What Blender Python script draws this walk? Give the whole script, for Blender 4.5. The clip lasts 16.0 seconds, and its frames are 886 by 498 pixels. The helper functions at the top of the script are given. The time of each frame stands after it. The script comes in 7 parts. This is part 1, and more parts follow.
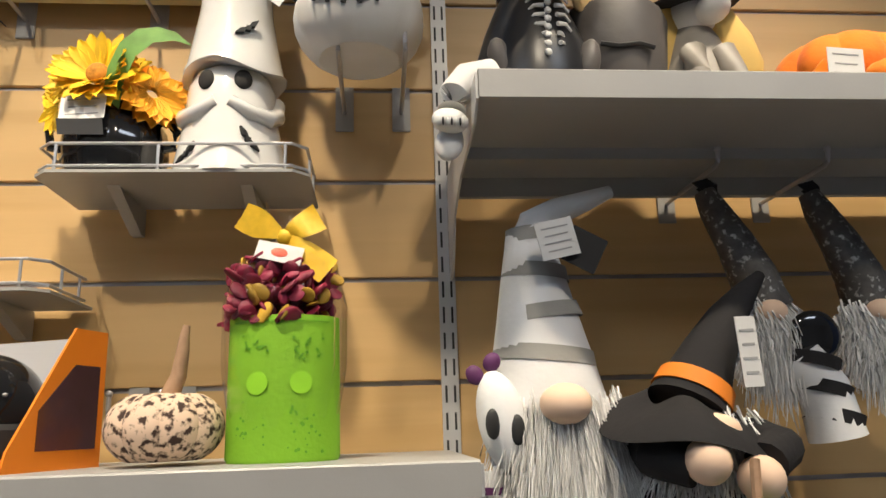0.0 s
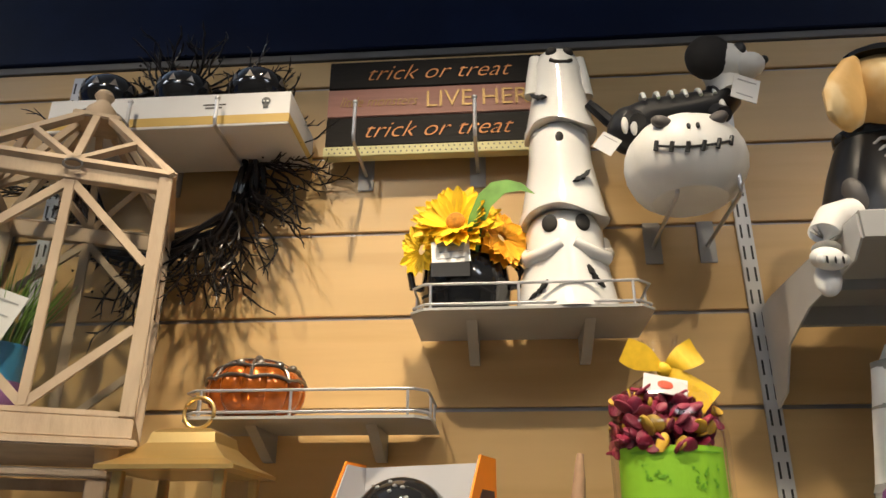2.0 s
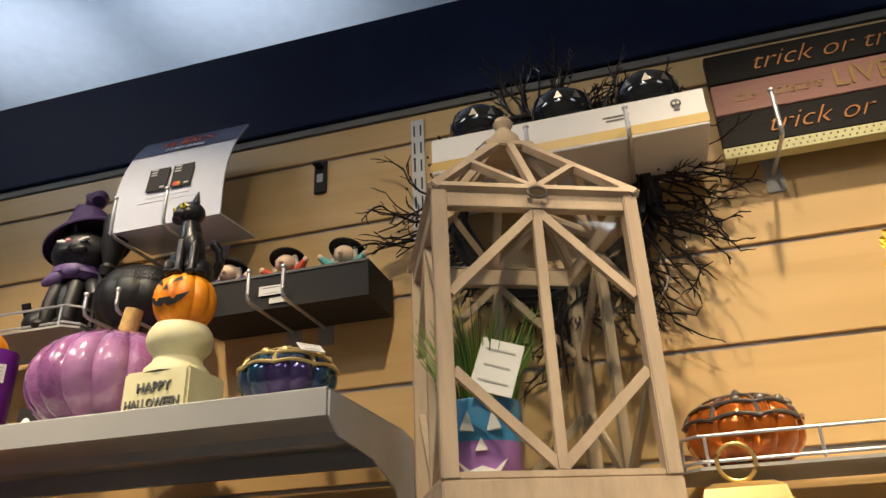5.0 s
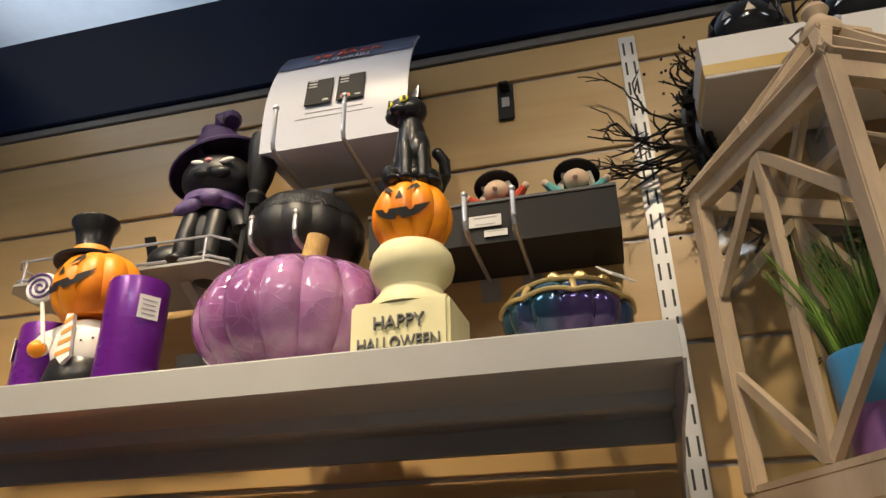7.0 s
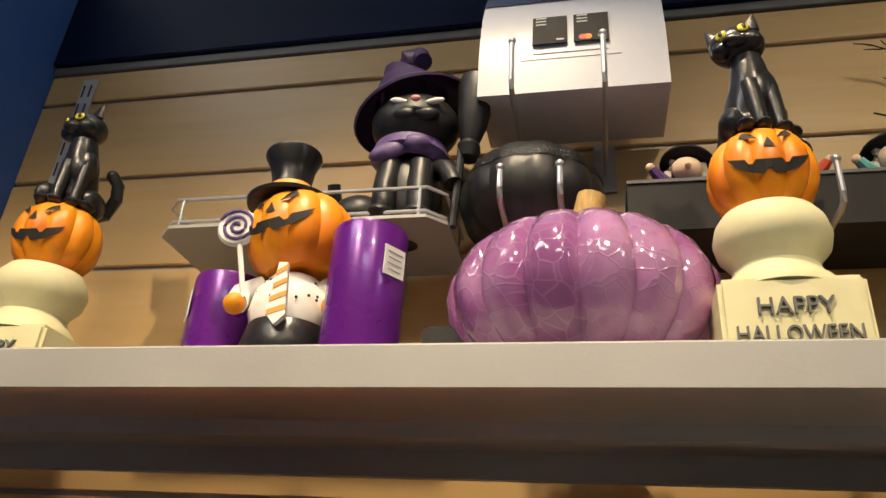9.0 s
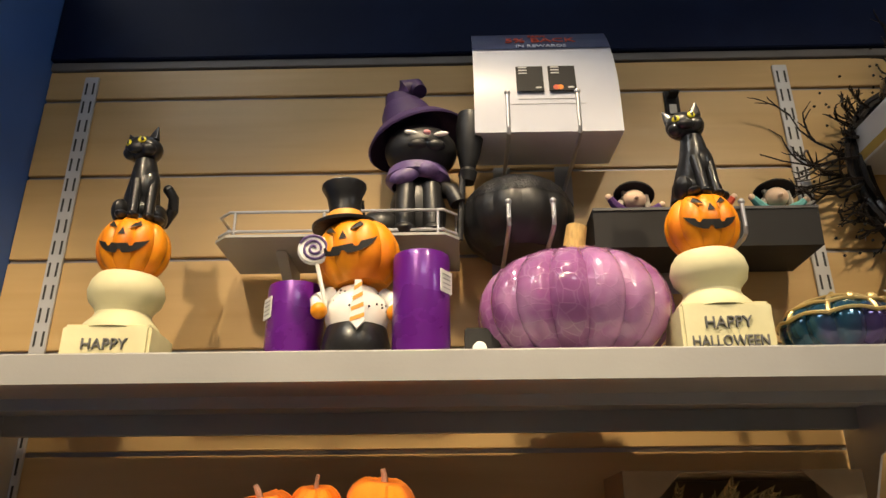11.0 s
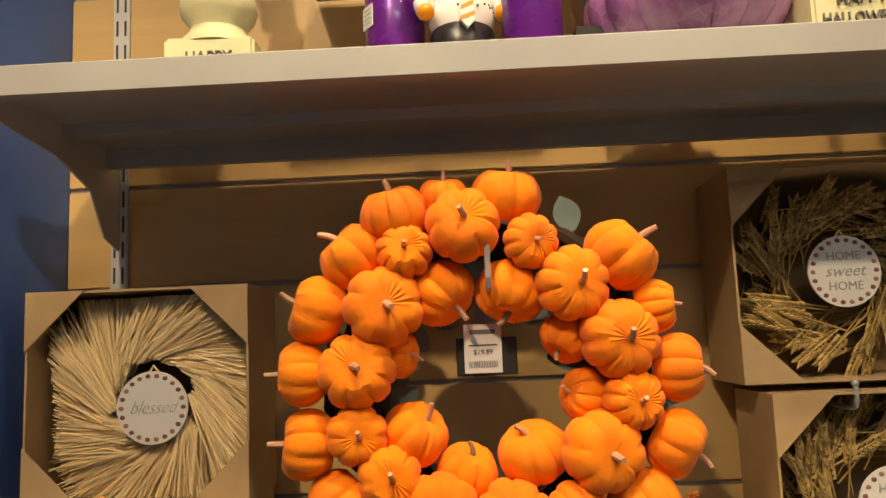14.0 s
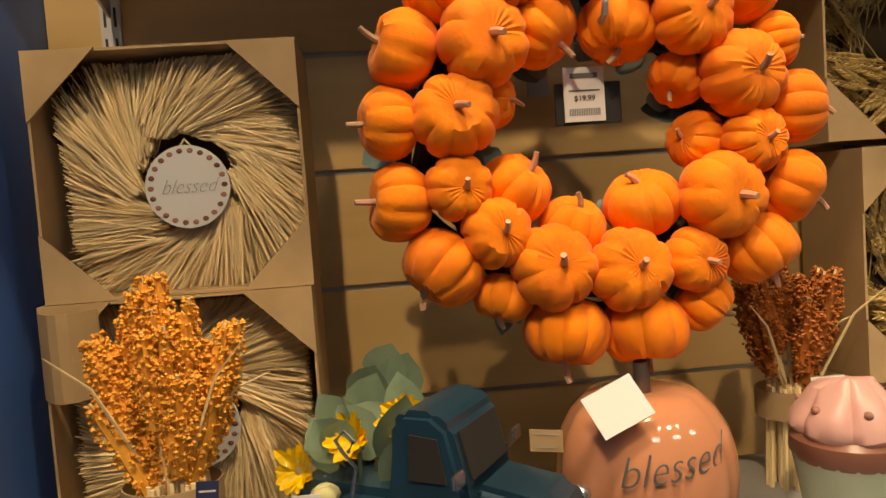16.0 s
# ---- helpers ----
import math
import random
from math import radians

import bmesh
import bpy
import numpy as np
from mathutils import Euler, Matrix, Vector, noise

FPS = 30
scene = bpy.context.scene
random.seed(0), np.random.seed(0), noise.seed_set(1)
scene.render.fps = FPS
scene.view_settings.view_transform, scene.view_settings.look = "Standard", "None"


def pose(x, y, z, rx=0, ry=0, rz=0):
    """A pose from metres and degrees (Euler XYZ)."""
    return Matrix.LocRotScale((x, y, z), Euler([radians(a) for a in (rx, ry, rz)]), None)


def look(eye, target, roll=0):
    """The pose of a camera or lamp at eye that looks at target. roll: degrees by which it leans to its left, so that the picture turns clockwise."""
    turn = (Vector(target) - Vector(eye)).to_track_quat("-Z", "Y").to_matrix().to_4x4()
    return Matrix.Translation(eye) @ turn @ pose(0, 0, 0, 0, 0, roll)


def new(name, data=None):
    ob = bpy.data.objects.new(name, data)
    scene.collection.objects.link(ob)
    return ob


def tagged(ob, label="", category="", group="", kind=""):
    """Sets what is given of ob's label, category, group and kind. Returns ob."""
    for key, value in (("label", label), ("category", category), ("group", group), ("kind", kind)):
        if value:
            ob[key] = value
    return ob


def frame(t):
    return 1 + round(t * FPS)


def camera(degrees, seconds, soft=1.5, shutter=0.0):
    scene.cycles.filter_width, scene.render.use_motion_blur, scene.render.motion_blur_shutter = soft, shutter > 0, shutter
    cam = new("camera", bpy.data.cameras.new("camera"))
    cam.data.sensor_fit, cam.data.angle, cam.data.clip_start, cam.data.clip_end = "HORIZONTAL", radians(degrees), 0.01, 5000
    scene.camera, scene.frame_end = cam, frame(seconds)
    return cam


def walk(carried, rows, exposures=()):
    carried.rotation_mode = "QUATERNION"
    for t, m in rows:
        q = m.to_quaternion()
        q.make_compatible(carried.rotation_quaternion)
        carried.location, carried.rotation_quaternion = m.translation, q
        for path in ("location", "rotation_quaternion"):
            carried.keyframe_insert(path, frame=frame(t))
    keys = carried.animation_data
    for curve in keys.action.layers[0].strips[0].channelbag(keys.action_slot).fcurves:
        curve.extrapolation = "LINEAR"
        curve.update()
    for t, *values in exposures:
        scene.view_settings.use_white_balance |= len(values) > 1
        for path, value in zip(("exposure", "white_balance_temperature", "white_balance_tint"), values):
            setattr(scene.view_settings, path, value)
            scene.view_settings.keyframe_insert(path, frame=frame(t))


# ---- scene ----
cam = camera(62.0, 16.0)
PATH = [
    (0, (-0.053, 0.033, 1.514), (0.125, 1.969, 1.983), -1.9),
    (0.5, (-0.213, 0.02, 1.523), (-0.047, 1.924, 2.11), -2.9),
    (1, (-0.299, -0.008, 1.522), (-0.238, 1.872, 2.204), -2.0),
    (1.5, (-0.332, -0.03, 1.529), (-0.368, 1.826, 2.274), -0.9),
    (2, (-0.354, -0.048, 1.523), (-0.509, 1.795, 2.284), 0.3),
    (2.5, (-0.386, -0.063, 1.523), (-0.673, 1.762, 2.29), 0.9),
    (3, (-0.461, -0.071, 1.534), (-0.856, 1.737, 2.292), 0.6),
    (3.5, (-0.562, -0.071, 1.548), (-1.025, 1.718, 2.315), 0.1),
    (3.7, (-0.596, -0.074, 1.554), (-1.088, 1.708, 2.317), -0.2),
    (6, (-1.045, 0.091, 1.568), (-1.483, 1.815, 2.483), -3.4),
    (6.5, (-1.157, 0.122, 1.564), (-1.584, 1.853, 2.469), -3.0),
    (7, (-1.243, 0.169, 1.577), (-1.669, 1.911, 2.464), -1.1),
    (7.5, (-1.302, 0.232, 1.593), (-1.751, 1.964, 2.485), 1.3),
    (8, (-1.359, 0.274, 1.602), (-1.81, 2.002, 2.503), 2.8),
    (8.5, (-1.462, 0.284, 1.607), (-1.884, 2.014, 2.517), 3.1),
    (9, (-1.583, 0.282, 1.613), (-1.98, 2.02, 2.519), 3.8),
    (11.5, (-1.788, -0.039, 1.588), (-1.724, 1.834, 2.286), -1.7),
    (12, (-1.864, -0.049, 1.56), (-1.73, 1.837, 2.213), -2.4),
    (12.5, (-1.918, -0.04, 1.55), (-1.764, 1.861, 2.152), -2.4),
    (13, (-1.922, -0.022, 1.549), (-1.807, 1.904, 2.074), -2.0),
    (13.5, (-1.895, 0.012, 1.522), (-1.871, 1.97, 1.932), -2.0),
    (14, (-1.873, 0.039, 1.488), (-1.94, 2.023, 1.726), -2.3),
    (14.5, (-1.872, 0.052, 1.459), (-1.997, 2.046, 1.557), -2.4),
    (15, (-1.896, 0.083, 1.439), (-2.016, 2.08, 1.447), -2.7),
    (15.5, (-1.96, 0.127, 1.415), (-1.99, 2.126, 1.366), -3.2),
    (16, (-2.074, 0.138, 1.376), (-1.91, 2.128, 1.251), -4.1),
]
STOPS = [(0, 0.25, 6050, 10), (2.5, 0.25, 6450, 10), (6, 0.25, 6700, 10), (9, 0.25, 6950, 10), (12.5, 0.33, 7500, 10), (14.5, 0.25, 8000, 10), (16, 0.2, 8000, 10)]
walk(cam, [(t, look(eye, target, roll)) for t, eye, target, roll in PATH], STOPS)

# ---------------- light ----------------
world = bpy.data.worlds.new("world")
scene.world = world
world.use_nodes = True
world.node_tree.nodes["Background"].inputs[0].default_value = (0.55, 0.62, 0.75, 1)
world.node_tree.nodes["Background"].inputs[1].default_value = 0.05


def spot(name, place, target, watts, size=52, blend=0.9, radius=0.04, colour=(1.0, 0.82, 0.58)):
    lamp = bpy.data.lights.new(name, "SPOT")
    lamp.energy, lamp.spot_size, lamp.spot_blend, lamp.shadow_soft_size, lamp.color = watts, radians(size), blend, radius, colour
    ob = new(name, lamp)
    ob.matrix_world = look(place, target)
    return ob


SPOTS = [((-0.45, 0.22, 3.2), (-0.42, 1.0, 1.15), 150), ((-1.75, 0.22, 3.2), (-1.75, 1.0, 1.15), 118), ((0.65, 0.22, 3.2), (0.55, 1.0, 1.15), 130),
         ((-2.42, -0.75, 3.2), (-2.25, 0.9, 1.15), 125), ((-0.95, -0.75, 3.2), (-1.05, 0.9, 1.5), 95), ((0.3, -0.75, 3.2), (0.2, 0.9, 1.25), 55), ((-1.45, -1.5, 3.2), (-2.52, 1.0, 1.82), 150)]
for place, target, watts in SPOTS:
    # The narrow spot furthest back is unseen, added to brighten the blue return wall.
    spot("track_lamp_light", place, target, watts, 14 if place[1] < -1 else 52)


def area(name, place, target, watts, sx, sy, colour):
    lamp = bpy.data.lights.new(name, "AREA")
    lamp.shape, lamp.size, lamp.size_y, lamp.energy, lamp.color = "RECTANGLE", sx, sy, watts, colour
    ob = new(name, lamp)
    ob.matrix_world = look(place, target)


CEILING_LAMPS = [(-3.2, -0.6), (-1.2, -2.2), (1.6, -1.2), (-2.6, 4.6), (0.4, 3.6)]
for lx, ly in CEILING_LAMPS:
    area("ceiling_panel_light", (lx, ly, 3.58), (lx, ly + 0.001, 0), 9, 1.1, 0.5, (0.86, 0.92, 1.0))

# Unseen lights added on top of the partition to brighten the ceiling beyond.
area("ceiling_fill_glow", (-2.35, 1.30, 2.72), (-2.35, 1.55, 3.6), 6, 1.7, 0.05, (0.70, 0.84, 1.0))
for ux in (-3.02, -2.02):
    spot("ceiling_fill_uplight", (ux, 1.30, 2.74), (ux, 1.78, 3.6), 26, 62, 1.0, 0.05, (0.95, 0.97, 1.0))


# ---------------- materials ----------------
def mat(name, colour, rough=0.5, metal=0.0, vary=0.12, scale=18.0, bump=0.0, bump_scale=60.0, second=None, mix_scale=6.0, mix_at=0.55, coat=0.0, sheen=0.0,
        stretch=(1, 1, 1), transmission=0.0, ior=1.45, random_tint=0.0, spec=0.5):
    m = bpy.data.materials.new(name)
    m.use_nodes = True
    nt = m.node_tree
    N, L = nt.nodes, nt.links
    b = N["Principled BSDF"]
    b.inputs["Roughness"].default_value, b.inputs["Metallic"].default_value = rough, metal
    b.inputs["Coat Weight"].default_value, b.inputs["Sheen Weight"].default_value = coat, sheen
    b.inputs["Transmission Weight"].default_value, b.inputs["IOR"].default_value = transmission, ior
    b.inputs["Specular IOR Level"].default_value = spec
    tc = N.new("ShaderNodeTexCoord")
    mp = N.new("ShaderNodeMapping")
    mp.inputs["Scale"].default_value = stretch
    L.new(tc.outputs["Object"], mp.inputs["Vector"])
    n1 = N.new("ShaderNodeTexNoise")
    n1.inputs["Scale"].default_value, n1.inputs["Detail"].default_value = scale, 5
    L.new(mp.outputs["Vector"], n1.inputs["Vector"])
    ramp = N.new("ShaderNodeMapRange")
    ramp.inputs["From Min"].default_value, ramp.inputs["From Max"].default_value = 0.25, 0.75
    ramp.inputs["To Min"].default_value, ramp.inputs["To Max"].default_value = 1 - vary, 1 + vary
    L.new(n1.outputs["Fac"], ramp.inputs["Value"])
    base = N.new("ShaderNodeMix")
    base.data_type = "RGBA"
    base.inputs["A"].default_value = (*colour, 1)
    base.inputs["B"].default_value = (*(second or colour), 1)
    n2 = N.new("ShaderNodeTexNoise")
    n2.inputs["Scale"].default_value, n2.inputs["Detail"].default_value = mix_scale, 3
    L.new(mp.outputs["Vector"], n2.inputs["Vector"])
    st = N.new("ShaderNodeMapRange")
    st.inputs["From Min"].default_value, st.inputs["From Max"].default_value = mix_at - 0.06, mix_at + 0.06
    L.new(n2.outputs["Fac"], st.inputs["Value"])
    L.new(st.outputs["Result"], base.inputs["Factor"])
    mul = N.new("ShaderNodeVectorMath")
    mul.operation = "SCALE"
    L.new(base.outputs["Result"], mul.inputs[0])
    L.new(ramp.outputs["Result"], mul.inputs["Scale"])
    out = mul.outputs["Vector"]
    if random_tint:
        info = N.new("ShaderNodeNewGeometry")
        rr = N.new("ShaderNodeMapRange")
        rr.inputs["To Min"].default_value, rr.inputs["To Max"].default_value = 1 - random_tint, 1 + random_tint
        L.new(info.outputs["Random Per Island"], rr.inputs["Value"])
        mul2 = N.new("ShaderNodeVectorMath")
        mul2.operation = "SCALE"
        L.new(out, mul2.inputs[0])
        L.new(rr.outputs["Result"], mul2.inputs["Scale"])
        out = mul2.outputs["Vector"]
    L.new(out, b.inputs["Base Color"])
    rv = N.new("ShaderNodeMapRange")
    rv.inputs["To Min"].default_value, rv.inputs["To Max"].default_value = max(0.02, rough * 0.8), min(1, rough * 1.2)
    L.new(n1.outputs["Fac"], rv.inputs["Value"])
    L.new(rv.outputs["Result"], b.inputs["Roughness"])
    if bump:
        n3 = N.new("ShaderNodeTexNoise")
        n3.inputs["Scale"].default_value, n3.inputs["Detail"].default_value = bump_scale, 4
        L.new(mp.outputs["Vector"], n3.inputs["Vector"])
        bp = N.new("ShaderNodeBump")
        bp.inputs["Strength"].default_value, bp.inputs["Distance"].default_value = bump, 0.003
        L.new(n3.outputs["Fac"], bp.inputs["Height"])
        L.new(bp.outputs["Normal"], b.inputs["Normal"])
    return m


M = {}
M["maple"] = mat("maple_laminate", (0.60, 0.40, 0.175), 0.42, vary=0.06, scale=3, second=(0.56, 0.365, 0.15), mix_scale=2.2, stretch=(0.7, 1, 9), bump=0.03, bump_scale=30)
M["groove"] = mat("groove_aluminium", (0.34, 0.33, 0.33), 0.45, 0.7, vary=0.1)
M["trim_grey"] = mat("dull_grey_trim", (0.16, 0.15, 0.14), 0.6, 0.2, vary=0.1)
M["grey_steel"] = mat("grey_powder_coat", (0.36, 0.355, 0.34), 0.45, 0.1, vary=0.05, scale=9, bump=0.04, bump_scale=250)
M["light_steel"] = mat("light_grey_powder_coat", (0.55, 0.55, 0.55), 0.4, 0.2, vary=0.06, bump=0.03, bump_scale=200)
M["dark_steel"] = mat("dark_slot", (0.03, 0.03, 0.03), 0.6)
M["chrome"] = mat("brushed_chrome", (0.62, 0.62, 0.63), 0.25, 0.95, vary=0.08)
M["wire"] = mat("silver_wire", (0.55, 0.55, 0.57), 0.35, 0.7, vary=0.08)
M["navy"] = mat("navy_paint", (0.004, 0.009, 0.032), 0.5, vary=0.12, scale=6, second=(0.005, 0.011, 0.038), bump=0.05, bump_scale=120, spec=0.12)
M["blue"] = mat("blue_paint", (0.055, 0.15, 0.46), 0.5, vary=0.12, scale=5, bump=0.05, bump_scale=120)
M["ceiling"] = mat("ceiling_tile", (0.52, 0.60, 0.72), 0.9, vary=0.05)
M["floor"] = mat("floor_vinyl", (0.42, 0.39, 0.34), 0.35, vary=0.12, second=(0.36, 0.33, 0.29))
M["store"] = mat("store_wall_paint", (0.5, 0.48, 0.45), 0.8, vary=0.06)
M["diffuser"] = mat("lamp_housing", (0.8, 0.8, 0.8), 0.5)
M["ceramic_white"] = mat("white_glazed_ceramic", (0.70, 0.695, 0.675), 0.16, vary=0.03, coat=0.4)
M["matte_white"] = mat("matte_white_resin", (0.69, 0.685, 0.66), 0.45, vary=0.05, bump=0.06, bump_scale=90)
M["black_gloss"] = mat("black_glazed_ceramic", (0.012, 0.012, 0.013), 0.1, vary=0.1, coat=0.5)
M["black_resin"] = mat("black_painted_resin", (0.014, 0.014, 0.015), 0.3, vary=0.3, scale=40, bump=0.4, bump_scale=55, coat=0.12)
M["black_satin"] = mat("black_satin_statue", (0.014, 0.014, 0.015), 0.42, vary=0.3, scale=40, bump=0.25, bump_scale=60)
M["black_matte"] = mat("black_matte", (0.014, 0.013, 0.013), 0.7, vary=0.2)
M["black_glitter"] = mat("black_glitter", (0.018, 0.018, 0.02), 0.3, 0.3, vary=0.6, scale=220, bump=0.9, bump_scale=260)
M["hole"] = mat("dark_opening", (0.02, 0.018, 0.016), 0.8)
M["grey_ink"] = mat("grey_ink", (0.12, 0.12, 0.12), 0.7)
M["faint_ink"] = mat("faint_grey_ink", (0.33, 0.33, 0.33), 0.7)
M["pale_ink"] = mat("pale_grey_ink", (0.58, 0.58, 0.60), 0.7)
M["paper"] = mat("paper_label", (0.66, 0.655, 0.64), 0.7, vary=0.03)
M["box_white"] = mat("white_carton", (0.68, 0.67, 0.66), 0.6, vary=0.03)
M["gold_band"] = mat("gold_carton_band", (0.50, 0.33, 0.08), 0.45, vary=0.08)
M["plank_black"] = mat("black_stained_board", (0.010, 0.008, 0.007), 0.6, vary=0.3, scale=12, stretch=(1, 4, 12), bump=0.15, spec=0.2)
M["plank_pink"] = mat("dusty_pink_board", (0.36, 0.17, 0.13), 0.6, vary=0.12, scale=12, stretch=(1, 4, 12), bump=0.1)
M["copper_ink"] = mat("copper_lettering", (0.42, 0.17, 0.05), 0.4, 0.3, vary=0.1)
M["gold_ink"] = mat("gold_lettering", (0.36, 0.22, 0.07), 0.4, 0.3, vary=0.1)
M["dotted"] = mat("cream_paper", (0.62, 0.58, 0.30), 0.6)
M["wood_grey"] = mat("weathered_wood", (0.50, 0.385, 0.265), 0.65, vary=0.22, scale=10, second=(0.41, 0.31, 0.215), mix_scale=5, stretch=(3, 3, 1), bump=0.35, bump_scale=40)
M["gold"] = mat("satin_gold_metal", (0.72, 0.50, 0.19), 0.32, 0.85, vary=0.08)
M["gold_trim"] = mat("gold_filigree", (0.75, 0.56, 0.25), 0.35, 0.7)
M["pewter"] = mat("pewter_filigree", (0.20, 0.18, 0.165), 0.35, 0.8)
M["amber_glass"] = mat("amber_mercury_glass", (0.52, 0.13, 0.015), 0.12, 0.55, vary=0.3, scale=60, coat=0.6, bump=0.15, bump_scale=80)
M["teal_glass"] = mat("teal_mercury_glass", (0.02, 0.10, 0.17), 0.12, 0.6, vary=0.5, scale=14, coat=0.6, second=(0.06, 0.04, 0.14), mix_scale=9)
M["purple_glass"] = mat("purple_crackle_glass", (0.40, 0.14, 0.38), 0.1, 0.0, vary=0.3, scale=14, coat=1.0, bump=0.3, bump_scale=30, transmission=0.35, second=(0.58, 0.29, 0.55), mix_scale=11)
M["purple_wax"] = mat("purple_satin_tin", (0.13, 0.012, 0.24), 0.28, 0.2, vary=0.08, coat=0.3)
M["cream_resin"] = mat("cream_resin", (0.66, 0.62, 0.38), 0.6, vary=0.08, second=(0.60, 0.56, 0.33), bump=0.25, bump_scale=40)
M["orange_paint"] = mat("orange_painted_resin", (0.84, 0.29, 0.012), 0.4, vary=0.14, scale=16, second=(0.74, 0.20, 0.01), mix_scale=20, bump=0.12)
M["orange_velvet"] = mat("orange_velvet", (0.88, 0.215, 0.004), 0.8, vary=0.14, scale=25, second=(0.78, 0.165, 0.003), mix_scale=14, sheen=0.1, bump=0.25, bump_scale=160)
M["stem"] = mat("dried_stem", (0.36, 0.22, 0.13), 0.7, vary=0.3, scale=40, bump=0.3)
M["stem_pink"] = mat("waxy_stem", (0.55, 0.30, 0.20), 0.35, vary=0.2)
M["jute"] = mat("jute_stem", (0.50, 0.33, 0.12), 0.8, vary=0.25, scale=60, stretch=(4, 4, 1), bump=0.5, bump_scale=90)
M["yellow_eye"] = mat("yellow_eye", (0.75, 0.66, 0.05), 0.3)
M["white_paint"] = mat("white_paint", (0.8, 0.79, 0.76), 0.45)
M["purple_cloth"] = mat("dark_purple_felt", (0.046, 0.022, 0.085), 0.5, vary=0.2, bump=0.2)
M["lilac"] = mat("lilac_scarf", (0.14, 0.09, 0.24), 0.5, vary=0.25, scale=35, second=(0.07, 0.04, 0.14), mix_scale=40)
M["pink"] = mat("pink_paint", (0.75, 0.33, 0.36), 0.5)
M["skin"] = mat("doll_peach", (0.78, 0.56, 0.40), 0.7, vary=0.06)
M["hair_grey"] = mat("pale_doll_hair", (0.5, 0.45, 0.38), 0.8, vary=0.3, scale=60)
M["red_cloth"] = mat("red_orange_cloth", (0.55, 0.07, 0.03), 0.7, vary=0.2, scale=50)
M["aqua_cloth"] = mat("aqua_cloth", (0.15, 0.47, 0.46), 0.7, vary=0.2, scale=50)
M["violet_cloth"] = mat("violet_cloth", (0.10, 0.04, 0.18), 0.6, vary=0.3, scale=50)
M["green_leaf"] = mat("green_leaf", (0.17, 0.34, 0.07), 0.45, vary=0.25, scale=40)
M["grass"] = mat("plastic_grass", (0.13, 0.24, 0.035), 0.5, vary=0.3, random_tint=0.45)
M["sun_petal"] = mat("sunflower_petal", (0.90, 0.58, 0.01), 0.6, vary=0.15, scale=40, random_tint=0.22)
# Orange copy of the yellow petal; the deeper tone stands for shade.
M["shaded_petal"] = mat("shaded_petal", (0.90, 0.40, 0.01), 0.6, vary=0.15, scale=40, random_tint=0.2)
M["seed"] = mat("flower_centre", (0.45, 0.20, 0.02), 0.9, vary=0.4, scale=120, bump=0.6, bump_scale=150)
M["lime"] = mat("lime_green_felt", (0.24, 0.52, 0.02), 0.75, vary=0.06, bump=0.2, bump_scale=180)
M["lime_dark"] = mat("lime_cutout", (0.12, 0.34, 0.01), 0.7)
M["lime_light"] = mat("lime_hole", (0.30, 0.66, 0.02), 0.6)
M["burgundy"] = mat("potpourri_burgundy", (0.22, 0.012, 0.04), 0.55, vary=0.4, scale=50, random_tint=0.5)
M["mustard"] = mat("potpourri_mustard", (0.55, 0.33, 0.03), 0.6, vary=0.3, random_tint=0.4)
M["bow"] = mat("yellow_organza", (0.80, 0.50, 0.02), 0.5, vary=0.12, scale=80)
M["leopard"] = mat("leopard_print", (0.70, 0.52, 0.38), 0.8, vary=0.06, second=(0.05, 0.025, 0.018), mix_scale=125, mix_at=0.545, bump=0.1)
M["orange_card"] = mat("orange_carton", (0.80, 0.23, 0.01), 0.45, vary=0.05)
M["grey_card"] = mat("grey_carton_inside", (0.52, 0.52, 0.54), 0.7, vary=0.04)
M["photo_dark"] = mat("dark_printed_panel", (0.06, 0.025, 0.04), 0.4, vary=0.4, scale=14, second=(0.10, 0.03, 0.015), mix_scale=9)
M["kraft"] = mat("kraft_carton", (0.42, 0.285, 0.15), 0.75, vary=0.07, scale=30, second=(0.38, 0.25, 0.125), mix_scale=7, bump=0.08, bump_scale=150)
# Darker copy of the kraft; shade of the carton's recess put into colour.
M["kraft_shaded"] = mat("kraft_recess_shade", (0.25, 0.16, 0.08), 0.85, vary=0.08)
M["straw"] = mat("straw", (0.84, 0.65, 0.36), 0.6, vary=0.1, scale=40, random_tint=0.2)
M["wheat"] = mat("wheat_ear", (0.46, 0.32, 0.12), 0.7, vary=0.2, scale=40, random_tint=0.35)
M["sorghum"] = mat("orange_sorghum", (0.86, 0.40, 0.06), 0.7, vary=0.2, scale=60, random_tint=0.18)
M["sorghum_dark"] = mat("rust_sorghum", (0.40, 0.12, 0.02), 0.75, vary=0.3, scale=60, random_tint=0.35)
M["eucalyptus"] = mat("eucalyptus_leaf", (0.21, 0.29, 0.19), 0.55, vary=0.2, scale=30, random_tint=0.35)
M["dusty_leaf"] = mat("dusty_blue_leaf", (0.17, 0.24, 0.23), 0.6, vary=0.2, scale=30, random_tint=0.3)
M["twig_black"] = mat("black_twig", (0.012, 0.009, 0.008), 0.3, vary=0.4, scale=60, bump=0.4)
M["twig_brown"] = mat("brown_vine", (0.05, 0.03, 0.018), 0.8, vary=0.4, scale=50)
M["truck"] = mat("blue_green_enamel", (0.013, 0.045, 0.075), 0.32, 0.1, vary=0.15, coat=0.3, second=(0.010, 0.035, 0.06))
M["salmon"] = mat("salmon_glaze", (0.56, 0.235, 0.125), 0.1, vary=0.05, coat=0.7)
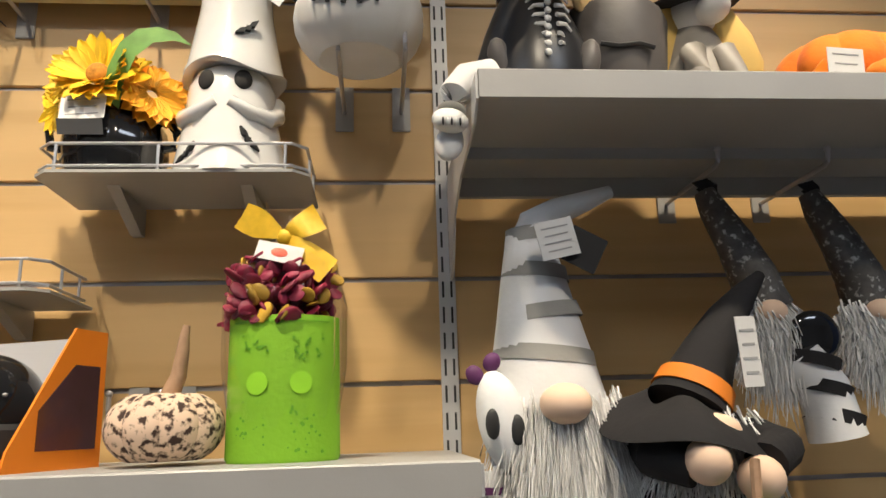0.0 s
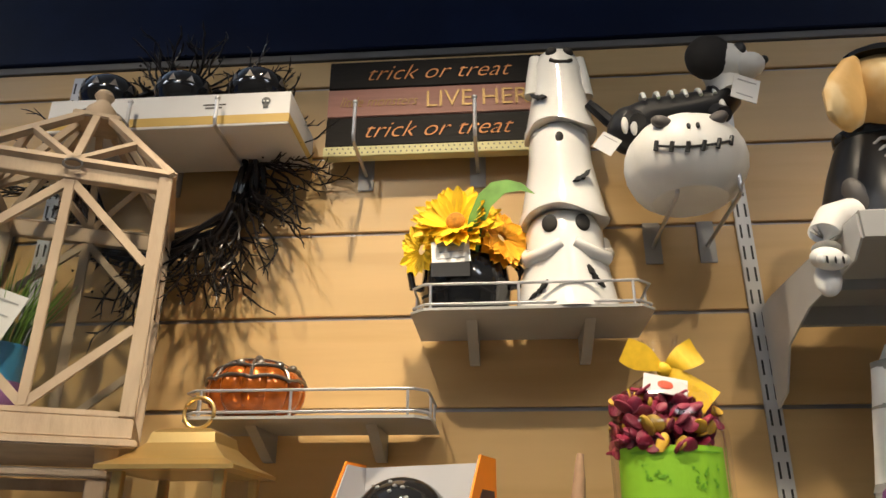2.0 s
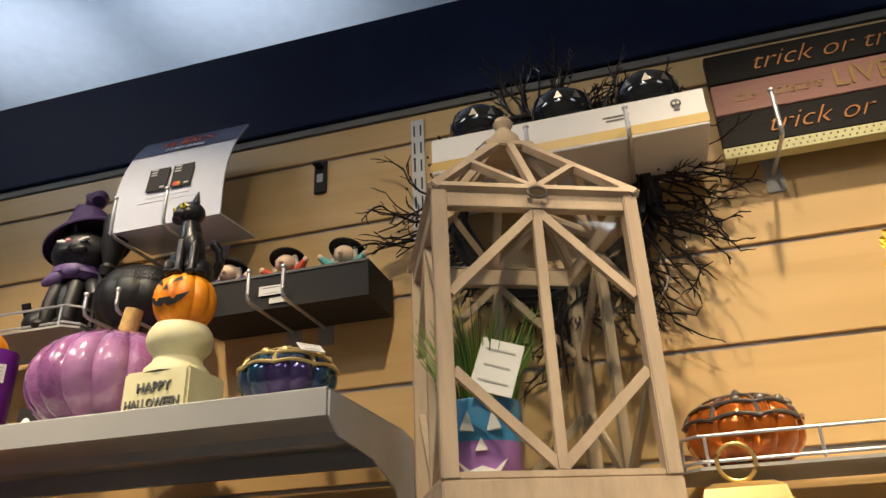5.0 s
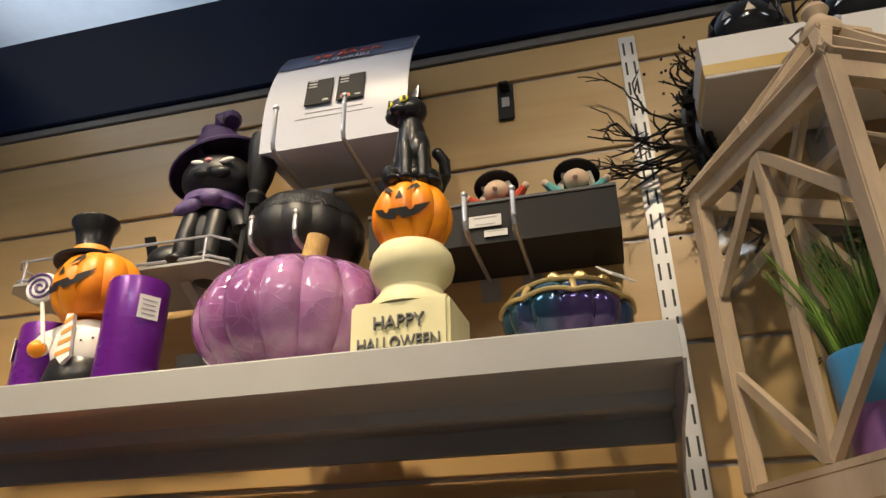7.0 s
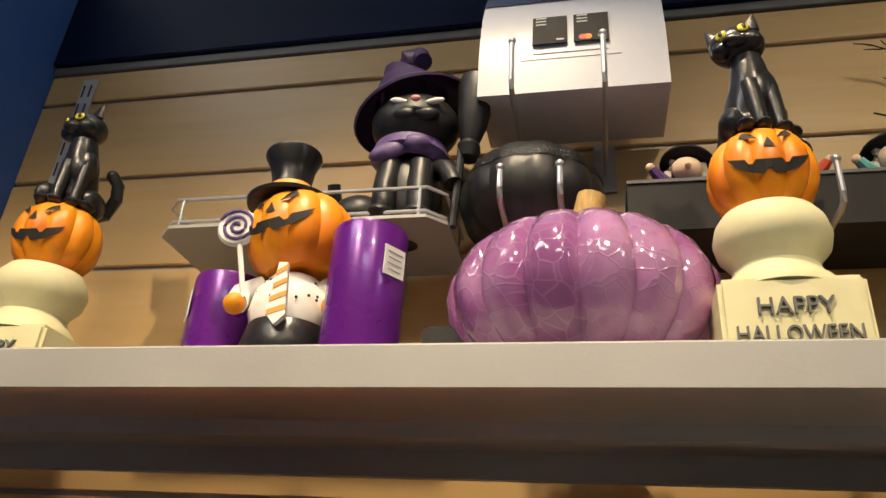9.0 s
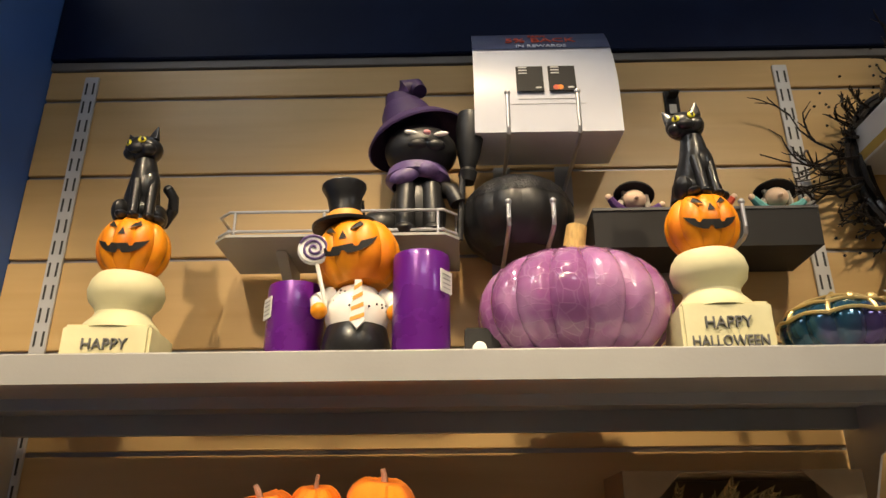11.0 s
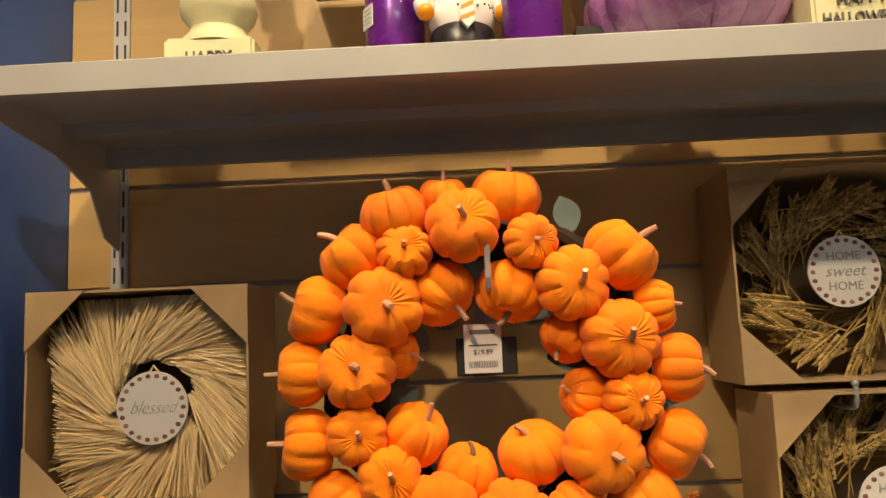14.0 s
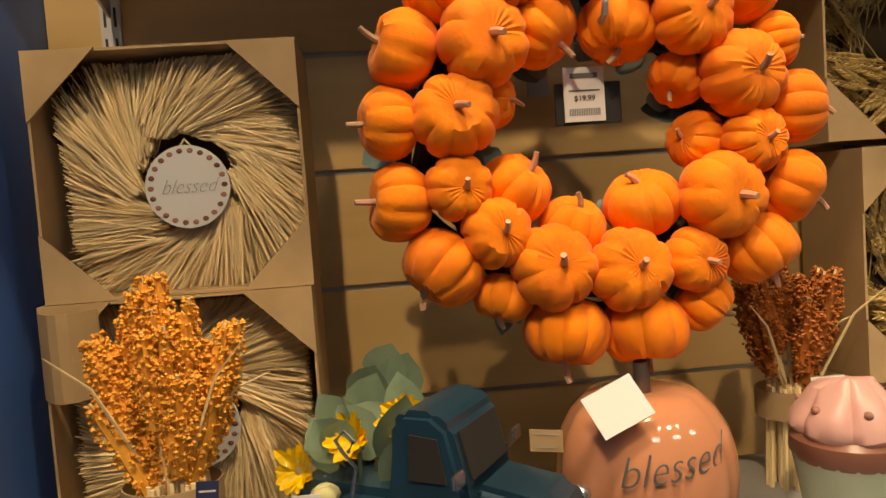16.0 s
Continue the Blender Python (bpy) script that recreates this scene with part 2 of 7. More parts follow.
M["pink_icing"] = mat("pink_icing", (0.66, 0.37, 0.33), 0.35, vary=0.06)
M["choc"] = mat("brown_glaze", (0.22, 0.09, 0.06), 0.3, vary=0.1)
M["mint"] = mat("mint_glaze", (0.40, 0.45, 0.34), 0.25, vary=0.05, coat=0.4)
M["tie"] = mat("orange_stripe", (0.75, 0.32, 0.05), 0.5)
M["grey_fur"] = mat("grey_fur", (0.74, 0.73, 0.71), 0.95, vary=0.25, scale=25, stretch=(5, 5, 1), random_tint=0.3)
M["white_fur"] = mat("white_fur", (0.8, 0.79, 0.76), 0.95, vary=0.15, scale=25, random_tint=0.2)
M["bandage"] = mat("white_felt_bandage", (0.72, 0.72, 0.72), 0.9, vary=0.06, bump=0.15, bump_scale=140)
M["grey_felt"] = mat("grey_felt_stripe", (0.27, 0.265, 0.25), 0.9, vary=0.1, bump=0.15, bump_scale=140)
M["black_cloth"] = mat("black_velour", (0.012, 0.011, 0.012), 0.9, vary=0.2, bump=0.2, bump_scale=120)
M["orange_band"] = mat("orange_felt_band", (0.75, 0.22, 0.015), 0.7, vary=0.06)
M["sequin"] = mat("grey_sequin", (0.10, 0.095, 0.09), 0.5, 0.2, vary=0.3, scale=90, second=(0.5, 0.49, 0.47), mix_scale=120, mix_at=0.63)
M["dog_tan"] = mat("tan_resin", (0.70, 0.43, 0.15), 0.5, vary=0.14, scale=14, second=(0.76, 0.56, 0.28), mix_scale=16, bump=0.2)
M["dog_black"] = mat("black_satin_resin", (0.018, 0.018, 0.02), 0.3, vary=0.2)
M["bone"] = mat("bone_white_paint", (0.68, 0.67, 0.65), 0.5, vary=0.1)
M["grey_stone"] = mat("grey_resin", (0.10, 0.09, 0.085), 0.5, vary=0.2, scale=14, bump=0.2)
M["hound_grey"] = mat("grey_beige_resin", (0.30, 0.27, 0.23), 0.5, vary=0.25, scale=16, bump=0.2)
M["straw_yellow"] = mat("straw_yellow_plush", (0.62, 0.42, 0.12), 0.8, vary=0.12)
M["pot_blue"] = mat("blue_glazed_pot", (0.05, 0.25, 0.48), 0.3, vary=0.1)
M["pot_lilac"] = mat("lilac_glazed_pot", (0.34, 0.16, 0.44), 0.3, vary=0.1)
M["card_white"] = mat("glossy_card", (0.60, 0.62, 0.70), 0.35, vary=0.02)
M["card_navy"] = mat("navy_print", (0.03, 0.035, 0.09), 0.35)
M["card_red"] = mat("red_print", (0.60, 0.08, 0.03), 0.4)
M["bat"] = mat("black_bat_print", (0.02, 0.02, 0.02), 0.5)
M["olive"] = mat("green_knit", (0.14, 0.22, 0.07), 0.9, vary=0.2)
M["plum"] = mat("plum_ribbon", (0.09, 0.02, 0.09), 0.6, vary=0.2)


def clear_glass(name, tint, gloss=0.35):
    m = bpy.data.materials.new(name)
    m.use_nodes = True
    nt = m.node_tree
    nt.nodes.remove(nt.nodes["Principled BSDF"])
    tr, gl, mx = nt.nodes.new("ShaderNodeBsdfTransparent"), nt.nodes.new("ShaderNodeBsdfGlossy"), nt.nodes.new("ShaderNodeMixShader")
    lw, pw, ml = nt.nodes.new("ShaderNodeLayerWeight"), nt.nodes.new("ShaderNodeMath"), nt.nodes.new("ShaderNodeMath")
    tr.inputs["Color"].default_value = (*tint, 1)
    gl.inputs["Roughness"].default_value = 0.04
    pw.operation, ml.operation = "POWER", "MULTIPLY_ADD"
    pw.inputs[1].default_value, ml.inputs[1].default_value, ml.inputs[2].default_value = 3.0, gloss, 0.025
    nt.links.new(lw.outputs["Facing"], pw.inputs[0])
    nt.links.new(pw.outputs[0], ml.inputs[0])
    nt.links.new(ml.outputs[0], mx.inputs[0])
    nt.links.new(tr.outputs[0], mx.inputs[1])
    nt.links.new(gl.outputs[0], mx.inputs[2])
    nt.links.new(mx.outputs[0], nt.nodes["Material Output"].inputs["Surface"])
    return m


def crackle(m, scale, depth, light):
    """Adds a net of fine pale cracks to a glass, in colour and relief."""
    nt = m.node_tree
    N, L = nt.nodes, nt.links
    b = N["Principled BSDF"]
    tc, warp, v = N.new("ShaderNodeTexCoord"), N.new("ShaderNodeTexNoise"), N.new("ShaderNodeTexVoronoi")
    add, edge, mix, bp = N.new("ShaderNodeVectorMath"), N.new("ShaderNodeMapRange"), N.new("ShaderNodeMix"), N.new("ShaderNodeBump")
    warp.inputs["Scale"].default_value = 20
    sc = N.new("ShaderNodeVectorMath")
    sc.operation, sc.inputs["Scale"].default_value = "SCALE", 0.03
    L.new(tc.outputs["Object"], warp.inputs["Vector"])
    L.new(warp.outputs["Color"], sc.inputs[0])
    L.new(tc.outputs["Object"], add.inputs[0])
    L.new(sc.outputs["Vector"], add.inputs[1])
    v.feature = "DISTANCE_TO_EDGE"
    v.inputs["Scale"].default_value = scale
    L.new(add.outputs["Vector"], v.inputs["Vector"])
    edge.inputs["From Max"].default_value, edge.inputs["To Min"].default_value, edge.inputs["To Max"].default_value = 0.07, 0.35, 0.0
    L.new(v.outputs["Distance"], edge.inputs["Value"])
    old = b.inputs["Base Color"].links[0].from_socket
    mix.data_type = "RGBA"
    mix.inputs["B"].default_value = (*light, 1)
    L.new(edge.outputs["Result"], mix.inputs["Factor"])
    L.new(old, mix.inputs["A"])
    L.new(mix.outputs["Result"], b.inputs["Base Color"])
    bp.inputs["Strength"].default_value, bp.inputs["Distance"].default_value = depth, 0.002
    L.new(edge.outputs["Result"], bp.inputs["Height"])
    L.new(b.inputs["Normal"].links[0].from_socket, bp.inputs["Normal"])
    L.new(bp.outputs["Normal"], b.inputs["Normal"])


crackle(M["purple_glass"], 58, 0.35, (0.60, 0.33, 0.56))
M["glass"] = clear_glass("clear_glass", (0.95, 0.96, 0.95), 0.22)
M["film"] = clear_glass("cellophane", (0.97, 0.96, 0.96), 0.9)


# ---------------- mesh helpers ----------------
def part(name, bm, material, parent=None, label="", smooth=True, at=None):
    me = bpy.data.meshes.new(name)
    bmesh.ops.recalc_face_normals(bm, faces=bm.faces)
    bm.to_mesh(me)
    bm.free()
    for p in me.polygons:
        p.use_smooth = smooth
    if smooth:
        me.set_sharp_from_angle(angle=radians(38))
    me.materials.append(M[material])
    ob = new(name, me)
    if parent:
        ob.parent = parent
    if at:
        ob.matrix_basis = at
    if label:
        ob["label"] = label
    if material in ("glass", "film"):
        ob.visible_shadow = False
    return ob


def thing(name, label, category, at=None, group="", kind=""):
    ob = new(name)
    ob.empty_display_size = 0.03
    if at:
        ob.matrix_basis = at
    return tagged(ob, label, category, group, kind)


def B():
    return bmesh.new()


def cube(bm, x0, x1, y0, y1, z0, z1, bevel=0.0, m=None):
    r = bmesh.ops.create_cube(bm, size=1)
    vs = r["verts"]
    for v in vs:
        v.co = Vector(((x0 + x1) / 2 + v.co.x * (x1 - x0), (y0 + y1) / 2 + v.co.y * (y1 - y0), (z0 + z1) / 2 + v.co.z * (z1 - z0)))
        if m:
            v.co = m @ v.co
    if bevel:
        es = {e for v in vs for e in v.link_edges}
        bmesh.ops.bevel(bm, geom=list(es), offset=bevel, segments=2, affect="EDGES", clamp_overlap=True)
    return bm


def lathe(bm, profile, n=28, m=None, ribs=0, depth=0.0, cap=True, squash=1.0):
    """Turns a profile of (radius, z) about z; ribs press grooves into it."""
    rings = []
    for r, z in profile:
        ring = []
        for i in range(n):
            a = 2 * math.pi * i / n
            k = 1 - depth * (1 - abs(math.sin(ribs * a / 2))) ** 2 if ribs else 1
            p = Vector((r * k * math.cos(a), r * k * math.sin(a) * squash, z))
            ring.append(bm.verts.new(m @ p if m else p))
        rings.append(ring)
    for a, b in zip(rings, rings[1:]):
        for i in range(n):
            bm.faces.new((a[i], a[(i + 1) % n], b[(i + 1) % n], b[i]))
    if cap:
        for ring in (rings[0], rings[-1]):
            if (ring[0].co - ring[n // 2].co).length > 1e-5:
                bm.faces.new(ring)
    return bm


def ball(bm, c, r, n=16, m=None, sub=None):
    rx, ry, rz = (r, r, r) if isinstance(r, (int, float)) else r
    mm = Matrix.Translation(c) @ (m or Matrix()) @ Matrix.Diagonal((rx, ry, rz, 1))
    bmesh.ops.create_uvsphere(bm, u_segments=n, v_segments=max(6, n * 2 // 3), radius=1, matrix=mm)
    return bm


def tube(bm, pts, r, n=8, taper=None):
    pts = [Vector(p) for p in pts]
    rings = []
    for i, p in enumerate(pts):
        d = (pts[min(i + 1, len(pts) - 1)] - pts[max(i - 1, 0)]).normalized()
        u = d.cross(Vector((0.13, 0.21, 1)) if abs(d.z) < 0.95 else Vector((1, 0.1, 0))).normalized()
        w = d.cross(u)
        rr = r if taper is None else r + (taper - r) * i / (len(pts) - 1)
        rings.append([bm.verts.new(p + (u * math.cos(2 * math.pi * k / n) + w * math.sin(2 * math.pi * k / n)) * rr) for k in range(n)])
    for a, b in zip(rings, rings[1:]):
        for k in range(n):
            bm.faces.new((a[k], a[(k + 1) % n], b[(k + 1) % n], b[k]))
    bm.faces.new(rings[0])
    bm.faces.new(rings[-1])
    return bm


def prism(bm, outline, y0, y1, axis="y", m=None):
    """Extrudes an outline in x, z (or y, z along x, or x, y along z) between two depths."""
    def put(a, b, d):
        p = Vector({"y": (a, d, b), "x": (d, a, b), "z": (a, b, d)}[axis])
        return bm.verts.new(m @ p if m else p)
    f, g = [put(a, b, y0) for a, b in outline], [put(a, b, y1) for a, b in outline]
    bm.faces.new(f)
    bm.faces.new(g)
    k = len(outline)
    for i in range(k):
        bm.faces.new((f[i], f[(i + 1) % k], g[(i + 1) % k], g[i]))
    return bm


def gourd(bm, R, H, ribs=10, depth=0.16, n=None, m=None, dip=0.25, flat=0.0):
    """A ribbed pumpkin body standing on z = 0."""
    prof = []
    for i in range(13):
        a = -math.pi / 2 + math.pi * i / 12
        r = R * (max(0.0, math.cos(a)) ** 0.72)
        z = H / 2 + H / 2 * math.sin(a)
        if i >= 11:
            z -= dip * H * (0.35 if i == 11 else 0.75)
        if i <= 1:
            z += 0.06 * H
        prof.append((max(r, 0.03 * R), z))
    return lathe(bm, prof, n or ribs * 5, m, ribs, depth)


def words(text, size, place, material, parent, extrude=0.0006, shear=0.0, thin=0.0, name="lettering", bend=None, sx=1.0):
    cu = bpy.data.curves.new(name, "FONT")
    cu.body, cu.size, cu.extrude, cu.align_x, cu.align_y, cu.shear, cu.resolution_u, cu.offset = text, size, extrude, "CENTER", "CENTER", shear, 3, -thin
    tmp = bpy.data.objects.new(name, cu)
    me = bpy.data.meshes.new_from_object(tmp)
    bpy.data.objects.remove(tmp)
    for v in me.vertices:
        v.co.x *= sx
        if bend:
            v.co.z += bend(v.co.x, v.co.y)
    me.materials.clear()
    me.materials.append(M[material])
    ob = new(name, me)
    ob.parent = parent
    ob.matrix_basis = place
    return ob


FACE = pose(0, 0, 0, 90, 0, 0)


# ---------------- the setting ----------------
WALL, LEFT, RIGHT = 1.112, -2.47, 1.6
GROOVES = [2.339 - 0.1524 * k for k in range(0, 13)]
slatwall = tagged(new("wall_slatwall"), "maple laminate slatwall with grey groove inserts", "wall", kind="structure")
edges = [2.40] + [g for g in GROOVES] + [0.0]
for top, low in zip(edges, edges[1:]):
    bm = B()
    cube(bm, LEFT, RIGHT, WALL, WALL + 0.018, low + (0.0035 if low else 0), top - (0.0035 if top < 2.39 else 0), 0.0012)
    part("panel", bm, "maple", slatwall, smooth=False)
for g in GROOVES:
    bm = B()
    cube(bm, LEFT, RIGHT, WALL + 0.006, WALL + 0.018, g - 0.0036, g + 0.0036)
    part("groove_insert", bm, "groove", slatwall, smooth=False)
bm = B()
cube(bm, LEFT - 0.8, RIGHT, WALL + 0.019, WALL + 0.26, 0, 2.66)
tagged(part("wall_backing", bm, "navy", smooth=False), "navy partition behind the slatwall", "wall", kind="structure")
bm = B()
cube(bm, LEFT, RIGHT, WALL - 0.004, WALL + 0.0185, 2.402, 2.418, 0.001)
tagged(part("trim_top", bm, "trim_grey", smooth=False), "grey cap strip along the slatwall", "trim", kind="structure")
bm = B()
cube(bm, LEFT, RIGHT, WALL - 0.012, WALL + 0.0185, 2.419, 2.65, 0.002)
tagged(part("wall_fascia", bm, "navy", smooth=False), "dark navy painted fascia above the slatwall", "wall", kind="structure")
bm = B()
cube(bm, LEFT - 0.09, LEFT - 0.001, 0.2, WALL + 0.018, 0, 2.66)
tagged(part("wall_return", bm, "blue", smooth=False), "blue painted return wall beside the slatwall", "wall", kind="structure")
bm = B()
cube(bm, RIGHT, RIGHT + 0.08, 0.2, WALL + 0.08, 0, 2.66)
tagged(part("wall_end", bm, "blue", smooth=False), "blue painted end wall", "wall", kind="structure")
bm = B()
cube(bm, -6, 5, -4, 6, -0.1, 0)
tagged(part("floor", bm, "floor", smooth=False), "worn beige vinyl shop floor", "floor", kind="structure")
bm = B()
cube(bm, -6, 5, -4, 6, 3.6, 3.7)
tagged(part("ceiling", bm, "ceiling", smooth=False), "white shop ceiling", "ceiling", kind="structure")
for nm, a in (("wall_west", (-6.1, -6, -4, 6)), ("wall_east", (5, 5.1, -4, 6)), ("wall_south", (-6, 5, -4.1, -4)), ("wall_north", (-6, 5, 6, 6.1))):
    bm = B()
    cube(bm, *a, 0, 3.6)
    tagged(part(nm, bm, "store", smooth=False), "plain painted shop wall", "wall", kind="structure")


def emitter():
    m = bpy.data.materials.new("lamp_glow")
    m.use_nodes = True
    b = m.node_tree.nodes["Principled BSDF"]
    b.inputs["Emission Color"].default_value, b.inputs["Emission Strength"].default_value = (0.86, 0.92, 1, 1), 5
    return m


M["glow"] = emitter()
for lx, ly in CEILING_LAMPS:
    t = thing("ceiling_light", "flat white fluorescent panel set in the ceiling", "ceiling light", pose(lx, ly, 3.6), "ceiling lights")
    bm = B()
    for s in (-1, 1):
        cube(bm, -0.6, 0.6, s * 0.29 - 0.02, s * 0.29 + 0.02, -0.02, -0.001, 0.002)
        cube(bm, s * 0.58 - 0.02, s * 0.58 + 0.02, -0.27, 0.27, -0.02, -0.001, 0.002)
    part("trim_ring", bm, "diffuser", t, smooth=False)
    bm = B()
    cube(bm, -0.56, 0.56, -0.27, 0.27, -0.012, -0.002)
    part("diffuser", bm, "glow", t, smooth=False)
# Added trough, out of view, that houses the ceiling fill lights.
t = thing("ceiling_fill_trough", "unseen white trough added on the partition to light the ceiling", "cove light", pose(-2.35, 1.25, 2.661))
bm = B()
prism(bm, [(-0.05, 0), (0.10, 0), (0.10, 0.05), (0.095, 0.05), (0.095, 0.005), (-0.045, 0.005), (-0.045, 0.05), (-0.05, 0.05)], -0.9, 0.9, "x")
part("trough", bm, "diffuser", t, smooth=False)
bm = B()
cube(bm, -0.85, 0.85, 0.01, 0.05, 0.012, 0.03, 0.003)
part("tube", bm, "glow", t)
for place, target, watts in SPOTS:
    t = thing("track_lamp", "white track spotlight aimed at the shelves", "spotlight", pose(place[0], place[1] - 0.02, 3.6), "track lamps")
    bm = B()
    cube(bm, -0.02, 0.02, -0.05, 0.05, -0.04, -0.001, 0.003)
    tube(bm, [(0, 0, -0.03), (0, 0, -0.3)], 0.006)
    part("stem", bm, "diffuser", t)
    bm = B()
    q = look((0, 0, -0.32), Vector(target) - Vector(place) + Vector((0, 0, -0.32)))
    lathe(bm, [(0.02, 0.13), (0.045, 0.12), (0.055, 0.05), (0.055, 0.045), (0.04, 0.06), (0.01, 0.08)], 20, q, cap=False)
    part("head", bm, "diffuser", t)


# ---------------- uprights, shelves, hooks ----------------
def upright(x):
    t = thing("slotted_upright", "grey steel slotted upright fixed to the slatwall", "shelf upright", pose(x, WALL, 0), "slotted uprights")
    bm = B()
    cube(bm, -0.0125, 0.0125, -0.006, -0.0005, 0.02, 2.385, 0.001)
    part("channel", bm, "light_steel", t, smooth=False)
    bm = B()
    z = 0.9
    while z < 2.37:
        for dx in (-0.0062, 0.0062):
            cube(bm, dx - 0.0016, dx + 0.0016, -0.0066, -0.005, z, z + 0.024)
        z += 0.0381
    part("slot", bm, "dark_steel", t, "dark slots", smooth=False)


for x in (0.05, -1.17, -2.39, 1.27):
    upright(x)


def gondola_shelf(x0, x1, front, top, label):
    back = 1.068
    t = thing("steel_shelf", label, "shelf", pose((x0 + x1) / 2, back, top), "long steel shelves")
    h, d = (x1 - x0) / 2, back - front
    bm = B()
    prism(bm, [(-d, -0.034), (-d, -0.002), (-d + 0.002, 0), (0, 0), (0, -0.05), (-0.012, -0.05), (-0.014, -0.022), (-0.10, -0.022), (-0.104, -0.034), (-0.125, -0.034), (-0.129, -0.02), (-d + 0.02, -0.02), (-d + 0.018, -0.034)], -h, h, "x")
    part("deck", bm, "grey_steel", t, smooth=False)
    for s in (-1, 1):
        bm = B()
        prof = [(-d + 0.004, -0.034), (-d + 0.03, -0.052), (-0.14, -0.062), (-0.05, -0.09), (-0.012, -0.15), (0.03, -0.165), (0.034, -0.16), (0.034, -0.01), (0, -0.004), (-d + 0.004, -0.004)]
        prism(bm, prof, s * h + (0.0005 if s > 0 else -0.0035), s * h + (0.0035 if s > 0 else -0.0005), "x")
        part("bracket", bm, "light_steel", t, smooth=False)
    return t


gondola_shelf(-2.386, -1.192, 0.785, 1.798, "long grey steel shelf holding Halloween figures")
gondola_shelf(0.058, 1.262, 0.754, 1.890, "long grey steel shelf holding plush and resin figures")
gondola_shelf(-1.162, 0.042, 0.75, 1.483, "long grey steel shelf holding lanterns and baskets")
gondola_shelf(0.058, 1.262, 0.75, 1.30, "long grey steel shelf under the plush gnomes")
gondola_shelf(-2.386, -1.178, 0.70, 1.012, "long grey steel shelf holding autumn ornaments")


def wire_shelf(x0, x1, front, top):
    t = thing("wire_rail_shelf", "small grey metal shelf with a silver wire rail", "shelf", pose((x0 + x1) / 2, WALL, top), "small rail shelves")
    h, d = (x1 - x0) / 2, WALL - front
    bm = B()
    prism(bm, [(-h, -d + 0.02), (-h + 0.02, -d), (h - 0.02, -d), (h, -d + 0.02), (h, -0.008), (-h, -0.008)], -0.004, 0, "z")
    part("deck", bm, "grey_steel", t, smooth=False)
    for s in (-0.5, 0.5):
        bm = B()
        prism(bm, [(-d + 0.05, -0.0045), (-0.004, -0.0045), (-0.004, -0.045), (-0.02, -0.045)], s * h - 0.008, s * h + 0.008, "x")
        part("bracket", bm, "grey_steel", t, smooth=False)
    for z in (0.006, 0.036):
        bm = B()
        tube(bm, [(-h + 0.004, -0.03, z), (-h + 0.004, -d + 0.022, z), (-h + 0.022, -d + 0.004, z), (h - 0.022, -d + 0.004, z), (h - 0.004, -d + 0.022, z), (h - 0.004, -0.03, z)], 0.0022)
        part("rail", bm, "wire", t)
    for px, py in ((-h + 0.004, -0.05), (-h + 0.03, -d + 0.004), (-h * 0.1, -d + 0.004), (h - 0.03, -d + 0.004), (h - 0.004, -0.05), (h - 0.004, -d + 0.06), (-h + 0.004, -d + 0.06)):
        bm = B()
        tube(bm, [(px, py, 0.001), (px, py, 0.037)], 0.002)
        part("post", bm, "wire", t)


wire_shelf(-0.485, -0.140, 0.94, 1.842)
wire_shelf(-0.805, -0.455, 0.945, 1.694)
wire_shelf(-2.086, -1.738, 0.955, 2.008)


def hook(x, z, length, rise=0.022, drop=0.0, kindname="steel display hook", material="wire"):
    """A slatwall hook: a plate in the groove and a rod that ends in an upturned tip."""
    t = thing("display_hook", kindname + " hung in the slatwall", "hook", pose(x, WALL, z), "display hooks")
    bm = B()
    cube(bm, -0.014, 0.014, -0.004, -0.0005, -0.07, 0.004, 0.001)
    part("plate", bm, "grey_steel", t, smooth=False)
    bm = B()
    tube(bm, [(0, -0.003, -0.04), (0, -0.02, -0.04), (0, -length * 0.5, -0.04 - drop * 0.5), (0, -length + 0.012, -0.04 - drop), (0, -length + 0.003, -0.037 - drop), (0, -length, -0.028 - drop), (0, -length, -0.04 + rise - drop)], 0.0032)
    part("rod", bm, material, t)
    bm = B()
    ball(bm, (0, -length, -0.04 + rise - drop), 0.0048, 10)
    part("tip", bm, material, t)
    return t


def R(x, y, z, rx=0, ry=0, rz=0):
    return pose(x, y, z, rx, ry, rz)


def label_card(parent, w, h, at, name="price_label", lines=3, material="paper", ink="faint_ink"):
    bm = B()
    cube(bm, -w / 2, w / 2, 0, 0.0012, -h / 2, h / 2)
    card = part(name, bm, material, parent, "white paper price label" if material == "paper" else "", smooth=False, at=at)
    bm = B()
    for i in range(lines):
        ww = w * (0.36 - 0.05 * (i % 2))
        zz = h * (0.3 - 0.6 * i / max(1, lines - 1))
        cube(bm, -ww, ww, -0.0006, 0.0001, zz - h * 0.018, zz + h * 0.018)
    part("print", bm, ink, card, smooth=False)
    return card


def stem(bm, base, way, length, r0, r1, bend=0.25, n=7):
    base, way = Vector(base), Vector(way).normalized()
    side = way.cross(Vector((0.3, 1, 0.2))).normalized()
    return tube(bm, [base + way * length * k / 4 + side * bend * length * (k / 4) ** 2 for k in range(5)], r0, n, r1)


def swept_face(bm, pts, on, thick=0.0015):
    """A thin raised patch whose outline is mapped onto a curved surface by on(u, v)."""
    f = [bm.verts.new(on(u, v)) for u, v in pts]
    bm.faces.new(f)
    return bm


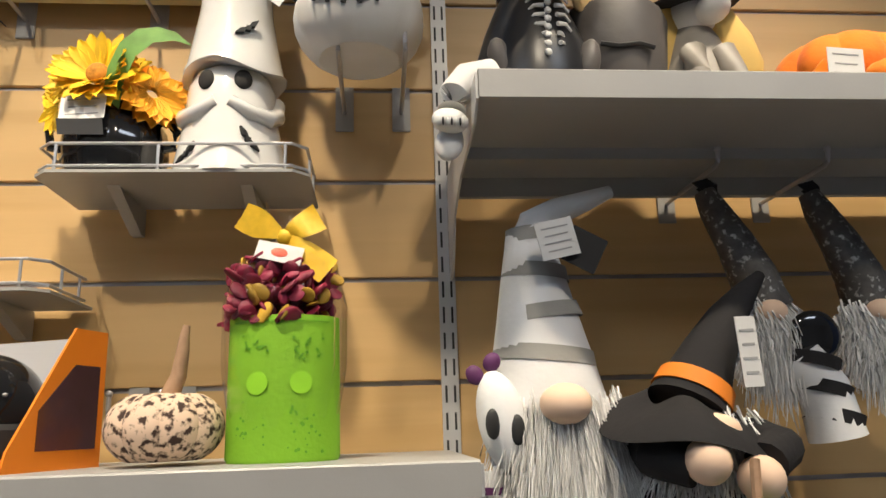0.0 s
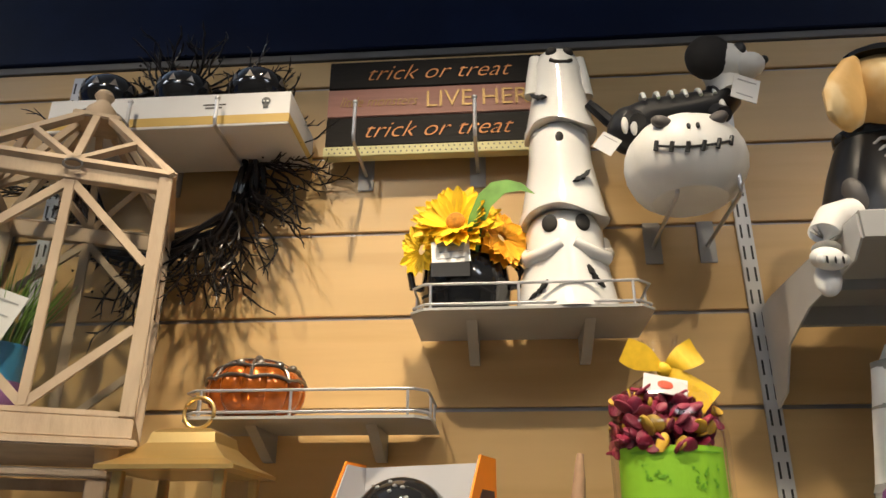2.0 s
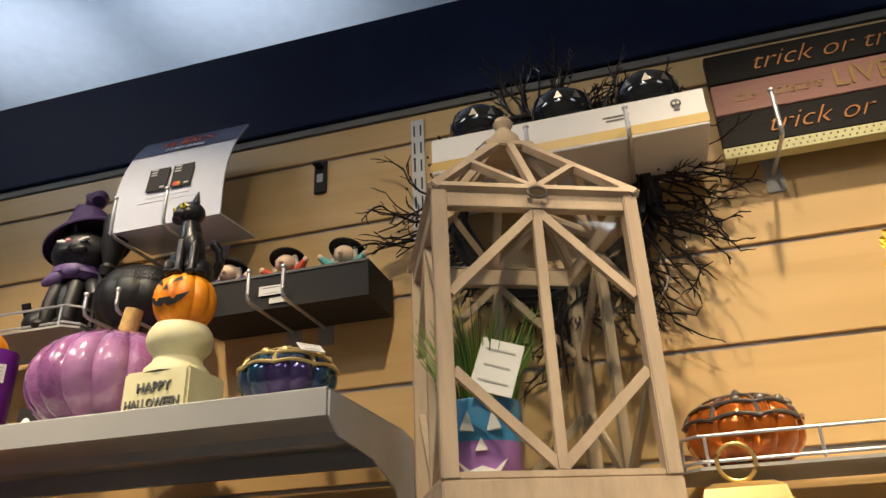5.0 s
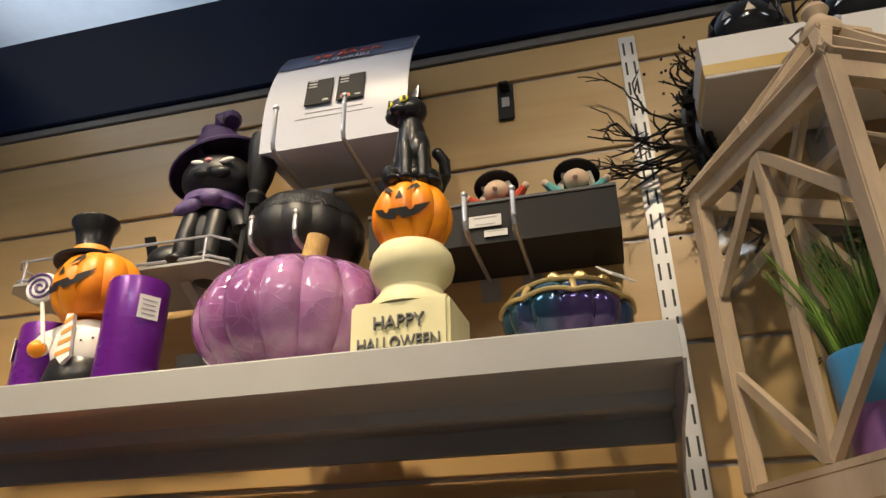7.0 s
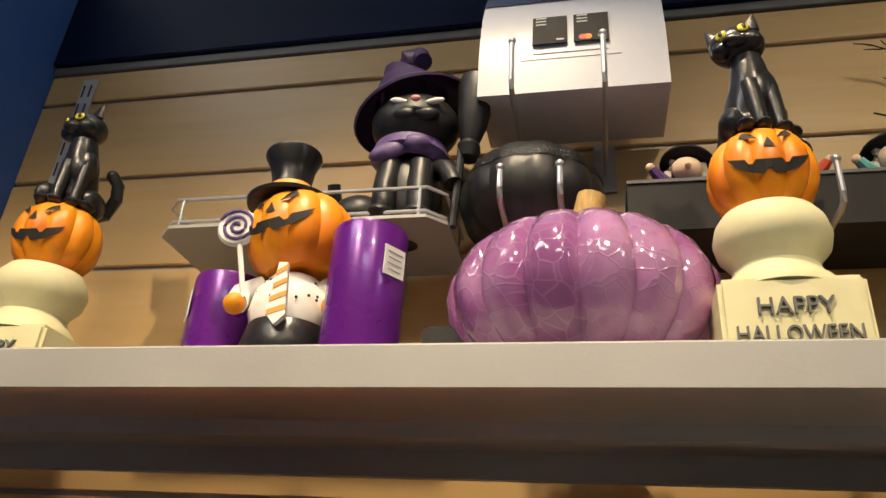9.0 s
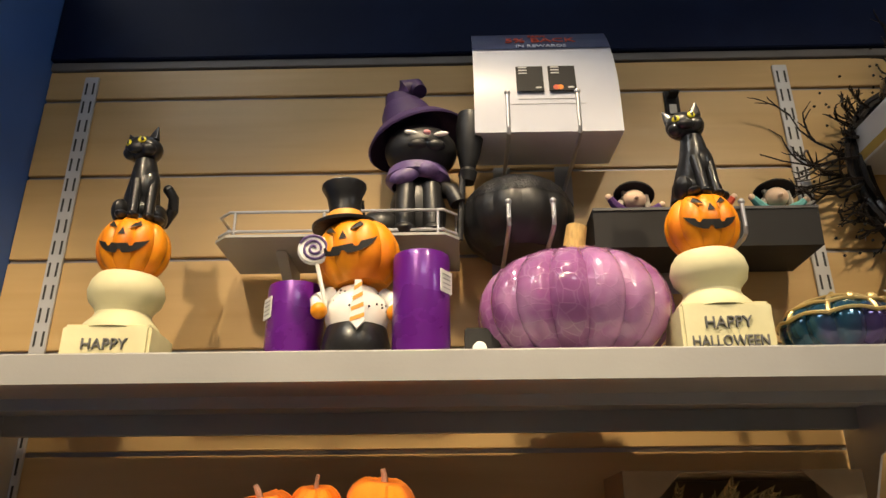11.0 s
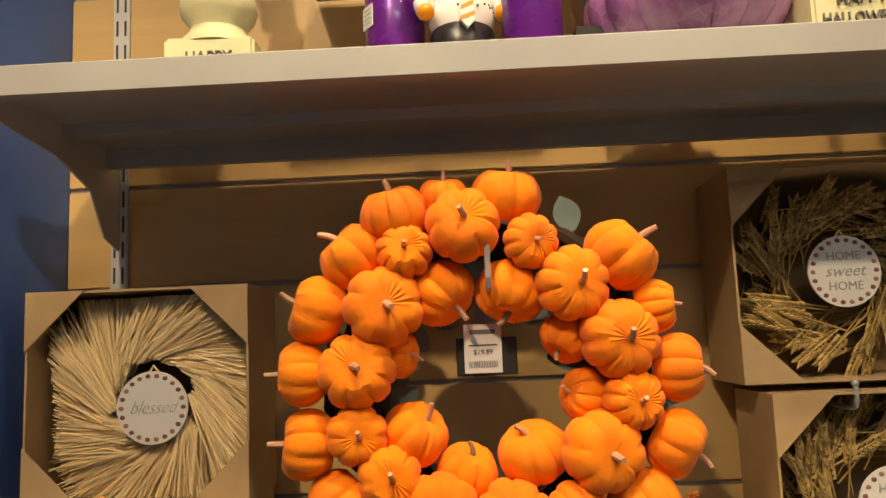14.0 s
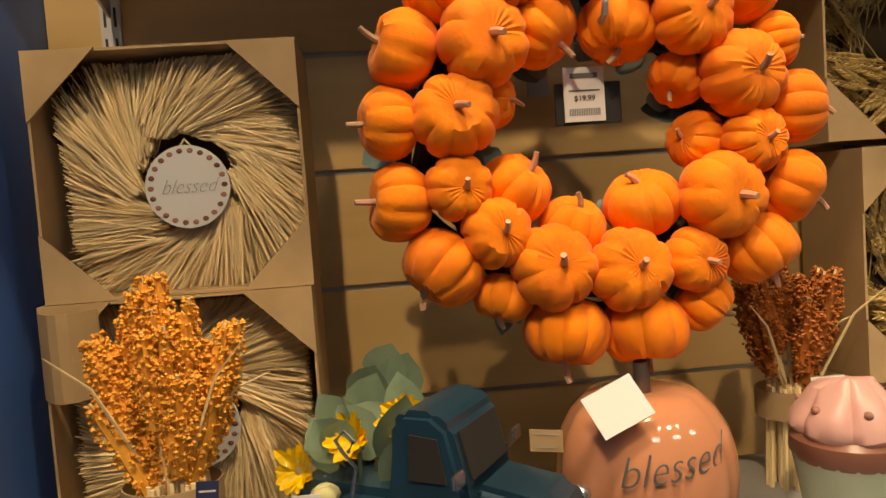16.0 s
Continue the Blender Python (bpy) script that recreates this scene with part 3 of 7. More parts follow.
def grin(bm, R0, H, centre, half=0.62, low=0.30, top=0.44, lift=1.012):
    """A toothed grin laid on the front of a gourd standing at centre."""
    def on(a, k, out=lift):
        z = H * k
        ang = math.asin(max(-1, min(1, 2 * k - 1)))
        r = R0 * max(0.05, math.cos(ang)) ** 0.72 * out
        return Vector(centre) + Vector((r * math.sin(a), -r * math.cos(a), z))
    n = 24
    up, dn = [], []
    for i in range(n + 1):
        a = -half + 2 * half * i / n
        q = abs(a) / half
        u = top + 0.10 * q * q
        d = low + (top + 0.10 - low) * q ** 3
        if i in (6, 7, 16, 17):
            u -= 0.05
        if i in (11, 12):
            d += 0.05
        up.append(on(a, max(u, d + 0.003)))
        dn.append(on(a, d))
    vs_u, vs_d = [bm.verts.new(p) for p in up], [bm.verts.new(p) for p in dn]
    for i in range(n):
        bm.faces.new((vs_u[i], vs_u[i + 1], vs_d[i + 1], vs_d[i]))
    for s in (-1, 1):
        pts = [(s * 0.16, 0.66), (s * 0.52, 0.74), (s * 0.46, 0.82), (s * 0.30, 0.76)]
        bm.faces.new([bm.verts.new(on(a, k)) for a, k in pts])
    bm.faces.new([bm.verts.new(on(a, k)) for a, k in ((-0.1, 0.55), (0.1, 0.55), (0.0, 0.68))])
    return bm


# ---- Halloween shelf: cats on posts ----
def post_cat(place, turn, size):
    t = thing("post_cat_figure", "cream baluster figure with jack-o-lantern and black cat on top", "figurine", pose(*place, 0, 0, turn) @ Matrix.Scale(size, 4), "cat post figures")
    bm = B()
    cube(bm, -0.055, 0.055, -0.045, 0.045, 0, 0.060, 0.004)
    lathe(bm, [(0.048, 0.058), (0.047, 0.066), (0.038, 0.076), (0.035, 0.083), (0.037, 0.090), (0.046, 0.100), (0.049, 0.113), (0.046, 0.126), (0.040, 0.135), (0.03, 0.138)], 32)
    post = part("post", bm, "cream_resin", t)
    words("HAPPY", 0.0205, R(0, -0.0465, 0.033) @ FACE, "grey_ink", post, 0.0015, sx=0.92)
    words("HALLOWEEN", 0.0190, R(0, -0.0465, 0.010) @ FACE, "grey_ink", post, 0.0015, sx=0.80)
    bm = B()
    gourd(bm, 0.048, 0.086, 10, 0.10, m=R(0, 0, 0.134))
    p = part("pumpkin", bm, "orange_paint", t, "painted orange jack-o-lantern")
    bm = grin(B(), 0.048, 0.086, (0, 0, 0.134), 0.75, 0.26, 0.40, 1.02)
    part("grin", bm, "black_matte", p, smooth=False)
    bm = B()
    z0 = 0.212
    seat = R(0, 0, z0, 0, 0, 24)
    tube(bm, [seat @ Vector(p) for p in ((0, 0.010, 0.004), (0, 0.008, 0.022), (0, 0.000, 0.046), (0, -0.006, 0.066), (-0.002, -0.008, 0.084), (-0.003, -0.009, 0.098))], 0.030, 16, 0.014)
    ball(bm, seat @ Vector((0, 0.006, 0.022)), (0.029, 0.027, 0.023), 16)
    ball(bm, seat @ Vector((0, -0.010, 0.058)), (0.0215, 0.0165, 0.030), 16)
    for q in (-1, 1):
        ball(bm, seat @ Vector((q * 0.024, -0.002, 0.017)), (0.012, 0.021, 0.018), 12)
        ball(bm, seat @ Vector((q * 0.023, -0.022, 0.005)), (0.009, 0.013, 0.006), 10)
        tube(bm, [seat @ Vector(p) for p in ((q * 0.010, -0.018, 0.060), (q * 0.010, -0.023, 0.034), (q * 0.010, -0.027, 0.006))], 0.0085, 10, 0.0062)
        ball(bm, seat @ Vector((q * 0.010, -0.030, 0.004)), (0.008, 0.010, 0.0055), 10)
    tube(bm, [seat @ Vector(p) for p in ((0.016, 0.024, 0.012), (0.034, 0.024, 0.020), (0.043, 0.018, 0.040), (0.042, 0.014, 0.058), (0.034, 0.012, 0.068))], 0.0085, 10, 0.0075)
    ball(bm, seat @ Vector((0.033, 0.012, 0.069)), 0.0078, 10)
    part("cat_body", bm, "black_resin", t, "black glossy cat")
    face = R(-0.005, -0.008, z0 + 0.116, 0, -8, -16)
    bm = B()
    ball(bm, face @ Vector((0, 0, 0)), (0.0265, 0.022, 0.0205), 20)
    ball(bm, face @ Vector((0, -0.019, -0.007)), (0.012, 0.008, 0.0075), 12)
    for q in (-1, 1):
        ball(bm, face @ Vector((q * 0.013, -0.010, -0.007)), (0.012, 0.011, 0.010), 10)
        lathe(bm, [(0.0095, 0), (0.006, 0.010), (0.001, 0.021)], 8, face @ R(q * 0.016, -0.001, 0.013, 0, q * 20, 0), squash=0.6)
    head = part("cat_head", bm, "black_resin", t)
    for q in (-1, 1):
        bm = B()
        ball(bm, (0, 0, 0), (0.0058, 0.0020, 0.0050), 14, pose(0, 0, 0, 0, q * -14, 0))
        eye = part("eye", bm, "yellow_eye", head, "yellow eye", at=face @ R(q * 0.0105, -0.0205, 0.004, 0, 0, q * 24))
        bm = B()
        ball(bm, (0.0006, -0.0016, 0.0004), (0.0024, 0.0012, 0.0036), 10)
        part("pupil", bm, "bat", eye, "black pupil")


post_cat((-1.442, 0.845, 1.798), -2, 0.92)
post_cat((-2.174, 0.918, 1.798), 3, 0.98)

# ---- purple glass pumpkin ----
t = thing("glass_pumpkin", "purple crackled glass pumpkin with a jute stem", "pumpkin ornament", pose(-1.594, 0.914, 1.798))
bm = B()
gourd(bm, 0.124, 0.150, 16, 0.085, 128, dip=0.16)
part("body", bm, "purple_glass", t)
bm = B()
tube(bm, [(0.0, 0, 0.125), (0.004, 0, 0.155), (0.012, 0, 0.196)], 0.016, 12, 0.014)
part("stem", bm, "jute", t, "jute wrapped stem")


def candle_tin(x, y, r, h, turn, tag_side):
    t = thing("candle_tin", "shiny purple cylinder candle with a white label", "candle", pose(x, y, 1.798, 0, 0, turn), "purple candles")
    bm = B()
    lathe(bm, [(r * 0.96, 0.0), (r, 0.003), (r, h - 0.004), (r * 0.97, h), (r * 0.88, h), (r * 0.87, h - 0.012), (0.002, h - 0.012)], 40)
    part("tin", bm, "purple_wax", t)
    a = radians(tag_side)
    label_card(t, 0.024, 0.028, R((r + 0.0008) * math.sin(a), -(r + 0.0008) * math.cos(a), h * 0.72, 0, 0, tag_side) @ R(0, -0.0008, 0), lines=4)


candle_tin(-1.786, 0.866, 0.035, 0.136, 0, 58)
candle_tin(-1.952, 0.925, 0.037, 0.118, 0, -55)

# ---- jack-o-lantern boy ----
t = thing("pumpkin_head_figure", "pumpkin headed figure in a top hat holding a lollipop", "figurine", pose(-1.868, 0.895, 1.798, 0, 0, 8) @ Matrix.Scale(1.0, 4))
bm = B()
lathe(bm, [(0.03, 0.0), (0.040, 0.01), (0.043, 0.030), (0.038, 0.052), (0.034, 0.058)], 26)
part("trousers", bm, "black_resin", t)
bm = B()
lathe(bm, [(0.037, 0.054), (0.040, 0.066), (0.036, 0.088), (0.024, 0.104), (0.012, 0.110)], 26)
for s in (-1, 1):
    tube(bm, [(s * 0.030, 0, 0.096), (s * 0.048, -0.008, 0.085), (s * 0.046, -0.024, 0.070)], 0.013, 10, 0.011)
shirt = part("shirt", bm, "white_paint", t, "white dotted shirt")
bm = B()
for i in range(26):
    a, z = random.uniform(-1.5, 1.5), random.uniform(0.064, 0.098)
    rr = 0.0405 if z < 0.075 else 0.0395 - (z - 0.075) * 0.45
    ball(bm, (rr * math.sin(a), -rr * math.cos(a), z), 0.0015, 6)
part("dots", bm, "black_matte", shirt)
bm = B()
prism(bm, [(-0.004, 0.103), (0.004, 0.103), (0.009, 0.052), (0.0, 0.042), (-0.009, 0.052)], -0.047, -0.040)
tie = part("necktie", bm, "white_paint", t, "orange and white striped tie", smooth=False)
for k in range(4):
    bm = B()
    z = 0.050 + 0.013 * k
    w = 0.0085 - 0.0012 * k
    prism(bm, [(-w, z), (w, z + 0.007), (w, z + 0.012), (-w, z + 0.005)], -0.0476, -0.0468)
    part("stripe", bm, "tie", tie, smooth=False)
for s in (-1, 1):
    bm = B()
    ball(bm, (s * 0.046, -0.028, 0.068), 0.0105, 12)
    part("hand_ball", bm, "orange_paint", t)
bm = B()
tilt = R(0.004, 0, 0.102, 0, -7, -20)
gourd(bm, 0.055, 0.096, 10, 0.08)
head = part("pumpkin_head", bm, "orange_paint", t, "orange jack-o-lantern head", at=tilt)
bm = grin(B(), 0.055, 0.096, (0, 0, 0), 0.8, 0.34, 0.46, 1.02)
part("grin", bm, "black_matte", head, smooth=False)
bm = B()
lathe(bm, [(0.043, 0.186), (0.044, 0.190), (0.025, 0.196), (0.0205, 0.214), (0.0235, 0.232), (0.030, 0.246), (0.0295, 0.249), (0.004, 0.247)], 26, R(-0.006, 0, 0.002, 0, -4, 0))
part("top_hat", bm, "black_resin", t, "black top hat")
bm = B()
lathe(bm, [(0.0254, 0.1975), (0.0225, 0.2075)], 26, R(-0.006, 0, 0.002, 0, -4, 0), cap=False)
part("hat_band", bm, "tie", t)
lolly = R(-0.056, -0.030, 0.146, 0, -14, 0)
bm = B()
tube(bm, [lolly @ Vector((0, 0, -0.075)), lolly @ Vector((0, 0, -0.01))], 0.0026)
stick = part("lollipop_stick", bm, "white_paint", t)
bm = B()
lathe(bm, [(0.002, -0.004), (0.018, -0.004), (0.0205, 0), (0.018, 0.004), (0.002, 0.004)], 26, lolly @ pose(0, 0, 0, 90, 0, 0))
lol = part("lollipop", bm, "white_paint", t, "purple and white spiral lollipop")
bm = B()
tube(bm, [lolly @ Vector(((0.002 + 0.0011 * k / 2.4) * math.cos(k * 0.42), -0.0048, (0.002 + 0.0011 * k / 2.4) * math.sin(k * 0.42))) for k in range(37)], 0.0017, 6)
part("spiral", bm, "lilac", lol)
# small ghost dog print box beside
t = thing("black_print_box", "small black box with white ghost print", "box", pose(-1.712, 0.90, 1.798))
bm = B()
cube(bm, -0.022, 0.022, -0.02, 0.02, 0, 0.05, 0.002)
bx = part("carton", bm, "black_matte", t, smooth=False)
bm = B()
ball(bm, (-0.004, -0.0205, 0.022), (0.009, 0.0015, 0.011), 12)
ball(bm, (0.007, -0.0205, 0.012), (0.008, 0.0015, 0.006), 12)
part("ghost_print", bm, "white_paint", bx)


# ---- metallic pumpkin with gold web ----
def web_pumpkin(name, label, place, R0, H, body, trim, ribs=12):
    t = thing(name, label, "pumpkin ornament", pose(*place))
    bm = B()
    gourd(bm, R0, H, ribs, 0.07, 72, dip=0.08)
    part("body", bm, body, t)
    bm = B()
    for k in range(8):
        a = 2 * math.pi * k / 8 + 0.2
        pts = []
        for i in range(6):
            e = radians(86 - i * 15.0)
            r = R0 * math.cos(e) ** 0.72 * 1.02
            pts.append((r * math.cos(a), r * math.sin(a), H / 2 + H / 2 * math.sin(e) - 0.001))
        tube(bm, pts, 0.0028, 6)
    for ring in (62, 37, 12):
        e = radians(ring)
        pts = []
        for k in range(49):
            a = 2 * math.pi * k / 48 + 0.2
            sag = 0.11 * abs(math.sin(4 * (a - 0.2)))
            ee = e + sag
            r = R0 * math.cos(ee) ** 0.72 * 1.025
            pts.append((r * math.cos(a), r * math.sin(a), H / 2 + H / 2 * math.sin(ee)))
        tube(bm, pts, 0.0024, 6)
    for k in range(5):
        a = -1.7 + 0.5 * k
        ball(bm, (R0 * 0.78 * math.cos(a), R0 * 0.78 * math.sin(a), H * 0.86), (0.007, 0.006, 0.006), 8)
    lathe(bm, [(0.012, H * 0.95), (0.014, H), (0.006, H + 0.008), (0.002, H + 0.012)], 12)
    part("web_cap", bm, trim, t, "metal spider web cap")
    return t


wp = web_pumpkin("teal_pumpkin", "dark teal mercury glass pumpkin with gold web cap", (-1.288, 0.872, 1.798), 0.066, 0.075, "teal_glass", "gold_trim")
label_card(wp, 0.034, 0.022, R(0.052, -0.042, 0.066, -50, 0, 50), lines=2)

# ---- witch cat on the rail shelf ----
t = thing("witch_cat_statue", "black cat statue in a purple witch hat holding a broom", "statue", pose(-1.80, 1.02, 2.008, 0, 0, 6))
bm = B()
ball(bm, (0, 0, 0.055), (0.043, 0.04, 0.065), 22)
ball(bm, (-0.055, 0.0, 0.028), (0.036, 0.036, 0.030), 16)
for s in (-1, 1):
    tube(bm, [(s * 0.018, -0.025, 0.09), (s * 0.02, -0.036, 0.05), (s * 0.02, -0.04, 0.01)], 0.016, 10, 0.014)
    ball(bm, (s * 0.021, -0.045, 0.010), (0.017, 0.022, 0.011), 12)
tube(bm, [(0.035, -0.01, 0.095), (0.05, -0.025, 0.085), (0.058, -0.03, 0.062)], 0.014, 10, 0.012)
tube(bm, [(-0.05, 0.02, 0.02), (-0.085, 0.0, 0.04), (-0.088, -0.015, 0.07)], 0.011, 8, 0.008)
ball(bm, (0.004, -0.008, 0.158), (0.056, 0.045, 0.043), 24)
for q in (-1, 1):
    ball(bm, (0.010 + q * 0.012, -0.046, 0.151), (0.017, 0.009, 0.010), 14)
part("cat", bm, "black_satin", t)
for q in (-1, 1):
    bm = B()
    ball(bm, (0.010 + q * 0.022, -0.0490, 0.169), (0.0120, 0.0040, 0.0040), 12, pose(0, 0, 0, 0, -q * 12, 0))
    part("eye", bm, "white_paint", t, "narrow white eye")
bm = B()
ball(bm, (0.010, -0.061, 0.164), (0.006, 0.004, 0.004), 10)
part("nose", bm, "pink", t, "pink nose")
bm = B()
hatm = R(-0.006, 0.012, 0.204, -12, -19, 0)
lathe(bm, [(0.080, -0.022), (0.082, -0.019), (0.068, 0.000), (0.050, 0.008), (0.044, 0.026), (0.039, 0.046), (0.031, 0.062)], 30, hatm, cap=False, squash=0.85)
tube(bm, [hatm @ Vector((0, 0, 0.054)), hatm @ Vector((0.002, 0, 0.076)), hatm @ Vector((0.018, -0.004, 0.090)), hatm @ Vector((0.034, -0.01, 0.084)), hatm @ Vector((0.034, -0.016, 0.070))], 0.030, 12, 0.012)
part("witch_hat", bm, "purple_cloth", t, "dark purple hat with curled tip")
bm = B()
lathe(bm, [(0.040, 0.100), (0.050, 0.112), (0.046, 0.126), (0.030, 0.130)], 26, cap=False)
ball(bm, (0.012, -0.042, 0.112), (0.018, 0.010, 0.012), 12)
ball(bm, (-0.020, -0.040, 0.102), (0.026, 0.008, 0.012), 12, pose(0, 0, 0, 0, -24, 0))
part("scarf", bm, "lilac", t, "purple star scarf")
bm = B()
tube(bm, [(0.060, -0.03, 0.005), (0.066, -0.03, 0.12)], 0.005)
part("broom_handle", bm, "black_satin", t)
bm = B()
lathe(bm, [(0.012, 0.10), (0.016, 0.115), (0.012, 0.122), (0.02, 0.15), (0.026, 0.20), (0.024, 0.215), (0.004, 0.21)], 16, R(0.066, -0.026, 0, 0, 4, 0), ribs=14, depth=0.15)
part("broom_head", bm, "black_satin", t)

# ---- black glitter pumpkin on hooks ----
t = thing("glitter_pumpkin", "black glittered pumpkin resting on two hooks", "pumpkin ornament", pose(-1.650, 1.020, 1.988))
bm = B()
gourd(bm, 0.084, 0.124, 12, 0.05, 60, dip=0.1)
part("body", bm, "black_satin", t)
bm = B()
gourd(bm, 0.0848, 0.1255, 12, 0.05, 60, dip=0.1)
bmesh.ops.delete(bm, geom=[v for v in bm.verts if v.co.z < 0.075], context="VERTS")
part("glitter_top", bm, "black_glitter", t, "glittered crown")
hook(-1.672, 2.034, 0.205, 0.036)
hook(-1.612, 2.034, 0.205, 0.036)

# ---- rewards card display ----
t = thing("card_display", "curved white rewards card sign on hooks", "sign", pose(-1.600, 1.10, 2.19))
bm = B()
prof = [(-0.125 + 0.065 * (k / 10) ** 2.2, 0.03 + 0.185 * k / 10) for k in range(11)]
outer = [(-0.004, -0.002), (-0.125, -0.012)] + prof
inner = [(y + 0.002, z - 0.0015) for y, z in reversed(prof)] + [(-0.122, -0.009), (-0.004, 0.001)]
prism(bm, outer + inner, -0.112, 0.112, "x")
sheet = part("sheet", bm, "card_white", t)
bm = B()
for k in range(7, 10):
    (y0, z0), (y1, z1) = prof[k], prof[k + 1]
    vs = [bm.verts.new(v) for v in ((-0.112, y0 - 0.0012, z0 + 0.0012), (0.112, y0 - 0.0012, z0 + 0.0012), (0.112, y1 - 0.0012, z1 + 0.0012), (-0.112, y1 - 0.0012, z1 + 0.0012))]
    bm.faces.new(vs)
band = part("navy_band", bm, "card_navy", sheet, "navy printed heading")
words("EARN", 0.012, R(-0.004, -0.0715, 0.2045, 55, 0, 0), "card_red", t)
words("5% BACK", 0.025, R(0, -0.0825, 0.188, 58, 0, 0), "card_red", t, sx=1.15)
words("IN REWARDS", 0.014, R(0, -0.0935, 0.1685, 61, 0, 0), "card_white", t)
for s in (-1, 1):
    bm = B()
    cube(bm, s * 0.025 - 0.021, s * 0.025 + 0.021, -0.0012, 0.0005, -0.026, 0.026, 0.0004)
    c = part("bank_card", bm, "black_matte", sheet, "small black printed card", smooth=False, at=R(0, -0.1230, 0.084, -9, 0, 0))
    bm = B()
    for k in range(3):
        cube(bm, s * 0.025 - 0.017, s * 0.025 - 0.004, -0.0018, -0.0011, 0.010 + 0.006 * k, 0.012 + 0.006 * k)
    cube(bm, s * 0.025 + 0.008, s * 0.025 + 0.017, -0.0018, -0.0011, -0.021, -0.018)
    part("print", bm, "paper", c, smooth=False)
    if s > 0:
        for dx, mm in ((-0.010, "card_red"), (-0.004, "orange_card")):
            bm = B()
            lathe(bm, [(0.001, 0), (0.005, 0), (0.005, 0.0006), (0.001, 0.0006)], 14, R(s * 0.025 + dx, -0.0013, -0.019, 90, 0, 0))
            part("emblem", bm, mm, c)
bm = B()
for k, w in enumerate((0.045, 0.060)):
    cube(bm, -w, w, -0.1256, -0.1245, 0.046 - k * 0.009, 0.0468 - k * 0.009)
part("print", bm, "pale_ink", sheet, smooth=False)
hook(-1.665, 2.186, 0.185, 0.07)
hook(-1.563, 2.186, 0.185, 0.07)
bm = B()
h2 = thing("label_holder", "empty black plastic label clip on the slatwall", "clip", pose(-1.366, WALL, 2.30))
cube(bm, -0.013, 0.013, -0.006, -0.0005, -0.035, 0.035, 0.002)
cube(bm, -0.008, 0.008, -0.028, -0.006, 0.018, 0.023, 0.001)
part("plate", bm, "black_matte", h2, smooth=False)
bm = B()
cube(bm, -0.006, 0.006, -0.0075, -0.0055, -0.012, 0.006)
part("slot", bm, "grey_steel", h2, smooth=False)

# ---- tray of small witches ----
t = thing("display_tray", "black carton display tray with three small witches", "display tray", pose(-1.382, 1.05, 1.995))
bm = B()
prism(bm, [(-0.060, 0), (0.050, 0), (0.050, 0.066), (0.047, 0.066), (0.047, 0.003), (-0.056, 0.003), (-0.060, 0.055), (-0.064, 0.055)], -0.162, 0.162, "x")
for s in (-1, 1):
    cube(bm, s * 0.1605 - 0.0015, s * 0.1605 + 0.0015, -0.058, 0.047, 0.003, 0.060)
tray = part("carton", bm, "black_matte", t, smooth=False)
bm = B()
cube(bm, -0.162, 0.162, -0.066, -0.058, 0.0555, 0.0595)
part("edge_strip", bm, "grey_ink", tray, smooth=False)
label_card(tray, 0.042, 0.016, R(-0.005, -0.0645, 0.030), "sticker", 2)
label_card(tray, 0.030, 0.009, R(0.008, -0.0635, 0.012), "sticker", 1)
hook(-1.405, 2.034, 0.165, 0.05)
hook(-1.345, 2.034, 0.165, 0.05)
for dx, cloth, hat, tilt in ((-0.105, "violet_cloth", "black_cloth", 10), (0.015, "red_cloth", "black_cloth", -6), (0.110, "aqua_cloth", "black_cloth", 4)):
    w = thing("small_witch_doll", {"violet_cloth": "small witch doll in purple cloth and black hat", "red_cloth": "small witch doll in red cloth and black hat", "aqua_cloth": "small witch doll in aqua cloth and black hat"}[cloth], "doll",
              pose(-1.382 + dx, 1.022, 2.022, 10, tilt, 0) @ Matrix.Scale(0.74, 4), "tray witches")
    bm = B()
    ball(bm, (0, 0, 0.034), (0.030, 0.026, 0.034), 14)
    for s in (-1, 1):
        tube(bm, [(s * 0.02, -0.012, 0.05), (s * 0.042, -0.02, 0.062), (s * 0.05, -0.022, 0.070)], 0.010, 8, 0.007)
    part("dress", bm, cloth, w)
    bm = B()
    ball(bm, (0, -0.012, 0.078), (0.023, 0.020, 0.020), 14)
    ball(bm, (0.0, -0.034, 0.076), (0.005, 0.008, 0.005), 8)
    for s in (-1, 1):
        ball(bm, (s * 0.053, -0.022, 0.072), 0.007, 8)
    part("head", bm, "skin", w)
    bm = B()
    for s in (-1, 1):
        tube(bm, [(s * 0.020, -0.006, 0.09), (s * 0.027, -0.012, 0.07), (s * 0.024, -0.016, 0.052)], 0.008, 6, 0.004)
    part("hair", bm, "hair_grey", w)
    bm = B()
    lathe(bm, [(0.040, -0.002), (0.041, 0.001), (0.026, 0.006), (0.022, 0.016), (0.010, 0.026), (0.002, 0.028)], 22, R(0, 0.002, 0.090, -28, 0, 0))
    part("hat", bm, hat, w)

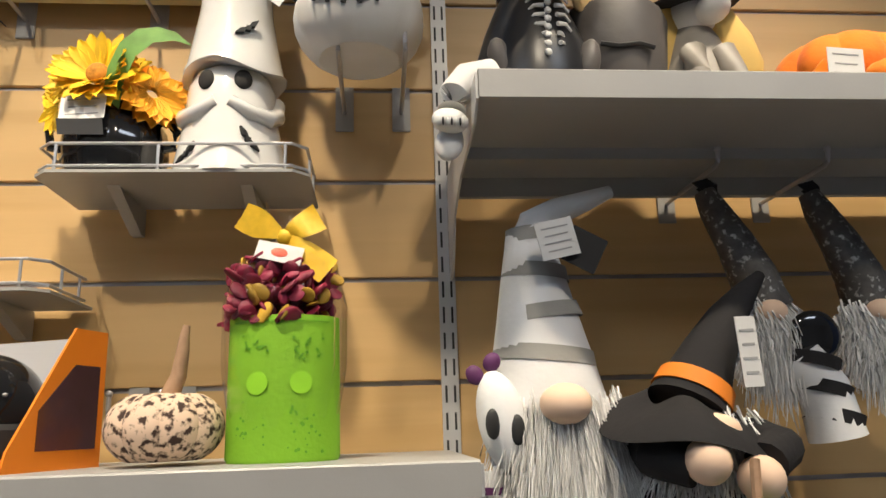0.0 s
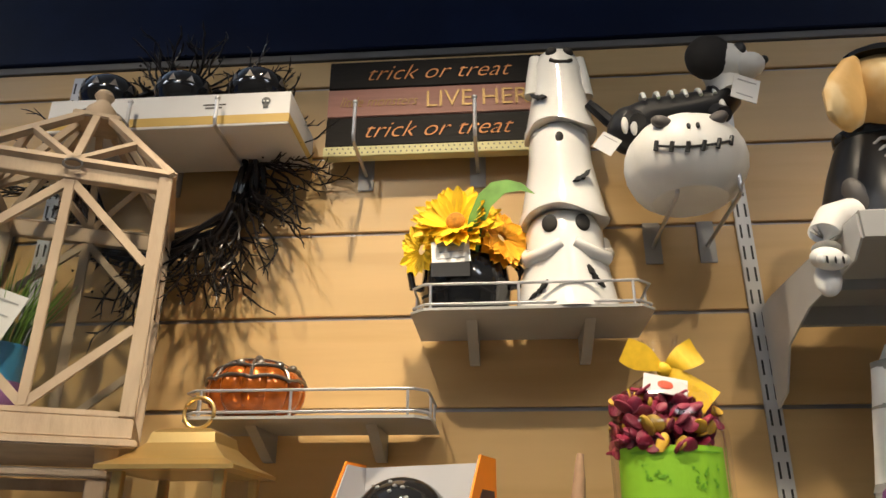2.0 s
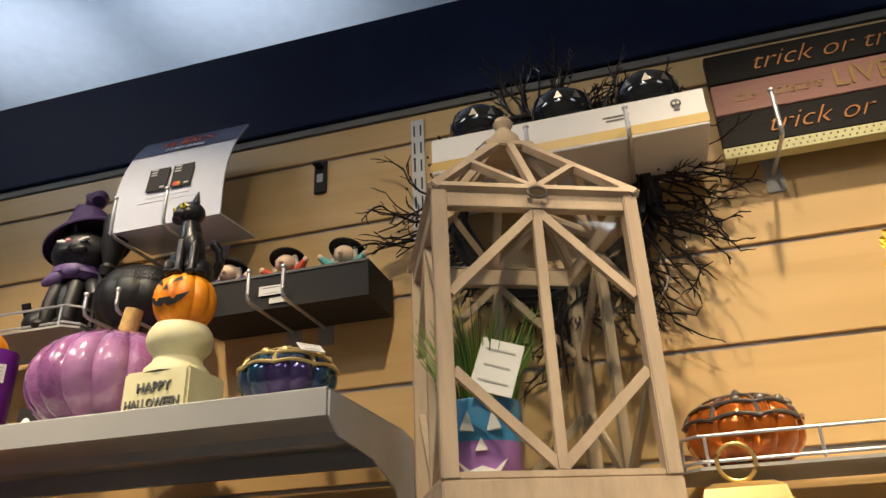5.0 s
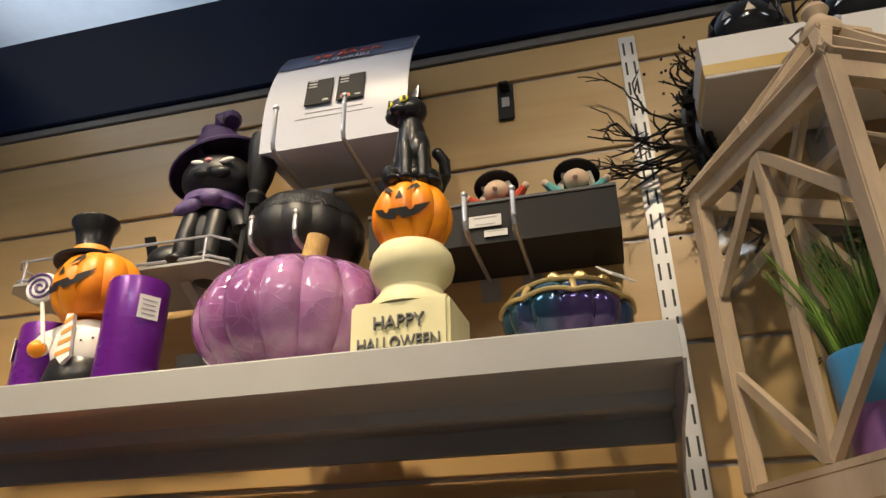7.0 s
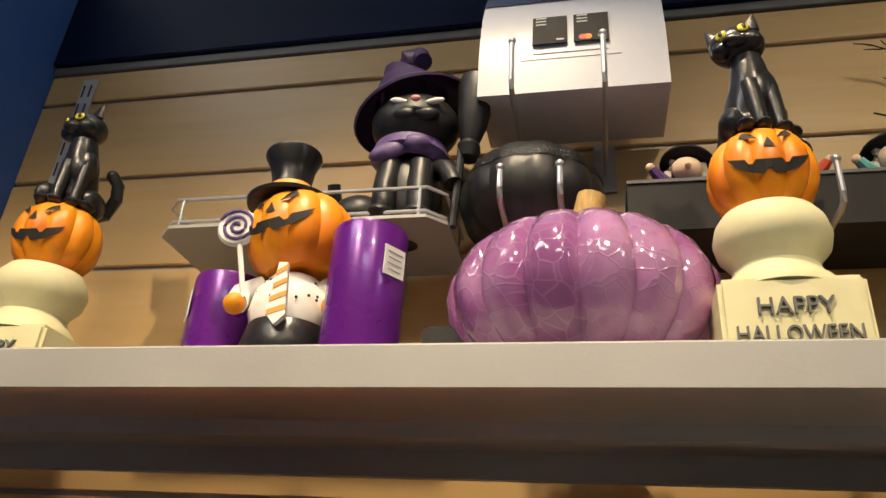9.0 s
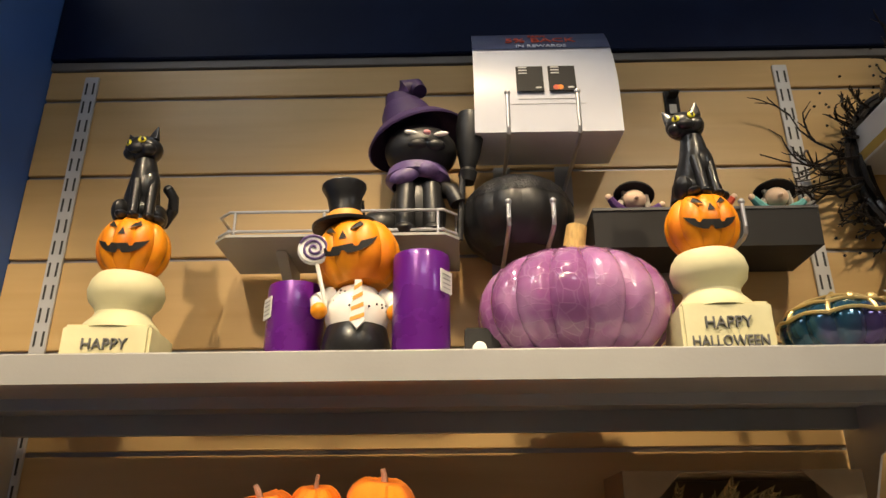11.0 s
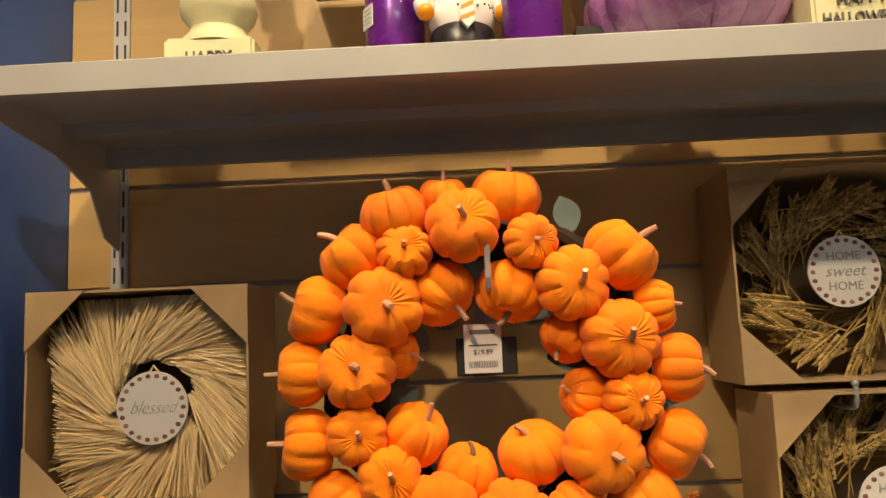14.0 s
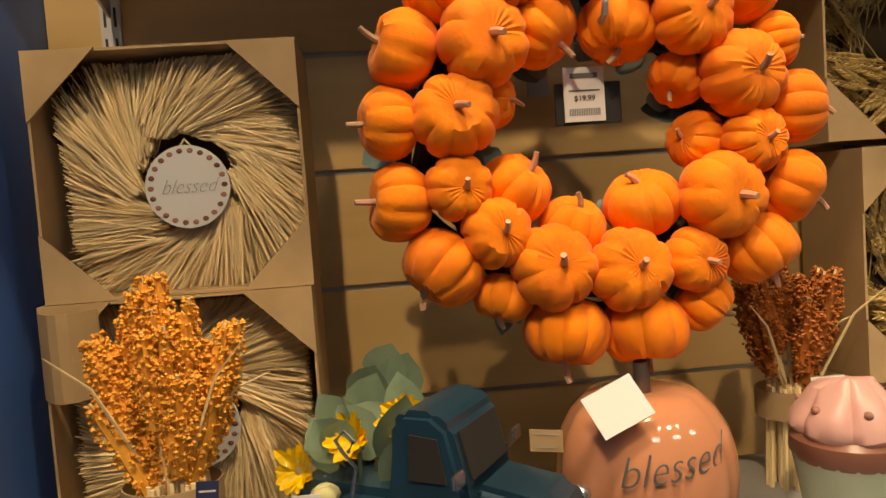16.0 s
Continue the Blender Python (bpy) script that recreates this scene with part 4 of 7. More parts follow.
# ---------------- lower left bay ----------------
def wreath_carton(place, w, h, d, label):
    t = thing("wreath_box", label, "carton", pose(*place), "wreath cartons")
    x, k = w / 2, 0.003
    for p in ((-x, x, d - k, d, 0, h), (-x, x, 0, d - k, 0, k), (-x, x, 0, d - k, h - k, h), (-x, -x + k, 0, d - k, k, h - k), (x - k, x, 0, d - k, k, h - k)):
        bm = B()
        cube(bm, *p)
        part("carton_panel", bm, "kraft", t, smooth=False)
    # Thin sheet over the back panel, darkened to stand for shade inside.
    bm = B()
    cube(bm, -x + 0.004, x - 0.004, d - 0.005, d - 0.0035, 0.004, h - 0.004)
    part("inside_back", bm, "kraft_shaded", t, smooth=False)
    c = 0.075
    for sx in (-1, 1):
        for top in (0, 1):
            bm = B()
            z0, zc = (h, h - c) if top else (0, c)
            prism(bm, [(sx * x, z0), (sx * (x - c), z0), (sx * x, zc)], -0.003, -0.0002)
            part("corner_flap", bm, "kraft", t, smooth=False)
    return t


def round_tag(parent, r, at, kindword):
    bm = B()
    lathe(bm, [(0.001, 0), (r, 0), (r, 0.003), (0.001, 0.003)], 40, pose(0, 0, 0, 90, 0, 0))
    tag = part("round_tag", bm, "paper", parent, "round white wooden tag with lettering", at=at)
    for k in range(22):
        a = 2 * math.pi * k / 22
        bm = B()
        ball(bm, (r * 0.87 * math.cos(a), -0.0034, r * 0.87 * math.sin(a)), (r * 0.075, 0.0006, r * 0.062), 8)
        part("dot", bm, "plank_pink" if k % 2 else "choc", tag)
    if kindword == "blessed":
        words("blessed", r * 0.52, R(0, -0.0036, 0, 90, 0, 0), "faint_ink", tag, 0.0003, 0.5, 0.0006, sx=0.85)
    elif kindword:
        words("HOME", r * 0.34, R(0, -0.0036, r * 0.42, 90, 0, 0), "faint_ink", tag, 0.0003)
        words("sweet", r * 0.46, R(0, -0.0036, 0, 90, 0, 0), "faint_ink", tag, 0.0003, 0.35)
        words("HOME", r * 0.34, R(0, -0.0036, -r * 0.42, 90, 0, 0), "faint_ink", tag, 0.0003)
    bm = B()
    tube(bm, [(-r * 0.25, 0.004, r * 0.8), (0, 0.0, r * 1.15), (r * 0.25, 0.004, r * 0.8)], 0.0018, 5)
    part("bow_tie", bm, "straw", tag)


def straw_wreath(place, rin, rout, word, seed):
    rnd = random.Random(seed)
    t = thing("straw_wreath", "pale straw wreath with a round tag in a carton", "wreath", pose(*place), "boxed wreaths")
    bm = B()
    tufts = 46
    for i in range(7000):
        k = rnd.randrange(tufts)
        lean = random.Random(seed * 100 + k)
        a = 2 * math.pi * k / tufts + lean.uniform(-0.05, 0.05)
        fan = rnd.gauss(0, 1)
        r0 = rin * lean.uniform(0.76, 0.92) + rnd.random() ** 2 * 0.4 * (rout - rin)
        a0 = a + 0.05 * fan
        p = Vector((r0 * math.cos(a0), lean.uniform(-0.04, -0.012) + rnd.uniform(-0.012, 0.012), r0 * math.sin(a0)))
        swirl = a - radians(60 + lean.uniform(-7, 7) - 7 * fan)
        L = lean.uniform(0.105, 0.135) * rnd.uniform(0.72, 1.05)
        d = Vector((math.cos(swirl), lean.uniform(-0.12, 0.06) + rnd.uniform(-0.05, 0.05), math.sin(swirl)))
        q = p + d * L
        far = max(abs(q.x), abs(q.z)) / 0.131
        if far > 1:
            q = p + d * L * max(0.4, 1 - 1.6 * (far - 1))
            q.x, q.z = max(-0.136, min(0.136, q.x)), max(-0.13, min(0.13, q.z))
        s = d.cross(Vector((rnd.uniform(-1, 1), -1, rnd.uniform(-1, 1)))).normalized() * 0.0010
        u = d.cross(s).normalized() * 0.0009
        vs = [bm.verts.new(v) for v in (p - s, p + s, p + u, q - s * 0.5, q + s * 0.5, q + u * 0.5)]
        for f in ((0, 1, 4, 3), (1, 2, 5, 4), (2, 0, 3, 5)):
            bm.faces.new([vs[j] for j in f])
    tagged(part("straw", bm, "straw", t, smooth=False), kind="stuff")
    bm = B()
    tube(bm, [((rin + rout) * 0.46 * math.cos(k * math.pi / 18), -0.005, (rin + rout) * 0.46 * math.sin(k * math.pi / 18)) for k in range(37)], (rout - rin) * 0.30, 8)
    part("ring", bm, "straw", t)
    round_tag(t, 0.046, R(0.005, -0.052, -0.012, 0, 0, 0), word)


def wheat_wreath(place, rin, rout, word, seed):
    rnd = random.Random(seed)
    t = thing("wheat_wreath", "dried wheat ear wreath with a round tag in a carton", "wreath", pose(*place), "boxed wreaths")
    bm = B()
    for i in range(120):
        a = rnd.uniform(0, 2 * math.pi)
        r0 = rnd.uniform(rin, rout * 0.82)
        p = Vector((r0 * math.cos(a), rnd.uniform(-0.04, 0.0), r0 * math.sin(a)))
        sw = a - radians(rnd.gauss(60, 16))
        d = Vector((math.cos(sw), rnd.uniform(-0.25, 0.1), math.sin(sw))).normalized()
        u = d.cross(Vector((0, -1, 0.2))).normalized()
        w = d.cross(u)
        for k in range(9):
            for s in (-1, 1):
                c = p + d * (0.006 * k) + (u * s * 0.0045 + w * 0.002 * rnd.uniform(-1, 1)) * (1 - 0.06 * k)
                e = c + (d * 0.010 + u * s * 0.0035)
                vs = [bm.verts.new(v) for v in (c - u * 0.003, c + w * 0.003, c + u * 0.003, c - w * 0.003, e)]
                for f in ((0, 1, 4), (1, 2, 4), (2, 3, 4), (3, 0, 4), (3, 2, 1, 0)):
                    bm.faces.new([vs[j] for j in f])
        tube(bm, [p - d * 0.05, p + d * 0.05], 0.0011, 4)
    tagged(part("wheat_ear", bm, "wheat", t, smooth=False), kind="stuff")
    bm = B()
    tube(bm, [((rin + rout) * 0.47 * math.cos(k * math.pi / 18), 0.006, (rin + rout) * 0.47 * math.sin(k * math.pi / 18)) for k in range(37)], (rout - rin) * 0.28, 8)
    part("ring", bm, "twig_brown", t)
    round_tag(t, 0.046, R(0.0, -0.052, 0, 0, 0, 0), word)


wreath_carton((-2.293, 0.955, 1.297), 0.284, 0.268, 0.125, "kraft carton with cut corners holding a straw wreath")
straw_wreath((-2.288, 1.035, 1.426), 0.060, 0.130, "blessed", 3)
lower_carton = wreath_carton((-2.298, 0.950, 1.012), 0.288, 0.284, 0.125, "kraft carton standing under another wreath carton")
straw_wreath((-2.300, 1.035, 1.155), 0.060, 0.132, "", 4)
bm = B()
arc = [(-0.144 + 0.062 * k / 6, -0.004 - 0.030 * math.sin(math.pi * k / 6)) for k in range(7)]
prism(bm, arc + [(x, y + 0.0025) for x, y in reversed(arc)], 0.185, 0.278, "z")
part("bent_flap", bm, "kraft", lower_carton, "carton flap bent outward", smooth=False)
wreath_carton((-1.392, 0.975, 1.415), 0.296, 0.272, 0.125, "kraft carton holding a wheat wreath on a hook")
wheat_wreath((-1.392, 1.055, 1.552), 0.060, 0.128, "home", 5)
wreath_carton((-1.372, 0.945, 1.130), 0.296, 0.275, 0.125, "kraft carton holding a wheat wreath on a hook")
wheat_wreath((-1.372, 1.025, 1.268), 0.060, 0.128, "home", 6)
hook(-1.42, 1.4246, 0.165, 0.03)
hook(-1.33, 1.4246, 0.165, 0.03)
hook(-1.41, 1.1198, 0.185, 0.03)
hook(-1.33, 1.1198, 0.185, 0.03)

# ---- velvet pumpkin wreath ----
FRONT = [(-0.024, 0.17, 0.037, 80), (-0.089, 0.144, 0.028, 70), (0.048, 0.149, 0.027, 0), (0.09, 0.102, 0.036, 0), (-0.114, 0.085, 0.039, 20), (0.136, 0.042, 0.038, 0), (-0.144, 0.018, 0.037, 90), (0.146, -0.022, 0.029, 0),
         (-0.145, -0.049, 0.029, 0), (0.111, -0.074, 0.039, 0), (-0.112, -0.094, 0.031, 20), (-0.059, -0.131, 0.038, 60), (0.015, -0.139, 0.037, 60), (0.081, -0.134, 0.029, 0)]
OUTER = [(-0.108, 0.203, 0.038, 100), (-0.048, 0.222, 0.026, 90), (0.027, 0.22, 0.037, 80), (0.158, 0.143, 0.04, 40), (0.194, 0.081, 0.028, 5), (0.215, 0.009, 0.035, 0), (0.207, -0.075, 0.035, -30), (0.165, -0.141, 0.038, -60),
         (0.102, -0.192, 0.031, -40), (0.035, -0.218, 0.041, -90), (-0.05, -0.214, 0.041, -100), (-0.115, -0.172, 0.028, -110), (-0.177, -0.135, 0.04, -135), (-0.217, -0.064, 0.036, 175), (-0.223, 0.018, 0.034, 180), (-0.202, 0.092, 0.037, 160), (-0.16, 0.154, 0.037, 130)]
INNER = [(-0.054, 0.103, 0.036, -45), (0.027, 0.102, 0.037, -100), (0.087, 0.046, 0.027, -130), (0.104, -0.018, 0.028, 170), (0.043, -0.08, 0.036, 110), (-0.032, -0.098, 0.031, 70), (-0.089, -0.055, 0.034, 50), (-0.106, 0.034, 0.024, 0)]
wreath = thing("pumpkin_wreath", "round wreath of orange velvet pumpkins hanging on a hook", "wreath", pose(-1.853, 0.88, 1.438))


def velvet(x, y, z, r, way, seed):
    rnd = random.Random(seed)
    ribs = rnd.choice((7, 8, 9, 10))
    way = Vector(way).normalized()
    turn = way.to_track_quat("Z", "X").to_matrix().to_4x4()
    m = Matrix.Translation((x, y, z)) @ turn @ pose(0, 0, 0, 0, 0, rnd.uniform(0, 360)) @ Matrix.Translation((0, 0, -r * 0.90))
    bm = B()
    gourd(bm, r * 1.14, r * 1.80, ribs, rnd.uniform(0.08, 0.125), ribs * 6, dip=0.13)
    for v in bm.verts:
        n = noise.noise(v.co * (1.1 / r) + Vector((seed, 0, 0)))
        a = math.atan2(v.co.y, v.co.x)
        top = max(0.0, v.co.z / (r * 1.64) - 0.35)
        pleat = 0.022 * top * math.sin(a * ribs * 3 + 2 * n)
        v.co *= 1 + 0.05 * n + pleat
    bm.transform(m)
    p = part("velvet_pumpkin", bm, "orange_velvet", wreath)
    bm = B()
    stem(bm, m @ Vector((0, 0, r * 1.55)), way, r * rnd.uniform(0.42, 0.68), r * 0.12, r * 0.08, rnd.uniform(-0.6, 0.6))
    part("stem", bm, rnd.choice(("stem", "stem_pink", "stem_pink")), p, "dried twisted stem")


for i, (x, z, r, a) in enumerate(FRONT):
    velvet(x, -0.05, z, r, (0.25 * math.cos(radians(a)), -1, 0.25 * math.sin(radians(a))), 10 + i)
for i, (x, z, r, a) in enumerate(OUTER):
    velvet(x * 0.925, -0.032, z * 0.925, r * 0.93, (math.cos(radians(a)), -0.25, math.sin(radians(a))), 40 + i)
for i, (x, z, r, a) in enumerate(INNER):
    velvet(x * 0.96, -0.022, z * 0.96, r * 0.96, (math.cos(radians(a)), -0.45, math.sin(radians(a))), 80 + i)
bm = B()
rnd = random.Random(7)
for s in range(9):
    ph, rr = rnd.uniform(0, 6), rnd.uniform(0.135, 0.185)
    tube(bm, [((rr + 0.012 * math.sin(5 * k * math.pi / 24 + ph)) * math.cos(k * math.pi / 24), 0.035 + 0.018 * math.sin(3 * k * math.pi / 24 + ph), (rr + 0.012 * math.sin(5 * k * math.pi / 24 + ph)) * math.sin(k * math.pi / 24)) for k in range(49)], 0.009, 6)
part("vine_ring", bm, "twig_brown", wreath, "dark vine ring")
bm = B()


def leaf(bm, c, m, a, b, fold=0.15):
    """A leaf blade with a folded midrib."""
    n = 5
    up, lo, mid = [], [], []
    for k in range(n + 1):
        u = k / n
        w = b * math.sin(math.pi * min(1, u * 0.96 + 0.04)) ** 0.8
        mid.append(bm.verts.new(c + m @ Vector((a * u, 0, 0))))
        up.append(bm.verts.new(c + m @ Vector((a * u, -fold * w, w))))
        lo.append(bm.verts.new(c + m @ Vector((a * u, -fold * w, -w))))
    for k in range(n):
        bm.faces.new((mid[k], mid[k + 1], up[k + 1], up[k]))
        bm.faces.new((mid[k + 1], mid[k], lo[k], lo[k + 1]))


for k in range(80):
    a, rr = rnd.uniform(0, 2 * math.pi), rnd.choice((rnd.uniform(0.07, 0.12), rnd.uniform(0.16, 0.20)))
    c = Vector((rr * math.cos(a), rnd.uniform(0.02, 0.055), rr * math.sin(a)))
    leaf(bm, c, Euler((rnd.uniform(-0.7, 0.7), -a + rnd.uniform(-0.9, 0.9), rnd.uniform(-0.4, 0.4))).to_matrix(), 0.045, 0.017)
tagged(part("leaves", bm, "dusty_leaf", wreath, "dusty blue-green fabric leaves"), kind="stuff")
bm = B()
cube(bm, -0.021, 0.021, -0.001, 0.0006, -0.027, 0.027)
tg = part("price_tag", bm, "paper", wreath, "white store price tag", smooth=False, at=R(-0.008, -0.01, 0.036, 0, 0, 2))
words("$19.99", 0.008, R(0, -0.0014, -0.004) @ FACE, "grey_ink", tg)
bm = B()
cube(bm, -0.014, 0.014, -0.0016, -0.0009, 0.016, 0.021)
cube(bm, -0.016, 0.016, -0.0016, -0.0009, 0.003, 0.0045)
for k in range(18):
    cube(bm, -0.016 + k * 0.0018, -0.0152 + k * 0.0018, -0.0016, -0.0009, -0.021, -0.014)
part("print", bm, "grey_ink", tg, smooth=False)
bm = B()
cube(bm, -0.034, 0.034, 0.001, 0.0022, -0.028, 0.014, 0.001)
part("tag_backing", bm, "black_matte", wreath, "dark scalloped tag", smooth=False, at=R(-0.004, -0.01, 0.034))
hook(-1.853, 1.5766, 0.30, 0.055)

# ---- sorghum bundles ----
def sorghum(place, spread, height, material, n, seed, label):
    rnd = random.Random(seed)
    t = thing("sorghum_bundle", label, "dried flowers", pose(*place), "sorghum bundles")
    bm, st = B(), B()
    for i in range(n):
        a, q = rnd.uniform(0, 2 * math.pi), math.sqrt(rnd.random())
        tip = Vector((spread * q * math.cos(a), spread * 0.55 * q * math.sin(a), height * (1.0 - 0.30 * q * rnd.random() - 0.12 * q)))
        foot = Vector((0.2 * tip.x, 0.2 * tip.y, 0.10))
        d = (tip - foot).normalized()
        tube(st, [foot - Vector((0, 0, 0.09)), foot, tip], 0.0018, 4)
        L = rnd.uniform(0.085, 0.125)
        tube(bm, [tip - d * L * 0.92, tip - d * L * 0.65, tip - d * L * 0.3, tip - d * L * 0.05], 0.0105, 6, 0.004)
        u = d.cross(Vector((0.3, 1, 0))).normalized()
        w = d.cross(u)
        for k in range(240):
            f = rnd.random()
            r = 0.0150 * math.sin(math.pi * (0.12 + 0.80 * f)) ** 0.7
            b = rnd.uniform(0, 2 * math.pi)
            c = tip - d * L * (1 - f) + (u * math.cos(b) + w * math.sin(b)) * r * rnd.uniform(0.6, 1.05)
            s = rnd.uniform(0.0019, 0.0032)
            vs = [bm.verts.new(c + Vector(o) * s) for o in ((1, 0, 0), (-1, 0, 0), (0, 1, 0), (0, -1, 0), (0, 0, 1), (0, 0, -1))]
            for f3 in ((0, 2, 4), (2, 1, 4), (1, 3, 4), (3, 0, 4), (2, 0, 5), (1, 2, 5), (3, 1, 5), (0, 3, 5)):
                bm.faces.new([vs[j] for j in f3])
    tagged(part("seed_bead", bm, material, t, "beaded sorghum seed heads"), kind="stuff")
    for k in range(4):
        a = 1.7 * k + 0.5
        c = Vector((spread * 0.4 * math.cos(a), spread * 0.3 * math.sin(a), height * 0.45))
        e = c + Vector((spread * 1.05 * math.cos(a), -0.02 + 0.03 * math.sin(a), height * rnd.uniform(0.2, 0.42)))
        tube(st, [c, (c + e) / 2 + Vector((0, 0, 0.02)), e], 0.0022, 4, 0.0006)
    tagged(part("stalk", st, "straw", t), kind="stuff")
    bm = B()
    for i in range(40):
        a, q = rnd.uniform(0, 2 * math.pi), math.sqrt(rnd.random())
        tube(bm, [(0.040 * q * math.cos(a), 0.034 * q * math.sin(a), 0), (0.034 * q * math.cos(a), 0.03 * q * math.sin(a), 0.12)], 0.0028, 5)
    tagged(part("stem", bm, "straw", t), kind="stuff")
    bm = B()
    lathe(bm, [(0.047, 0.085), (0.047, 0.118), (0.0455, 0.118), (0.0455, 0.085)], 26, cap=False, squash=0.85)
    part("paper_band", bm, "kraft", t, "kraft paper band")
    return t


sl = sorghum((-2.290, 0.850, 1.012), 0.078, 0.322, "sorghum", 34, 11, "bundle of bright orange dried sorghum in a paper band")
label_card(sl, 0.020, 0.045, R(0.040, -0.040, 0.105, 0, 6, 12), "hang_tag", 0 + 2, "card_navy", "paper")
sr = sorghum((-1.598, 0.965, 1.012), 0.076, 0.292, "sorghum_dark", 17, 12, "bundle of rust dried sorghum in a paper band")
label_card(sr, 0.040, 0.018, R(0.012, -0.048, 0.130, -12, 0, 0), "hang_tag", 2)

# ---- truck planter ----
t = thing("truck_planter", "blue-green metal pickup truck planter with artificial flowers", "planter", pose(-2.045, 0.815, 1.012, 0, 0, -32) @ Matrix.Scale(1.07, 4))
bm = B()
cube(bm, -0.115, -0.005, -0.05, 0.05, 0.035, 0.105, 0.008)
part("bed", bm, "truck", t)
bm = B()
prism(bm, [(-0.012, 0.03), (0.058, 0.03), (0.058, 0.112), (0.046, 0.162), (0.030, 0.174), (0.002, 0.174), (-0.010, 0.162), (-0.012, 0.11)], -0.048, 0.048)
bmesh.ops.bevel(bm, geom=list(bm.edges), offset=0.006, segments=2, affect="EDGES")
cab = part("cab", bm, "truck", t)
bm = B()
prism(bm, [(0.008, 0.118), (0.042, 0.118), (0.036, 0.154), (0.010, 0.156)], -0.0505, -0.0488)
part("side_window", bm, "hole", cab, "dark side window", smooth=False)
bm = B()
cube(bm, -0.001, 0.001, -0.036, 0.036, -0.020, 0.020)
part("windscreen", bm, "hole", cab, "dark windscreen", smooth=False, at=R(0.0535, 0, 0.138, 0, -14, 0))
bm = B()
prism(bm, [(0.055, 0.035), (0.128, 0.035), (0.132, 0.085), (0.120, 0.104), (0.055, 0.114)], -0.036, 0.036)
bmesh.ops.bevel(bm, geom=list(bm.edges), offset=0.008, segments=3, affect="EDGES")
part("bonnet", bm, "truck", t)
bm = B()
cube(bm, 0.1285, 0.1330, -0.030, 0.030, 0.040, 0.088, 0.002)
part("grille", bm, "hole", t, "dark grille")
for k in range(4):
    bm = B()
    cube(bm, 0.1322, 0.1352, -0.030, 0.030, 0.044 + 0.011 * k, 0.048 + 0.011 * k, 0.001)
    part("grille_bar", bm, "chrome", t)
for s in (-1, 1):
    for x in (-0.07, 0.095):
        bm = B()
        lathe(bm, [(0.010, -0.012), (0.030, -0.011), (0.032, -0.006), (0.032, 0.006), (0.030, 0.011), (0.010, 0.012)], 22, R(x, s * 0.045, 0.032, 90, 0, 0))
        part("wheel", bm, "black_matte", t)
    bm = B()
    cube(bm, 0.056, 0.060, s * 0.060 - 0.010, s * 0.060 + 0.010, 0.120, 0.134, 0.002)
    cube(bm, 0.054, 0.056, s * 0.052 - 0.006, s * 0.052 + 0.006, 0.118, 0.122)
    part("mirror", bm, "chrome", t)
    bm = B()
    ball(bm, (0.122, s * 0.038, 0.086), (0.010, 0.009, 0.009), 12)
    part("headlight", bm, "chrome", t)
bm = B()
rnd = random.Random(21)
for k in range(16):
    c = Vector((rnd.uniform(-0.10, -0.02), rnd.uniform(-0.04, 0.05), rnd.uniform(0.095, 0.125)))
    leaf(bm, c, Euler((rnd.uniform(-1, 1), rnd.uniform(-2.6, -0.6), rnd.uniform(-0.8, 0.8))).to_matrix(), rnd.uniform(0.045, 0.07), rnd.uniform(0.018, 0.026), 0.2)
for c in ((-0.085, 0.06, 0.160), (-0.070, 0.065, 0.150), (-0.10, 0.05, 0.14)):
    leaf(bm, Vector(c), Euler((0.2, -1.2, 0)).to_matrix(), 0.05, 0.024, 0.1)
part("leaves", bm, "eucalyptus", t, "grey-green eucalyptus leaves")


def petals(bm, c, n, r0, r1, w, face, seed, cup=0.3):
    rnd2 = random.Random(seed)
    rot = Vector(face).normalized().to_track_quat("Z", "Y").to_matrix()
    for k in range(n):
        a = 2 * math.pi * k / n + rnd2.uniform(-0.1, 0.1)
        L = r1 * rnd2.uniform(0.85, 1.08)
        e = rnd2.uniform(0.5, 1.3) * cup
        pts = []
        for u, ww in ((r0, 0.5), (r0 + (L - r0) * 0.4, 1.0), (r0 + (L - r0) * 0.78, 0.8), (L, 0.12)):
            zz = (u - r0) * e - (u - r0) ** 2 * 6 * e
            side = w * ww
            pts.append([(u * math.cos(a) - s * side * math.sin(a), u * math.sin(a) + s * side * math.cos(a), zz - (0 if s else 0.003)) for s in (-1, 0, 1)])
        vs = [[bm.verts.new(Vector(c) + rot @ Vector(p)) for p in row] for row in pts]
        for ra, rb in zip(vs, vs[1:]):
            for j in (0, 1):
                bm.faces.new((ra[j], ra[j + 1], rb[j + 1], rb[j]))


bm = B()
for k, c in enumerate(((-0.055, -0.035, 0.142), (-0.022, 0.0, 0.152), (-0.110, -0.045, 0.112))):
    petals(bm, c, 16, 0.004, 0.022, 0.0055, (0.1 * k - 0.1, -1, 0.5), 30 + k, 0.8)
part("flowers", bm, "sun_petal", t, "yellow fabric flowers")
label_card(t, 0.030, 0.020, R(0.085, 0.065, 0.12, 0, 0, 10), "kraft_tag", 2, "kraft")

